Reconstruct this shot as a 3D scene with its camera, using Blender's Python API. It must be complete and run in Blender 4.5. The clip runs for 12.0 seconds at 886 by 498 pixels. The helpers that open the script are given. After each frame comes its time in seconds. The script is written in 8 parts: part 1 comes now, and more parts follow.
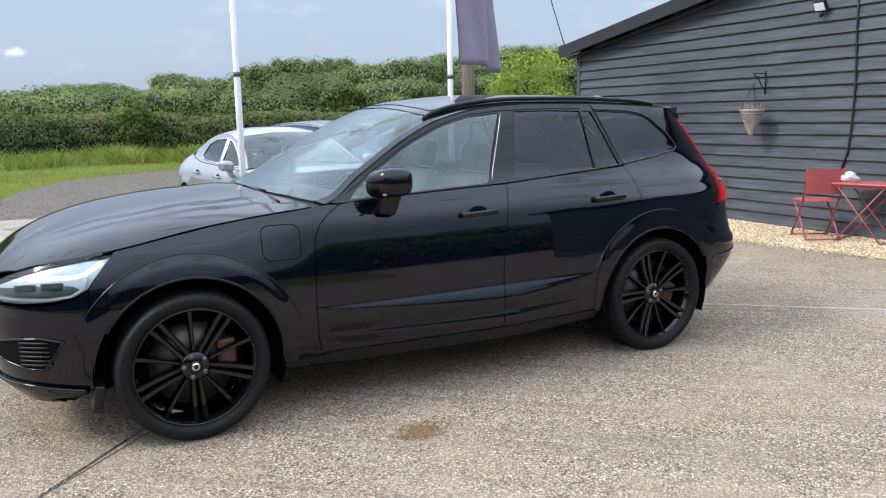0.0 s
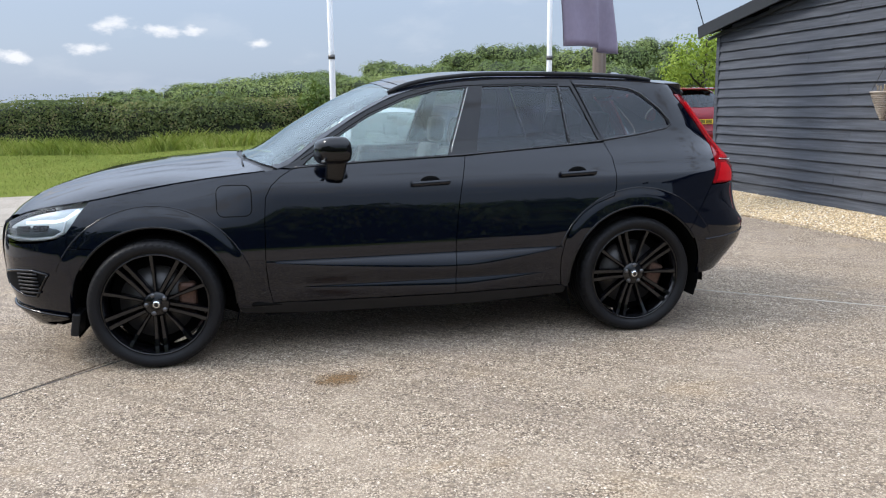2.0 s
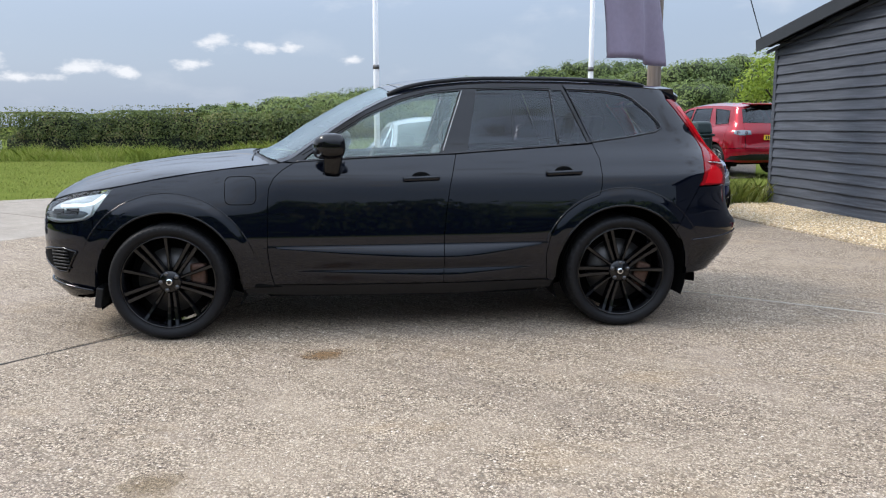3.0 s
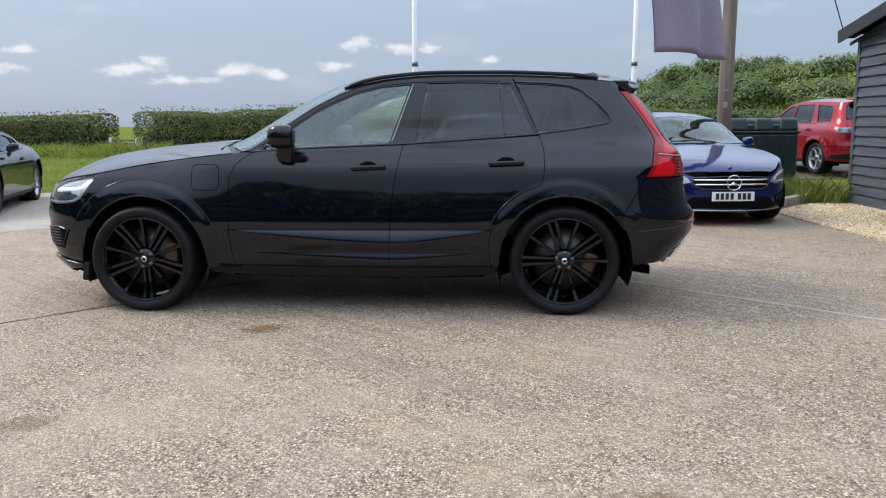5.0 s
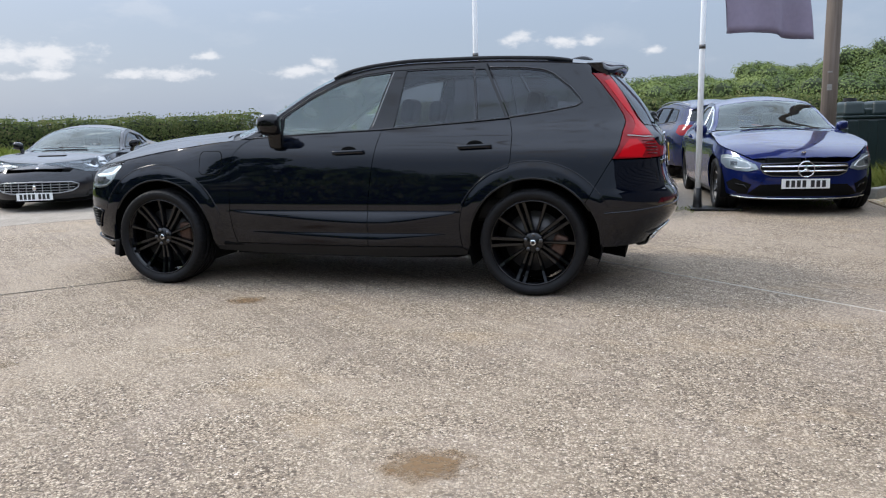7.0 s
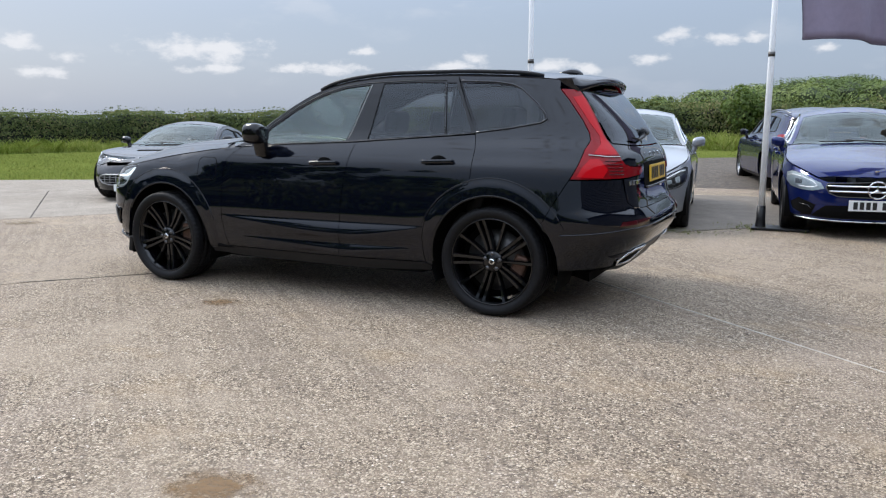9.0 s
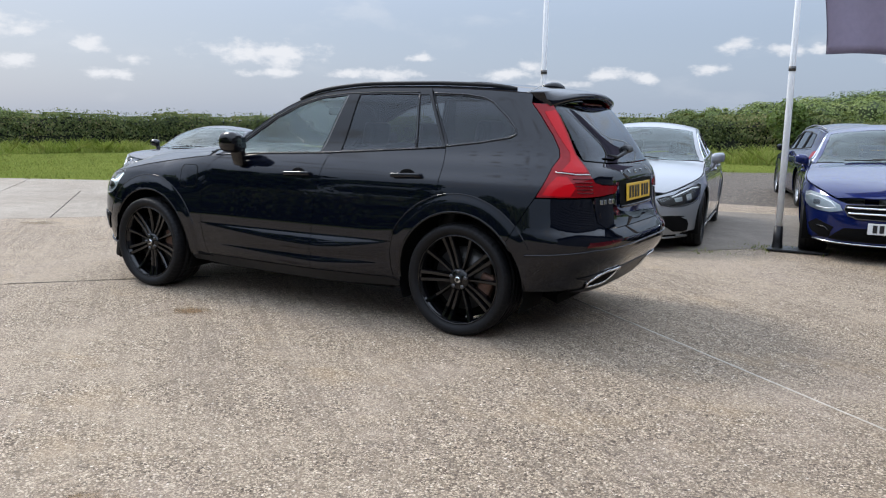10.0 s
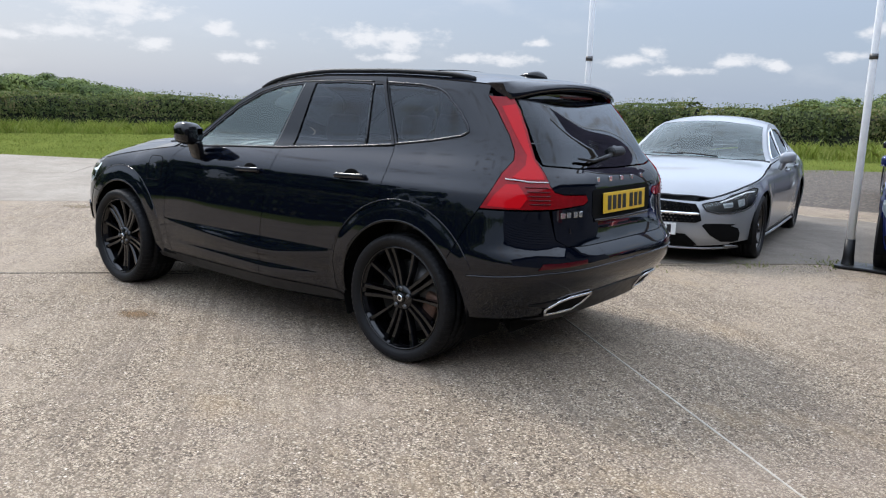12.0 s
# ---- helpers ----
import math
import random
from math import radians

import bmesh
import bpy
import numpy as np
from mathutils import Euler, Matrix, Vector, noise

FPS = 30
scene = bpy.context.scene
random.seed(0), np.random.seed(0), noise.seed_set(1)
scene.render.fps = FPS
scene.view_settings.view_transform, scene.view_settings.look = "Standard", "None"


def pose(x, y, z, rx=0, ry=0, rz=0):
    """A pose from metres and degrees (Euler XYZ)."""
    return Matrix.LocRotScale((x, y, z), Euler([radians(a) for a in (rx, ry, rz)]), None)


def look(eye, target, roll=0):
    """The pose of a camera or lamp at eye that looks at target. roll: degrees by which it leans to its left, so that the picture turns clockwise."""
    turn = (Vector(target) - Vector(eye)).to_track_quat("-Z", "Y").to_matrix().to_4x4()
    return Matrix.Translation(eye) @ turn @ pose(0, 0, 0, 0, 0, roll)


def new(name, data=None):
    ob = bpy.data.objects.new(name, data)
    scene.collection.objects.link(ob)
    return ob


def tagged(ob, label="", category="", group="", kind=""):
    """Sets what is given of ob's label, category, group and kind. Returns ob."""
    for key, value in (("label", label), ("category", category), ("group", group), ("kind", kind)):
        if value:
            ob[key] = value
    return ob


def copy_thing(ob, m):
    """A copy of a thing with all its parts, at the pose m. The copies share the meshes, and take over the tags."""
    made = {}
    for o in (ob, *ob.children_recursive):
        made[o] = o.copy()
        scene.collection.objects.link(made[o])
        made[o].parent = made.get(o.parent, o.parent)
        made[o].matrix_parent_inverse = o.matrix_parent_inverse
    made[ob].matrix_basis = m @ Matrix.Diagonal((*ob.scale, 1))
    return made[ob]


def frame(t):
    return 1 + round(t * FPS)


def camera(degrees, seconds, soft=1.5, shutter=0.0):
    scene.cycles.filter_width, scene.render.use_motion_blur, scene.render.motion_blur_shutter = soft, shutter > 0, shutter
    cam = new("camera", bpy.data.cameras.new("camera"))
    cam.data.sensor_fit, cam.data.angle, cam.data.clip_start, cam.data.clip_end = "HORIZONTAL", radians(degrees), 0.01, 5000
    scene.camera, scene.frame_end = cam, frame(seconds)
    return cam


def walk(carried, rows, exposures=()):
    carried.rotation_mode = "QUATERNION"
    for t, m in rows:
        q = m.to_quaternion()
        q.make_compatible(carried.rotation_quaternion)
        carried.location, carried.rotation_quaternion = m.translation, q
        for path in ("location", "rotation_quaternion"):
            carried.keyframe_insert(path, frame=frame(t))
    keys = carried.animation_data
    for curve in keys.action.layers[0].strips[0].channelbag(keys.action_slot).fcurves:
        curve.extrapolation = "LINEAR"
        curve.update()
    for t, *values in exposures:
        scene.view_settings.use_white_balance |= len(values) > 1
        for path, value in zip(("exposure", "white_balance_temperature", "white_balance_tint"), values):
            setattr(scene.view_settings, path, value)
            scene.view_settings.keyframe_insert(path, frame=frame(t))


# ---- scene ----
cam = camera(59.0, 12.0, 1.2)
PATH = [
    (0, (-2.017, -4.669, 1.522), (-1.121, -2.913, 1.186), -1.3),
    (0.5, (-1.725, -4.859, 1.491), (-0.947, -3.049, 1.147), -1.5),
    (1, (-1.408, -5.043, 1.445), (-0.76, -3.183, 1.098), -1.6),
    (1.5, (-1.09, -5.278, 1.43), (-0.568, -3.38, 1.076), -1.4),
    (2, (-0.748, -5.389, 1.417), (-0.343, -3.463, 1.06), -1.0),
    (2.5, (-0.472, -5.613, 1.378), (-0.176, -3.665, 1.034), -0.7),
    (2.7, (-0.383, -5.7, 1.343), (-0.126, -3.743, 1.02), -0.5),
    (4.3, (0.579, -6.049, 1.286), (0.539, -4.073, 0.981), -0.5),
    (4.5, (0.676, -6.065, 1.284), (0.618, -4.09, 0.97), -0.3),
    (5, (0.988, -6.059, 1.261), (0.846, -4.089, 0.947), -0.4),
    (5.5, (1.284, -6.133, 1.23), (1.053, -4.17, 0.924), -0.5),
    (6, (1.589, -6.091, 1.177), (1.259, -4.142, 0.872), -0.7),
    (6.5, (1.917, -6.067, 1.176), (1.483, -4.139, 0.865), -1.1),
    (7, (2.249, -6.068, 1.176), (1.713, -4.168, 0.856), -1.5),
    (7.2, (2.377, -6.046, 1.17), (1.8, -4.159, 0.844), -1.7),
    (8.8, (3.293, -5.651, 1.255), (2.44, -3.871, 0.926), -0.6),
    (9, (3.367, -5.582, 1.275), (2.495, -3.812, 0.952), -0.3),
    (9.5, (3.591, -5.397, 1.302), (2.662, -3.654, 0.99), 0.4),
    (10, (3.779, -5.194, 1.317), (2.792, -3.481, 1.01), 0.8),
    (10.5, (3.907, -4.908, 1.337), (2.864, -3.23, 1.027), 1.2),
    (11, (4.068, -4.662, 1.347), (2.967, -3.023, 1.029), 1.5),
    (11.5, (4.157, -4.386, 1.354), (2.998, -2.79, 1.021), 1.7),
    (12, (4.203, -4.093, 1.389), (2.989, -2.542, 1.041), 1.7),
]
walk(cam, [(t, look(eye, target, roll)) for t, eye, target, roll in PATH], [(0, 0.62), (2.5, 0.48), (5, 0.36), (9, 0.28), (12, 0.34)])

# ---------------------------------------------------------------- world, sun, exposure
from mathutils.geometry import delaunay_2d_cdt

SUN_FROM = Vector((-0.71, 0.12, 0.70)).normalized()
SUN_EL = math.asin(SUN_FROM.z)
SUN_AZ = math.atan2(SUN_FROM.x, SUN_FROM.y)
scene.view_settings.exposure = 0.4

world = bpy.data.worlds.new("world")
scene.world = world
world.use_nodes = True
wn, wl = world.node_tree.nodes, world.node_tree.links
wn.clear()


def wnode(kind, **values):
    n = wn.new(kind)
    for k, v in values.items():
        n.inputs[k].default_value = v
    return n


def wmath(op, a, b=None):
    n = wn.new("ShaderNodeMath")
    n.operation = op
    for i, v in enumerate((a, b)):
        if v is None:
            continue
        if isinstance(v, (int, float)):
            n.inputs[i].default_value = v
        else:
            wl.new(v, n.inputs[i])
    return n.outputs[0]


sky = wn.new("ShaderNodeTexSky")
sky.sky_type = "NISHITA"
sky.sun_disc = False
sky.sun_elevation, sky.sun_rotation = SUN_EL, SUN_AZ
sky.air_density, sky.dust_density, sky.ozone_density = 1.0, 3.0, 1.0
sky_coord = wn.new("ShaderNodeTexCoord")
split = wn.new("ShaderNodeSeparateXYZ")
wl.new(sky_coord.outputs["Generated"], split.inputs[0])
# fair-weather clouds low over the horizon: azimuth from +y to +x, height, half width and half height, in degrees
CLOUDS = ((-66.6, 3.9, 1.6, 0.35), (-63.4, 4.3, 3.1, 0.5), (-60.4, 5.9, 4.1, 0.8), (-58.3, 3.8, 1.3, 0.5), (-53.6, 5.2, 1.0, 0.7), (-53.0, 3.2, 2.2, 0.36),
          (-51.3, 4.2, 1.0, 0.33), (-42.6, 4.9, 4.2, 0.85), (-42.2, 3.6, 2.3, 0.35), (-37.0, 3.7, 1.5, 0.33), (-34.1, 3.7, 2.3, 0.55), (-31.8, 4.9, 1.0, 0.3),
          (-25.6, 3.8, 2.0, 0.5), (-23.9, 4.3, 0.9, 0.4), (-22.0, 3.1, 2.1, 0.33), (-18.4, 3.8, 1.5, 0.5), (-15.9, 3.5, 1.2, 0.38), (-11.5, 4.1, 1.2, 0.4),
          (-9.9, 5.7, 1.5, 0.5), (-7.0, 5.4, 1.2, 0.42), (-4.9, 5.4, 1.0, 0.4), (-0.8, 4.5, 0.8, 0.28))
azimuth = wmath("ARCTAN2", split.outputs[0], split.outputs[1])
height = wmath("ARCSINE", split.outputs[2])
way = wn.new("ShaderNodeCombineXYZ")
wl.new(azimuth, way.inputs[0])
wl.new(height, way.inputs[1])
near = None
for az, el, half_w, half_h in CLOUDS:
    off = wn.new("ShaderNodeVectorMath")
    off.operation = "SUBTRACT"
    off.inputs[1].default_value = (radians(az), radians(el), 0)
    wl.new(way.outputs[0], off.inputs[0])
    fit = wn.new("ShaderNodeVectorMath")
    fit.operation = "MULTIPLY"
    fit.inputs[1].default_value = (1 / radians(half_w), 1 / radians(half_h), 0)
    wl.new(off.outputs[0], fit.inputs[0])
    size = wn.new("ShaderNodeVectorMath")
    size.operation = "LENGTH"
    wl.new(fit.outputs[0], size.inputs[0])
    near = size.outputs["Value"] if near is None else wmath("MINIMUM", near, size.outputs["Value"])
stretch = wn.new("ShaderNodeVectorMath")
stretch.operation = "MULTIPLY"
stretch.inputs[1].default_value = (1.0, 1.9, 1.0)
wl.new(way.outputs[0], stretch.inputs[0])
billow = wnode("ShaderNodeTexNoise", Scale=34.0, Detail=6.0, Roughness=0.6)
wl.new(stretch.outputs[0], billow.inputs["Vector"])
ragged = wmath("ADD", near, wmath("MULTIPLY", wmath("SUBTRACT", billow.outputs["Fac"], 0.5), 3.2))
puff = wn.new("ShaderNodeMapRange")
puff.interpolation_type = "SMOOTHSTEP"
for k, v in zip(("From Min", "From Max", "To Min", "To Max"), (0.1, 1.25, 0.85, 0.0)):
    puff.inputs[k].default_value = v
wl.new(ragged, puff.inputs["Value"])
# a thin uneven veil between them, and larger puffs overhead
flat = wn.new("ShaderNodeCombineXYZ")
wl.new(split.outputs[0], flat.inputs[0])
wl.new(split.outputs[1], flat.inputs[1])
wl.new(wmath("MULTIPLY", split.outputs[2], 2.6), flat.inputs[2])
puffs = wnode("ShaderNodeTexNoise", Scale=7.0, Detail=7.0, Roughness=0.56, Distortion=0.1)
wl.new(flat.outputs[0], puffs.inputs["Vector"])
cover = wn.new("ShaderNodeMapRange")
cover.interpolation_type = "SMOOTHSTEP"
cover.inputs["From Min"].default_value, cover.inputs["From Max"].default_value = 0.53, 0.69
wl.new(puffs.outputs["Fac"], cover.inputs["Value"])
low = wn.new("ShaderNodeMapRange")
low.interpolation_type = "SMOOTHSTEP"
for k, v in zip(("From Min", "From Max", "To Min", "To Max"), (0.10, 0.24, 0.10, 0.8)):
    low.inputs[k].default_value = v
wl.new(split.outputs[2], low.inputs["Value"])
amount = wmath("MAXIMUM", wmath("MULTIPLY", cover.outputs[0], low.outputs[0]), puff.outputs[0])
haze = wn.new("ShaderNodeMix")
haze.data_type = "RGBA"
rise = wn.new("ShaderNodeMapRange")
rise.interpolation_type = "SMOOTHSTEP"
rise.inputs["From Min"].default_value, rise.inputs["From Max"].default_value = 0.10, 0.62
wl.new(split.outputs[2], rise.inputs["Value"])
veil = wn.new("ShaderNodeMix")
veil.data_type = "RGBA"
veil.inputs["A"].default_value, veil.inputs["B"].default_value = (5.0, 6.15, 8.15, 1), (24.5, 28.3, 35.0, 1)
wl.new(rise.outputs[0], veil.inputs["Factor"])
wl.new(veil.outputs["Result"], haze.inputs["B"])
haze.inputs["Factor"].default_value = 0.66
wl.new(sky.outputs[0], haze.inputs["A"])
cloudy = wn.new("ShaderNodeMix")
cloudy.data_type = "RGBA"
cloudy.inputs["B"].default_value = (9.0, 9.15, 9.6, 1)
wl.new(amount, cloudy.inputs["Factor"])
wl.new(haze.outputs["Result"], cloudy.inputs["A"])
back = wnode("ShaderNodeBackground", Strength=0.08)
wl.new(cloudy.outputs["Result"], back.inputs["Color"])
wout = wn.new("ShaderNodeOutputWorld")
wl.new(back.outputs[0], wout.inputs[0])

sun_lamp = bpy.data.lights.new("sun", "SUN")
sun_lamp.energy, sun_lamp.angle, sun_lamp.color = 1.75, radians(14.0), (1.0, 0.95, 0.87)
new("sun", sun_lamp).matrix_world = look(SUN_FROM * 60, (0, 0, 0))

# ---------------------------------------------------------------- materials


class Mat:
    """A node material under construction."""

    def __init__(self, name):
        self.m = bpy.data.materials.new(name)
        self.m.use_nodes = True
        self.n, self.l = self.m.node_tree.nodes, self.m.node_tree.links
        self.n.clear()
        self.out = self.n.new("ShaderNodeOutputMaterial")
        self.geo = self.n.new("ShaderNodeTexCoord")

    def put(self, kind, **values):
        n = self.n.new(kind)
        for k, v in values.items():
            sock = n.inputs[k.replace("_", " ")]
            if hasattr(v, "is_linked"):
                self.l.new(v, sock)
            else:
                sock.default_value = v
        return n

    def noise(self, scale, detail=4.0, rough=0.55, vec=None, stretch=None, w=0.0):
        n = self.put("ShaderNodeTexNoise", Scale=scale, Detail=detail, Roughness=rough)
        src = vec or self.geo.outputs["Object"]
        if stretch:
            mp = self.put("ShaderNodeMapping", Scale=stretch)
            self.l.new(src, mp.inputs["Vector"])
            src = mp.outputs[0]
        self.l.new(src, n.inputs["Vector"])
        return n.outputs["Fac"]

    def cells(self, scale, feature="F1", out="Distance", rand=1.0):
        n = self.put("ShaderNodeTexVoronoi", Scale=scale, Randomness=rand)
        n.feature = feature
        self.l.new(self.geo.outputs["Object"], n.inputs["Vector"])
        return n.outputs[out]

    def ramp(self, fac, *stops):
        n = self.n.new("ShaderNodeValToRGB")
        e = n.color_ramp.elements
        while len(e) < len(stops):
            e.new(0.5)
        for el, (p, c) in zip(e, stops):
            el.position = p
            el.color = (*c, 1) if len(c) == 3 else c
        self.l.new(fac, n.inputs[0])
        return n.outputs["Color"]

    def grey(self, fac, lo, hi, a=0.0, b=1.0):
        n = self.put("ShaderNodeMapRange")
        for k, v in zip(("From Min", "From Max", "To Min", "To Max"), (lo, hi, a, b)):
            n.inputs[k].default_value = v
        self.l.new(fac, n.inputs["Value"])
        return n.outputs[0]

    def mix(self, fac, a, b, how="MIX"):
        n = self.n.new("ShaderNodeMix")
        n.data_type, n.blend_type = "RGBA", how
        for k, v in (("Factor", fac), ("A", a), ("B", b)):
            if hasattr(v, "is_linked"):
                self.l.new(v, n.inputs[k])
            else:
                n.inputs[k].default_value = v if k == "Factor" else (*v, 1)
        return n.outputs["Result"]

    def bump(self, fac, strength=0.3, distance=0.01):
        return self.put("ShaderNodeBump", Strength=strength, Distance=distance, Height=fac).outputs[0]

    def lacquer(self, ior, rough, **values):
        """A clear coat that mirrors by Fresnel over a base."""
        p = self.put("ShaderNodeBsdfPrincipled", **values)
        g = self.put("ShaderNodeBsdfGlossy", Roughness=rough, Color=(1, 1, 1, 1))
        fr = self.put("ShaderNodeFresnel", IOR=ior)
        mx = self.n.new("ShaderNodeMixShader")
        self.l.new(fr.outputs[0], mx.inputs[0])
        self.l.new(p.outputs[0], mx.inputs[1])
        self.l.new(g.outputs[0], mx.inputs[2])
        self.l.new(mx.outputs[0], self.out.inputs[0])
        return self.m

    def done(self, **values):
        p = self.put("ShaderNodeBsdfPrincipled", **values)
        self.l.new(p.outputs[0], self.out.inputs[0])
        return self.m


def paint(name, colour, flake=0.0, rough=0.3, dust=0.004):
    """Car paint under clear lacquer, with a little road dust low down in patches."""
    a = Mat(name)
    film = a.noise(2.2, 5)
    fine = a.noise(160, 2)
    base = a.mix(a.grey(film, 0.5, 0.8, 0.0, dust), colour, (0.32, 0.29, 0.25))
    if not flake:
        return a.done(Base_Color=base, Roughness=a.grey(film, 0.4, 0.8, 0.02, 0.045), IOR=1.49)
    return a.lacquer(1.48, a.grey(film, 0.4, 0.8, 0.01, 0.03), Base_Color=base, Metallic=flake, Roughness=rough, Specular_IOR_Level=0.0,
                     Normal=a.bump(fine, 0.02, 0.001))


def plain(name, colour, rough=0.5, metal=0.0, grain=40.0, vary=0.25, bump=0.05, coat=0.0, spec=0.5):
    a = Mat(name)
    f = a.noise(grain, 5)
    g = a.noise(grain * 0.08, 4)
    dark = tuple(c * (1 - vary) for c in colour)
    base = a.mix(a.grey(a.mix(0.5, f, g), 0.35, 0.65), dark, colour)
    values = dict(Base_Color=base, Roughness=a.grey(g, 0.3, 0.7, rough * 0.85, min(1, rough * 1.15)), Metallic=metal,
                  Specular_IOR_Level=0.0 if coat else spec, Normal=a.bump(f, bump, 0.003))
    return a.lacquer(1.5, 0.02, **values) if coat else a.done(**values)


def glass(name, tint, gloss=(1, 1, 1), ior=1.45, film=0.0):
    """A thin pane: it lets tinted light through and mirrors by Fresnel; film: the share that a heat-reflecting layer mirrors."""
    a = Mat(name)
    fr = a.put("ShaderNodeFresnel", IOR=ior)
    clear = a.put("ShaderNodeBsdfTransparent", Color=(*tint, 1))
    shine = a.put("ShaderNodeBsdfGlossy", Roughness=0.01, Color=(*gloss, 1))
    mx = a.n.new("ShaderNodeMixShader")
    a.l.new(a.grey(fr.outputs[0], 0, 1, film, 1.0), mx.inputs[0])
    a.l.new(clear.outputs[0], mx.inputs[1])
    a.l.new(shine.outputs[0], mx.inputs[2])
    a.l.new(mx.outputs[0], a.out.inputs[0])
    return a.m


def make_rubber():
    """Tyre rubber: dusty black, with the shoulder blocks and the fine ribs of the side wall in relief round the hub."""
    a = Mat("rubber")
    f, g = a.noise(90, 4), a.noise(7, 4)
    xyz = a.put("ShaderNodeSeparateXYZ", Vector=a.geo.outputs["Object"])

    def calc(op, *v):
        n = a.n.new("ShaderNodeMath")
        n.operation = op
        for k, q in enumerate(v):
            if hasattr(q, "is_linked"):
                a.l.new(q, n.inputs[k])
            else:
                n.inputs[k].default_value = q
        return n.outputs[0]

    x, z = xyz.outputs[0], xyz.outputs[2]
    r = calc("SQRT", calc("ADD", calc("MULTIPLY", x, x), calc("MULTIPLY", z, z)))
    turn = calc("ARCTAN2", x, z)
    blocks = calc("MULTIPLY", a.grey(calc("SINE", calc("MULTIPLY", turn, 62.0)), -0.15, 0.15), a.grey(r, 0.335, 0.345))
    rings = calc("MULTIPLY", a.grey(calc("SINE", calc("MULTIPLY", r, 900.0)), -1, 1, 0.0, 0.12), a.grey(r, 0.335, 0.345, 1.0, 0.0))
    h = calc("ADD", calc("ADD", blocks, rings), calc("MULTIPLY", f, 0.25))
    base = a.mix(a.grey(g, 0.4, 0.7, 0.0, 0.5), (0.005, 0.005, 0.006), (0.010, 0.0095, 0.009))
    return a.done(Base_Color=base, Roughness=a.grey(g, 0.3, 0.7, 0.46, 0.66), Specular_IOR_Level=0.22, Normal=a.bump(h, 0.5, 0.006))


M = {}
M["black_paint"] = paint("black_paint", (0.0014, 0.0024, 0.006), 0.0, 0.35, 0.001)
M["blue_paint"] = paint("blue_paint", (0.005, 0.012, 0.080), 0.4, 0.3)
M["dark_blue_paint"] = paint("dark_blue_paint", (0.005, 0.010, 0.050), 0.35, 0.3)
M["silver_paint"] = paint("silver_paint", (0.29, 0.30, 0.315), 0.5, 0.34)
M["red_paint"] = paint("red_paint", (0.23, 0.006, 0.014), 0.35, 0.3)
M["grey_paint"] = paint("grey_paint", (0.012, 0.013, 0.016), 0.3, 0.28)
M["clear_glass"] = glass("clear_glass", (0.86, 0.93, 0.90), (0.88, 1.0, 0.95), 1.5, 0.06)
M["screen_glass"] = glass("screen_glass", (0.74, 0.82, 0.80), (0.86, 0.96, 0.96), 1.5, 0.06)
M["parked_screen"] = glass("parked_screen", (0.50, 0.55, 0.54), (0.90, 0.98, 0.95), 1.5, 0.03)
M["privacy_glass"] = glass("privacy_glass", (0.20, 0.205, 0.218), (0.9, 0.95, 1), 1.53, 0.0)
M["rear_glass"] = glass("rear_glass", (0.05, 0.052, 0.056), (0.9, 0.95, 1), 1.45, 0.0)
M["mirror_glass"] = plain("mirror_glass", (0.10, 0.105, 0.115), 0.03, 1.0, bump=0.0, vary=0.02)
M["lens"] = glass("lens", (0.86, 0.89, 0.9))
M["rubber"] = make_rubber()
M["black_alloy"] = plain("black_alloy", (0.003, 0.003, 0.004), 0.07, bump=0.0, spec=0.5)
M["silver_alloy"] = plain("silver_alloy", (0.55, 0.56, 0.58), 0.3, 0.9, bump=0.0)
M["black_plastic"] = plain("black_plastic", (0.008, 0.008, 0.009), 0.42, grain=200, bump=0.1, spec=0.3)
M["gloss_black"] = plain("gloss_black", (0.003, 0.003, 0.004), 0.03, bump=0.0, spec=0.42)
M["liner"] = plain("liner", (0.004, 0.004, 0.004), 0.9, spec=0.1)
M["chrome"] = plain("chrome", (0.82, 0.83, 0.85), 0.09, 1.0, bump=0.0, vary=0.05)
M["satin_steel"] = plain("satin_steel", (0.36, 0.36, 0.37), 0.35, 1.0, bump=0.02)
M["dark_trim"] = plain("dark_trim", (0.07, 0.07, 0.075), 0.3, 0.9, bump=0.02)
M["dark_steel"] = plain("dark_steel", (0.12, 0.115, 0.11), 0.4, 0.9, bump=0.05)
M["wheel_nut_steel"] = plain("wheel_nut_steel", (0.16, 0.16, 0.165), 0.3, 0.8, bump=0.0)
M["brake_iron"] = plain("brake_iron", (0.085, 0.082, 0.08), 0.42, 0.85, grain=60, vary=0.3, bump=0.02)
M["rusty_steel"] = plain("rusty_steel", (0.13, 0.07, 0.048), 0.6, 0.5, grain=60, vary=0.5)
M["red_lens"] = plain("red_lens", (0.26, 0.004, 0.008), 0.08, bump=0.0, grain=30, vary=0.3, spec=0.25)
# faint red emission added to the lens to brighten it
glow = Mat("glowing_red_lens")
M["glowing_red_lens"] = glow.done(Base_Color=(0.28, 0.003, 0.007, 1), Emission_Color=(1.0, 0.008, 0.016, 1), Emission_Strength=0.13, Roughness=0.10, Specular_IOR_Level=0.22)
M["deep_red_lens"] = plain("deep_red_lens", (0.065, 0.002, 0.006), 0.10, bump=0.0, spec=0.35)
M["lamp_white"] = plain("lamp_white", (0.88, 0.9, 0.91), 0.25, 0.0, bump=0.0, vary=0.08)
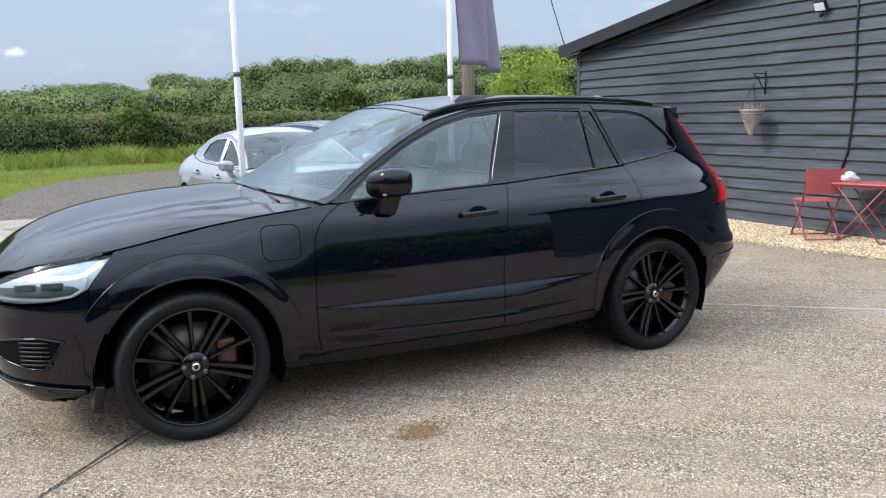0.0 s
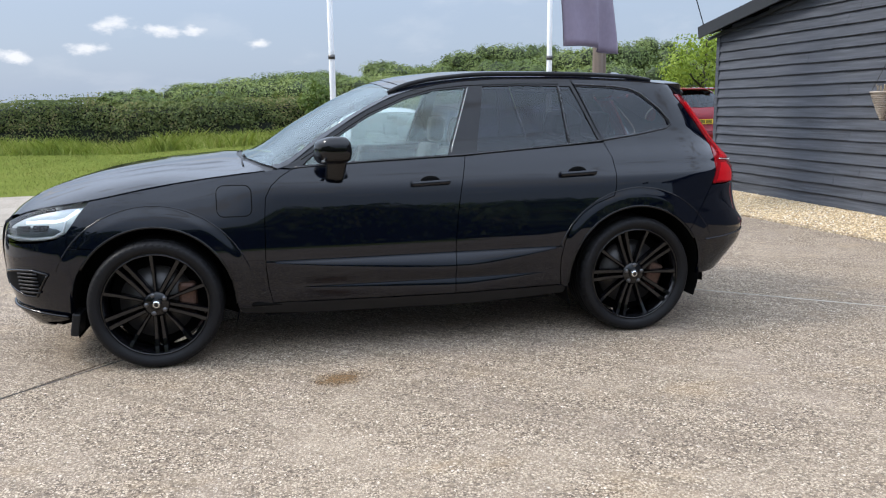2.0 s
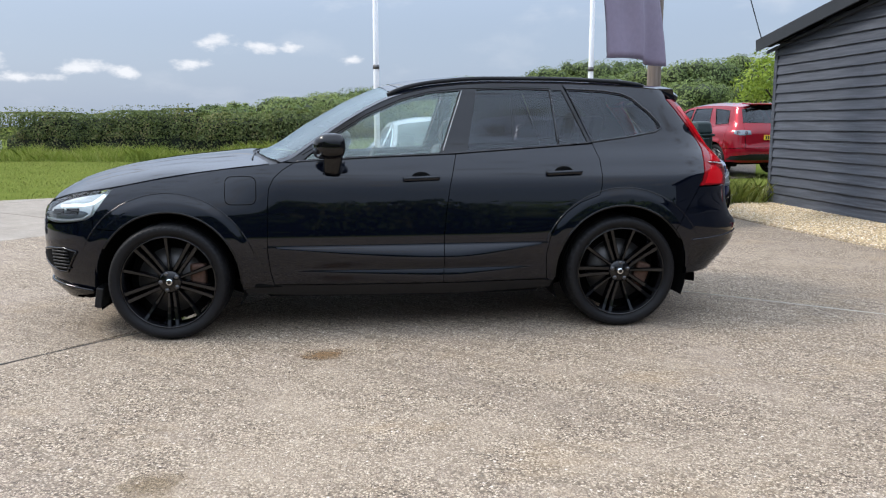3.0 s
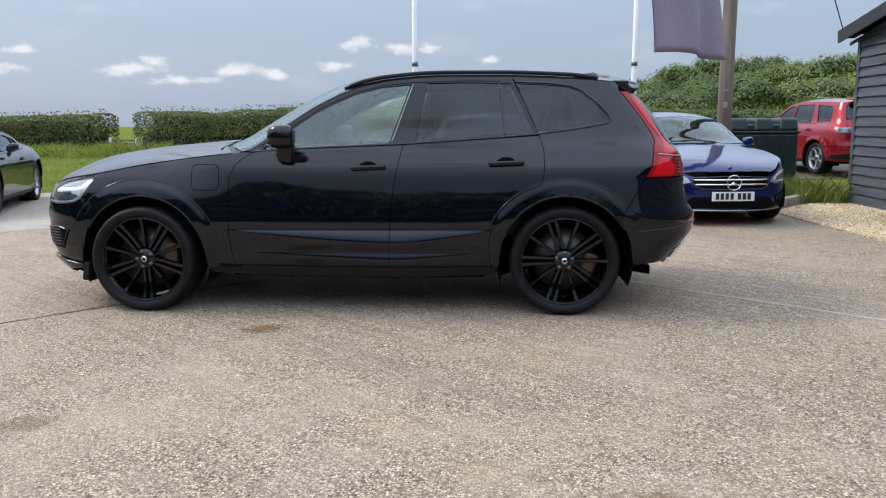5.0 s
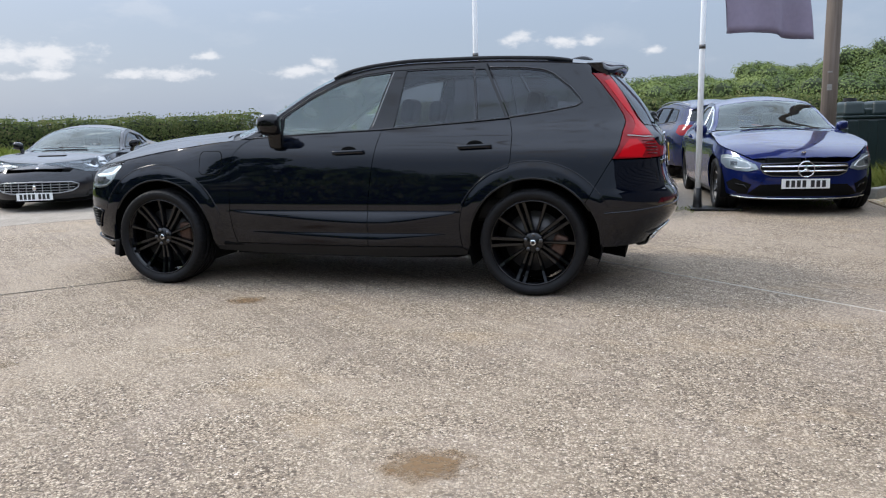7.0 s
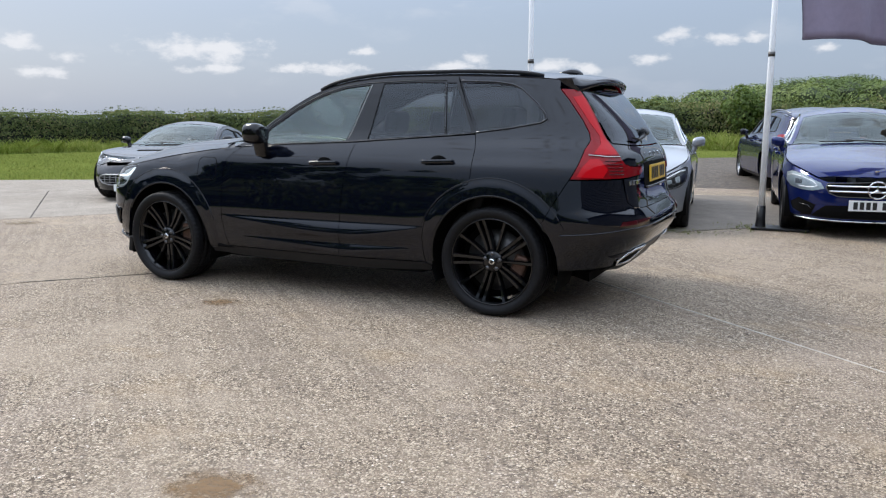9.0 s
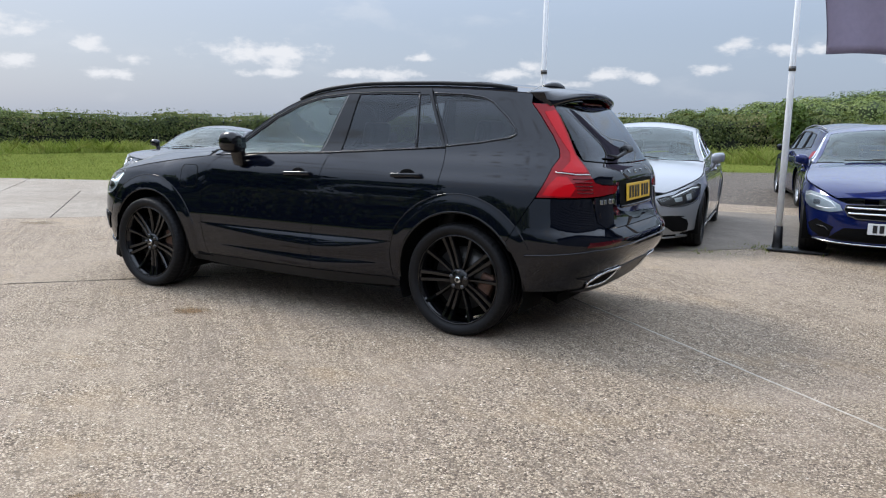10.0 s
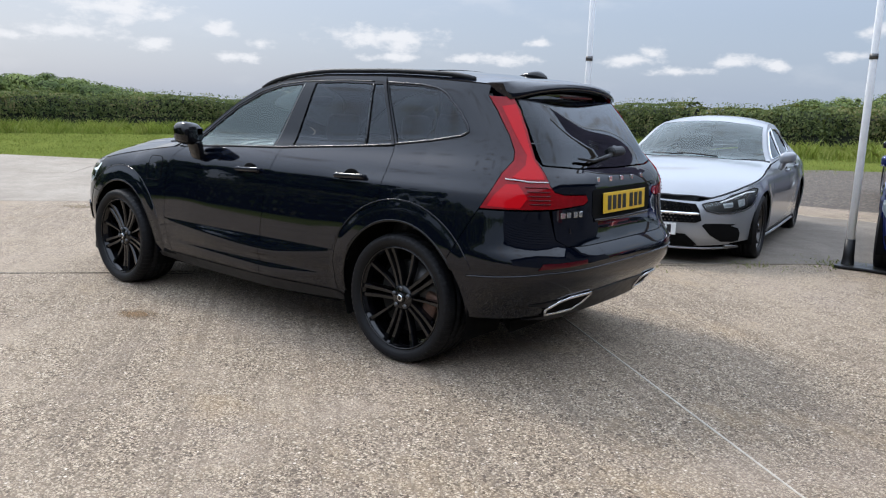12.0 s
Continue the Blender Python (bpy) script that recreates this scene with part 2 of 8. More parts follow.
M["lamp_silver"] = plain("lamp_silver", (0.62, 0.66, 0.67), 0.3, 0.3, bump=0.0, vary=0.25, grain=14)
M["lamp_grey"] = plain("lamp_grey", (0.24, 0.26, 0.28), 0.25, 0.6, bump=0.0, vary=0.4, grain=18)
M["plate_white"] = plain("plate_white", (0.78, 0.79, 0.78), 0.4, vary=0.08)
M["plate_yellow"] = plain("plate_yellow", (0.75, 0.47, 0.03), 0.4, vary=0.08)
M["plate_ink"] = plain("plate_ink", (0.012, 0.012, 0.012), 0.5)
M["dark_leather"] = plain("dark_leather", (0.028, 0.027, 0.027), 0.55, grain=120, bump=0.2)
M["white_pole"] = plain("white_pole", (0.82, 0.83, 0.83), 0.35, grain=25, vary=0.12)
M["red_iron"] = plain("red_iron", (0.42, 0.10, 0.10), 0.5, grain=50, vary=0.35, bump=0.1)
M["faded_red_slat"] = plain("faded_red_slat", (0.50, 0.11, 0.115), 0.55, grain=35, vary=0.3, bump=0.1)
M["white_cloth"] = plain("white_cloth", (0.75, 0.75, 0.73), 0.9, grain=60, vary=0.15, bump=0.2)
M["wicker"] = plain("wicker", (0.40, 0.34, 0.28), 0.85, grain=90, vary=0.5, bump=0.4)
M["dry_stalk"] = plain("dry_stalk", (0.33, 0.25, 0.15), 0.9, grain=70, vary=0.5)
M["iron"] = plain("iron", (0.02, 0.02, 0.021), 0.55, 0.4)
M["banner"] = plain("banner", (0.25, 0.21, 0.275), 0.85, grain=14, vary=0.15, bump=0.1)
M["banner_hem"] = plain("banner_hem", (0.10, 0.085, 0.115), 0.85, grain=30, vary=0.2, bump=0.1)
M["banner_print"] = plain("banner_print", (0.62, 0.62, 0.63), 0.85, vary=0.1)
M["tank_green"] = plain("tank_green", (0.004, 0.018, 0.017), 0.45, grain=30, vary=0.25, bump=0.05)
M["lamp_panel"] = plain("lamp_panel", (0.78, 0.8, 0.82), 0.15, vary=0.05, bump=0.0)
M["cable"] = plain("cable", (0.012, 0.012, 0.012), 0.6)
M["joint_seal"] = plain("joint_seal", (0.62, 0.565, 0.48), 0.9, grain=30, vary=0.3, bump=0.2)
M["kerb_stone"] = plain("kerb_stone", (0.36, 0.34, 0.30), 0.9, grain=30, vary=0.35, bump=0.4)


def make_concrete():
    """Worn concrete with its gravel exposed: stones of two sizes, each its own colour, in a sandy paste, with drifts of tint and broom marks."""
    a = Mat("concrete")
    big, mid, fine = a.noise(0.5, 5, 0.6), a.noise(2.6, 6, 0.65), a.noise(300, 2)

    def stones(scale):
        """Stones packed side by side with dark gaps: colour, and their own height."""
        ring = a.cells(scale)
        tone = a.put("ShaderNodeSeparateColor", Color=a.cells(scale, out="Color"))
        col = a.ramp(tone.outputs[0], (0.0, (0.045, 0.036, 0.028)), (0.15, (0.11, 0.088, 0.068)), (0.28, (0.29, 0.242, 0.188)), (0.52, (0.42, 0.36, 0.285)),
                     (0.76, (0.53, 0.465, 0.375)), (0.93, (0.60, 0.54, 0.45)), (0.985, (0.66, 0.60, 0.52)), (1.0, (0.88, 0.85, 0.80)))
        col = a.mix(a.grey(ring, 0.40, 0.60, 0.0, 0.78), col, (0.12, 0.098, 0.077))
        return col, ring, tone.outputs[1]

    large, ring, pick = stones(84.0)
    small, ring2, pick2 = stones(150.0)
    gravel = a.mix(a.grey(pick, 0.42, 0.44), small, large)
    sand = a.noise(130.0, 3, 0.75)
    paste = a.ramp(sand, (0.36, (0.20, 0.168, 0.13)), (0.48, (0.345, 0.295, 0.235)), (0.56, (0.40, 0.345, 0.28)), (0.66, (0.52, 0.46, 0.38)))
    paste = a.mix(a.mix(1.0, a.grey(pick2, 0.95, 0.96), a.grey(ring2, 0.42, 0.5, 0.9, 0.0), "MULTIPLY"), paste, (0.90, 0.87, 0.82))
    paste = a.mix(a.mix(1.0, a.grey(pick, 0.14, 0.15, 1.0, 0.0), a.grey(ring, 0.30, 0.4, 0.9, 0.0), "MULTIPLY"), paste, (0.07, 0.055, 0.045))
    bare = a.grey(a.mix(0.45, big, mid), 0.38, 0.52, 0.40, 1.0)
    base = a.mix(bare, paste, gravel)
    # drifts of tint: grey-mauve laitance, sandy yellow, a paler and a darker wash
    mauve, sandy = a.noise(0.8, 6, 0.7, stretch=(1, 0.7, 1)), a.noise(1.1, 5, 0.7, stretch=(0.8, 1.2, 1))
    base = a.mix(a.grey(mauve, 0.50, 0.66, 0.0, 0.24), base, (0.335, 0.292, 0.272))
    base = a.mix(a.grey(sandy, 0.55, 0.68, 0.0, 0.30), base, (0.385, 0.295, 0.185))
    clot = a.noise(7.0, 6, 0.75)
    base = a.mix(a.grey(clot, 0.55, 0.70, 0.0, 0.34), base, (0.215, 0.178, 0.142))
    base = a.mix(a.grey(clot, 0.30, 0.44, 0.30, 0.0), base, (0.49, 0.435, 0.365))
    turned = a.put("ShaderNodeMapping", Rotation=(0.0, 0.0, 0.70), Vector=a.geo.outputs["Object"]).outputs[0]
    broom = a.noise(15.0, 3, 0.6, vec=turned, stretch=(0.02, 1.0, 1.0))
    base = a.mix(a.mix(1.0, a.grey(broom, 0.48, 0.62, 0.0, 0.46), a.grey(big, 0.38, 0.58, 0.25, 1.0), "MULTIPLY"), base, (0.16, 0.135, 0.112))
    base = a.mix(1.0, base, (1.04, 0.960, 0.872), "MULTIPLY")
    h = a.mix(0.35, a.mix(0.4, a.grey(ring, 0.0, 0.6, 1, 0), a.grey(ring2, 0.0, 0.6, 1, 0)), sand)
    return a.done(Base_Color=base, Roughness=0.9, Normal=a.bump(a.mix(0.15, h, fine), 0.9, 0.012), Specular_IOR_Level=0.3)


def make_smooth_concrete(name="smooth_concrete", dark=1.0):
    """Brushed grey concrete, smoother than the yard's: mottled, with drifts of dirt, tyre rubs and small stones showing."""
    a = Mat(name)
    big, mid, clot = a.noise(0.45, 6, 0.65), a.noise(2.6, 7, 0.7), a.noise(14.0, 6, 0.75)
    turned = a.put("ShaderNodeMapping", Rotation=(0.0, 0.0, 0.70), Vector=a.geo.outputs["Object"]).outputs[0]
    brush = a.noise(38, 4, 0.6, vec=turned, stretch=(0.06, 1.0, 1.0))
    rub = a.noise(1.3, 5, 0.7, vec=turned, stretch=(0.10, 1.0, 1.0))
    ring = a.cells(105.0)
    tone = a.put("ShaderNodeSeparateColor", Color=a.cells(105.0, out="Color")).outputs[0]
    base = a.ramp(a.mix(0.5, big, mid), (0.34, (0.27, 0.238, 0.20)), (0.50, (0.375, 0.338, 0.292)), (0.66, (0.47, 0.43, 0.378)))
    base = a.mix(a.mix(1.0, a.grey(tone, 0.24, 0.26, 0.8, 0.0), a.grey(ring, 0.30, 0.48, 1.0, 0.0), "MULTIPLY"), base, (0.15, 0.125, 0.10))
    base = a.mix(a.mix(1.0, a.grey(tone, 0.88, 0.90, 0.0, 0.8), a.grey(ring, 0.26, 0.42, 1.0, 0.0), "MULTIPLY"), base, (0.74, 0.70, 0.64))
    base = a.mix(a.grey(clot, 0.52, 0.68, 0.0, 0.40), base, (0.215, 0.185, 0.152))
    base = a.mix(a.grey(rub, 0.52, 0.66, 0.0, 0.34), base, (0.22, 0.198, 0.175))
    base = a.mix(a.grey(brush, 0.48, 0.68, 0.0, 0.26), base, (0.24, 0.215, 0.185))
    base = a.mix(1.0, base, (1.0 * dark, 0.955 * dark, 0.90 * dark), "MULTIPLY")
    return a.done(Base_Color=base, Roughness=0.9, Normal=a.bump(a.mix(0.5, ring, brush), 0.6, 0.006), Specular_IOR_Level=0.3)


def make_stones(name, lo, midc, hi, scale, depth):
    a = Mat(name)
    ring = a.cells(scale)
    tone = a.put("ShaderNodeSeparateColor", Color=a.cells(scale, out="Color")).outputs[0]
    big = a.noise(0.6, 5)
    base = a.ramp(tone, (0.0, lo), (0.5, midc), (1.0, hi))
    base = a.mix(a.grey(ring, 0.35, 0.7, 0, 0.75), base, tuple(c * 0.35 for c in lo))
    base = a.mix(a.grey(big, 0.4, 0.7, 0, 0.4), base, lo)
    return a.done(Base_Color=base, Roughness=0.9, Normal=a.bump(a.grey(ring, 0, 0.6, 1, 0), 0.9, depth))


def make_leaf(name, stops, big=0.12, single=0.45, through_light=0.32):
    """Leaves: each its own green, tree by tree lighter or darker, with light coming through."""
    a = Mat(name)
    g = a.put("ShaderNodeNewGeometry")
    patch = a.noise(big, 3, 0.6)
    f = a.grey(a.mix(single, patch, g.outputs["Random Per Island"]), 0.27, 0.73)
    col = a.ramp(f, *stops)
    d = a.put("ShaderNodeBsdfDiffuse", Color=col)
    t = a.put("ShaderNodeBsdfTranslucent", Color=a.mix(0.35, col, (0.16, 0.2, 0.02)))
    s = a.put("ShaderNodeBsdfGlossy", Roughness=0.5, Color=(0.5, 0.55, 0.5, 1))
    m1, m2 = a.n.new("ShaderNodeMixShader"), a.n.new("ShaderNodeMixShader")
    m1.inputs[0].default_value, m2.inputs[0].default_value = through_light, 0.035
    a.l.new(d.outputs[0], m1.inputs[1]); a.l.new(t.outputs[0], m1.inputs[2])
    a.l.new(m1.outputs[0], m2.inputs[1]); a.l.new(s.outputs[0], m2.inputs[2])
    a.l.new(m2.outputs[0], a.out.inputs[0])
    return a.m


def make_field():
    a = Mat("grass_ground")
    n1, n2, n3 = a.noise(0.25, 5), a.noise(3.0, 6, 0.7), a.noise(45, 3)
    base = a.ramp(a.mix(0.5, n1, n2), (0.3, (0.085, 0.112, 0.024)), (0.55, (0.135, 0.158, 0.036)), (0.75, (0.21, 0.21, 0.065)))
    base = a.mix(a.grey(n3, 0.4, 0.7, 0, 0.3), base, (0.06, 0.08, 0.014))
    return a.done(Base_Color=base, Roughness=0.95, Normal=a.bump(n3, 0.8, 0.03), Specular_IOR_Level=0.0)


def make_board():
    """Black-stained weatherboard: long grain, grey wear, chalky specks, each board a little different."""
    a = Mat("black_board")
    info = a.put("ShaderNodeObjectInfo")
    grain = a.noise(6, 6, 0.65, stretch=(1, 0.25, 6))
    wear = a.noise(1.6, 6, 0.7, stretch=(1, 0.5, 2.0))
    speck = a.cells(9.0)
    base = a.ramp(grain, (0.3, (0.026, 0.028, 0.034)), (0.5, (0.056, 0.061, 0.073)), (0.7, (0.098, 0.106, 0.124)))
    base = a.mix(a.grey(wear, 0.55, 0.8, 0, 0.5), base, (0.11, 0.11, 0.115))
    base = a.mix(a.grey(info.outputs["Random"], 0, 1, 0.0, 0.35), base, (0.074, 0.081, 0.096))
    base = a.mix(a.grey(speck, 0.0, 0.035, 0.75, 0), base, (0.45, 0.44, 0.42))
    return a.done(Base_Color=base, Roughness=a.grey(wear, 0.3, 0.8, 0.5, 0.75), Normal=a.bump(grain, 0.35, 0.006), Specular_IOR_Level=0.4)


def make_pole_wood():
    a = Mat("pole_wood")
    grain = a.noise(14, 6, 0.6, stretch=(1, 1, 0.05))
    big = a.noise(1.2, 4)
    base = a.ramp(grain, (0.3, (0.10, 0.075, 0.058)), (0.6, (0.21, 0.165, 0.13)), (0.8, (0.28, 0.235, 0.19)))
    base = a.mix(a.grey(big, 0.4, 0.7, 0, 0.4), base, (0.15, 0.12, 0.10))
    return a.done(Base_Color=base, Roughness=0.9, Normal=a.bump(grain, 0.5, 0.01))


def make_stain(name, colour, fade):
    """A dried wet patch: darkest in the middle, ragged at the rim."""
    a = Mat(name)
    n = a.noise(2.2, 6, 0.7)
    sep = a.put("ShaderNodeVectorMath")
    sep.operation = "LENGTH"
    a.l.new(a.geo.outputs["Object"], sep.inputs[0])
    edge = a.put("ShaderNodeMath")
    edge.operation = "ADD"
    a.l.new(sep.outputs["Value"], edge.inputs[0])
    a.l.new(a.grey(n, 0.25, 0.75, -0.6, 0.75), edge.inputs[1])
    fac = a.mix(1.0, a.grey(edge.outputs[0], 0.45, 1.05, fade, 0.0), a.grey(a.noise(3.0, 4, 0.8), 0.3, 0.55, 0.45, 1.0), "MULTIPLY")
    p = a.put("ShaderNodeBsdfPrincipled", Base_Color=(*colour, 1), Roughness=0.8)
    t = a.put("ShaderNodeBsdfTransparent")
    mx = a.n.new("ShaderNodeMixShader")
    a.l.new(fac, mx.inputs[0]); a.l.new(t.outputs[0], mx.inputs[1]); a.l.new(p.outputs[0], mx.inputs[2])
    a.l.new(mx.outputs[0], a.out.inputs[0])
    return a.m


strip = Mat("daylight_strip")
M["daylight_strip"] = strip.done(Base_Color=(0.9, 0.92, 0.95, 1), Emission_Color=(0.85, 0.93, 1.0, 1), Emission_Strength=1.2, Roughness=0.3)
M["concrete"] = make_concrete()
M["smooth_concrete"] = make_smooth_concrete("smooth_concrete", 0.78)
M["apron_concrete"] = make_smooth_concrete("apron_concrete", 0.54)
M["shingle"] = make_stones("shingle", (0.32, 0.23, 0.13), (0.60, 0.46, 0.29), (0.80, 0.70, 0.53), 30.0, 0.02)
pebble = Mat("shingle_stone")
tone = pebble.put("ShaderNodeNewGeometry").outputs["Random Per Island"]
M["shingle_stone"] = pebble.done(Base_Color=pebble.ramp(tone, (0.0, (0.30, 0.20, 0.10)), (0.25, (0.52, 0.38, 0.21)), (0.6, (0.66, 0.51, 0.31)), (0.9, (0.78, 0.66, 0.46)), (1.0, (0.86, 0.82, 0.74))), Roughness=0.8)
M["dark_gravel"] = make_stones("dark_gravel", (0.090, 0.070, 0.053), (0.142, 0.114, 0.088), (0.225, 0.185, 0.145), 22.0, 0.03)
M["joint_fill"] = plain("joint_fill", (0.13, 0.115, 0.10), 0.95, grain=60, vary=0.5, bump=0.3)
M["field"] = make_field()
M["leaf_wood"] = make_leaf("leaf_wood", ((0.0, (0.045, 0.068, 0.026)), (0.35, (0.105, 0.146, 0.050)), (0.65, (0.17, 0.215, 0.070)), (1.0, (0.27, 0.312, 0.11))), 0.16, 0.10, 0.18)
M["leaf_lime"] = make_leaf("leaf_lime", ((0.0, (0.15, 0.22, 0.03)), (0.5, (0.24, 0.32, 0.042)), (1.0, (0.34, 0.41, 0.07))), 0.5)
M["leaf_shrub"] = make_leaf("leaf_shrub", ((0.0, (0.05, 0.085, 0.018)), (0.5, (0.095, 0.145, 0.03)), (1.0, (0.17, 0.22, 0.05))), 0.5)
M["leaf_hedge"] = make_leaf("leaf_hedge", ((0.0, (0.042, 0.06, 0.022)), (0.45, (0.098, 0.13, 0.038)), (0.75, (0.16, 0.185, 0.058)), (1.0, (0.25, 0.215, 0.10))), 0.9, 0.4)
M["grass_blade"] = make_leaf("grass_blade", ((0.0, (0.11, 0.145, 0.028)), (0.5, (0.185, 0.215, 0.046)), (1.0, (0.30, 0.29, 0.09))), 0.4)
M["tall_blade"] = make_leaf("tall_blade", ((0.0, (0.15, 0.21, 0.030)), (0.5, (0.26, 0.32, 0.055)), (1.0, (0.40, 0.41, 0.13))), 0.6)
# near-black colour painted as the shade inside the hedges
M["hedge_shade"] = plain("hedge_shade", (0.012, 0.016, 0.007), 0.95, grain=8, vary=0.5, bump=0.5)
# dark green painted as the shade between the crowns' leaves
M["wood_shade"] = plain("wood_shade", (0.045, 0.064, 0.022), 0.95, grain=3, vary=0.5, bump=0.5)
M["bark"] = plain("bark", (0.06, 0.05, 0.04), 0.95, grain=20, vary=0.4, bump=0.5)
M["black_board"] = make_board()
M["roof_metal"] = plain("roof_metal", (0.03, 0.031, 0.034), 0.5, 0.3, grain=12, vary=0.3)
M["pole_wood"] = make_pole_wood()
M["brown_stain"] = make_stain("brown_stain", (0.185, 0.108, 0.045), 0.85)
M["damp_stain"] = make_stain("damp_stain", (0.20, 0.14, 0.075), 0.65)

# ---------------------------------------------------------------- mesh helpers


def link(name, mesh, mat, parent=None, label=""):
    if mat is not None:
        mesh.materials.append(mat)
    ob = new(name, mesh)
    if parent is not None:
        ob.parent = parent
    if label:
        ob["label"] = label
    return ob


def raw(name, verts, faces, mat, parent=None, label="", smooth=False):
    me = bpy.data.meshes.new(name)
    me.from_pydata([tuple(v) for v in verts], [], [tuple(int(i) for i in f) for f in faces])
    if len(faces) < 20000:
        bm = bmesh.new()
        bm.from_mesh(me)
        bmesh.ops.recalc_face_normals(bm, faces=bm.faces)
        bm.to_mesh(me)
        bm.free()
    if smooth:
        me.polygons.foreach_set("use_smooth", [True] * len(me.polygons))
    me.update()
    return link(name, me, mat, parent, label)


def part(name, bm, mat, parent=None, label="", smooth=False):
    me = bpy.data.meshes.new(name)
    if smooth:
        for f in bm.faces:
            f.smooth = True
    bm.to_mesh(me)
    bm.free()
    return link(name, me, mat, parent, label)


def empty(name, m=None):
    ob = new(name)
    ob.empty_display_size = 0.2
    if m is not None:
        ob.matrix_world = m
    return ob


def add_box(bm, size, at=(0, 0, 0), bevel=0.0, turn=None, segments=2, taper=1.0):
    """A box with rounded edges joined to bm. taper narrows its top."""
    made = bmesh.ops.create_cube(bm, size=1.0)["verts"]
    for v in made:
        k = taper if v.co.z > 0 else 1.0
        v.co = Vector((v.co.x * size[0] * k, v.co.y * size[1] * k, v.co.z * size[2]))
    if bevel > 0:
        edges = list({e for v in made for e in v.link_edges})
        r = bmesh.ops.bevel(bm, geom=edges, offset=bevel, segments=segments, profile=0.5, affect="EDGES")
        made = list({v for f in r["faces"] for v in f.verts} | {v for v in made if v.is_valid})
    m = Matrix.Translation(at) @ (turn if turn is not None else Matrix.Identity(4))
    bmesh.ops.transform(bm, matrix=m, verts=made)
    return made


def box(name, size, at, mat, parent=None, bevel=0.0, turn=None, label="", taper=1.0):
    bm = bmesh.new()
    add_box(bm, size, at, bevel, turn, taper=taper)
    return part(name, bm, mat, parent, label)


def tube(name, pts, radius, mat, parent=None, sides=8, label="", flat=1.0, closed=False):
    """A round bar along a line of points; radius may be one number or one for each point."""
    P = [Vector(p) for p in pts]
    n = len(P)
    R = [radius] * n if isinstance(radius, (int, float)) else list(radius)
    verts, faces = [], []
    for i, p in enumerate(P):
        if closed:
            d = P[(i + 1) % n] - P[i - 1]
        else:
            d = P[min(i + 1, n - 1)] - P[max(i - 1, 0)]
        d.normalize()
        up = Vector((0, 0, 1)) if abs(d.z) < 0.95 else Vector((0, 1, 0))
        a = d.cross(up).normalized()
        b = a.cross(d)
        for k in range(sides):
            t = 2 * math.pi * k / sides
            verts.append(p + a * (R[i] * math.cos(t)) + b * (R[i] * flat * math.sin(t)))
    rows = n if closed else n - 1
    for i in range(rows):
        j = (i + 1) % n
        for k in range(sides):
            k2 = (k + 1) % sides
            faces.append((i * sides + k, i * sides + k2, j * sides + k2, j * sides + k))
    if not closed:
        faces.append(tuple(range(sides))[::-1])
        faces.append(tuple((n - 1) * sides + k for k in range(sides)))
    ob = raw(name, verts, faces, mat, parent, label, smooth=True)
    return ob


def revolve(name, profile, mat, parent=None, steps=48, label="", smooth=True):
    """A turned shape about the y axis from (radius, y) pairs."""
    verts, faces = [], []
    n = len(profile)
    for i in range(steps):
        t = 2 * math.pi * i / steps
        for r, y in profile:
            verts.append((r * math.cos(t), y, r * math.sin(t)))
    for i in range(steps):
        j = (i + 1) % steps
        for k in range(n - 1):
            faces.append((i * n + k, i * n + k + 1, j * n + k + 1, j * n + k))
    return raw(name, verts, faces, mat, parent, label, smooth)


def curve(pts, soft=0.0):
    """A smooth line through (x, y) pairs that does not overshoot, as a function. soft: how far its bends are eased, in its own unit."""
    xs = np.array([p[0] for p in pts], float)
    ys = np.array([p[1] for p in pts], float)
    h = np.diff(xs)
    d = np.diff(ys) / h
    m = np.zeros_like(xs)
    m[0], m[-1] = d[0], d[-1]
    for i in range(1, len(xs) - 1):
        if d[i - 1] * d[i] > 0:
            w1, w2 = 2 * h[i] + h[i - 1], h[i] + 2 * h[i - 1]
            m[i] = (w1 + w2) / (w1 / d[i - 1] + w2 / d[i])

    def f(x):
        x = np.clip(np.asarray(x, float), xs[0], xs[-1])
        i = np.clip(np.searchsorted(xs, x) - 1, 0, len(xs) - 2)
        t = (x - xs[i]) / h[i]
        return (ys[i] * (1 + 2 * t) * (1 - t) ** 2 + h[i] * m[i] * t * (1 - t) ** 2
                + ys[i + 1] * t * t * (3 - 2 * t) + h[i] * m[i + 1] * t * t * (t - 1))
    if not soft:
        return f
    d = (xs[-1] - xs[0]) / 1600
    reach = int(4 * soft / d)
    at = xs[0] + d * np.arange(-reach, 1601 + reach)
    slopes = np.where(at < xs[0], m[0] * (at - xs[0]), np.where(at > xs[-1], m[-1] * (at - xs[-1]), 0.0))
    bell = np.exp(-0.5 * (np.arange(-reach, reach + 1) * d / soft) ** 2)
    table = np.convolve(f(at) + slopes, bell / bell.sum(), "valid")
    return lambda x: np.interp(np.asarray(x, float), at[reach:-reach], table)


def smooth(lo, hi, x):
    t = np.clip((np.asarray(x, float) - lo) / (hi - lo), 0, 1)
    return t * t * (3 - 2 * t)


def inside(poly, pts):
    """Which of the points lie within the polygon."""
    poly = np.asarray(poly)
    x, y = pts[:, 0], pts[:, 1]
    hit = np.zeros(len(pts), bool)
    j = len(poly) - 1
    for i in range(len(poly)):
        xi, yi, xj, yj = poly[i, 0], poly[i, 1], poly[j, 0], poly[j, 1]
        if yi != yj:
            hit ^= ((yi > y) != (yj > y)) & (x < (xj - xi) * (y - yi) / (yj - yi) + xi)
        j = i
    return hit


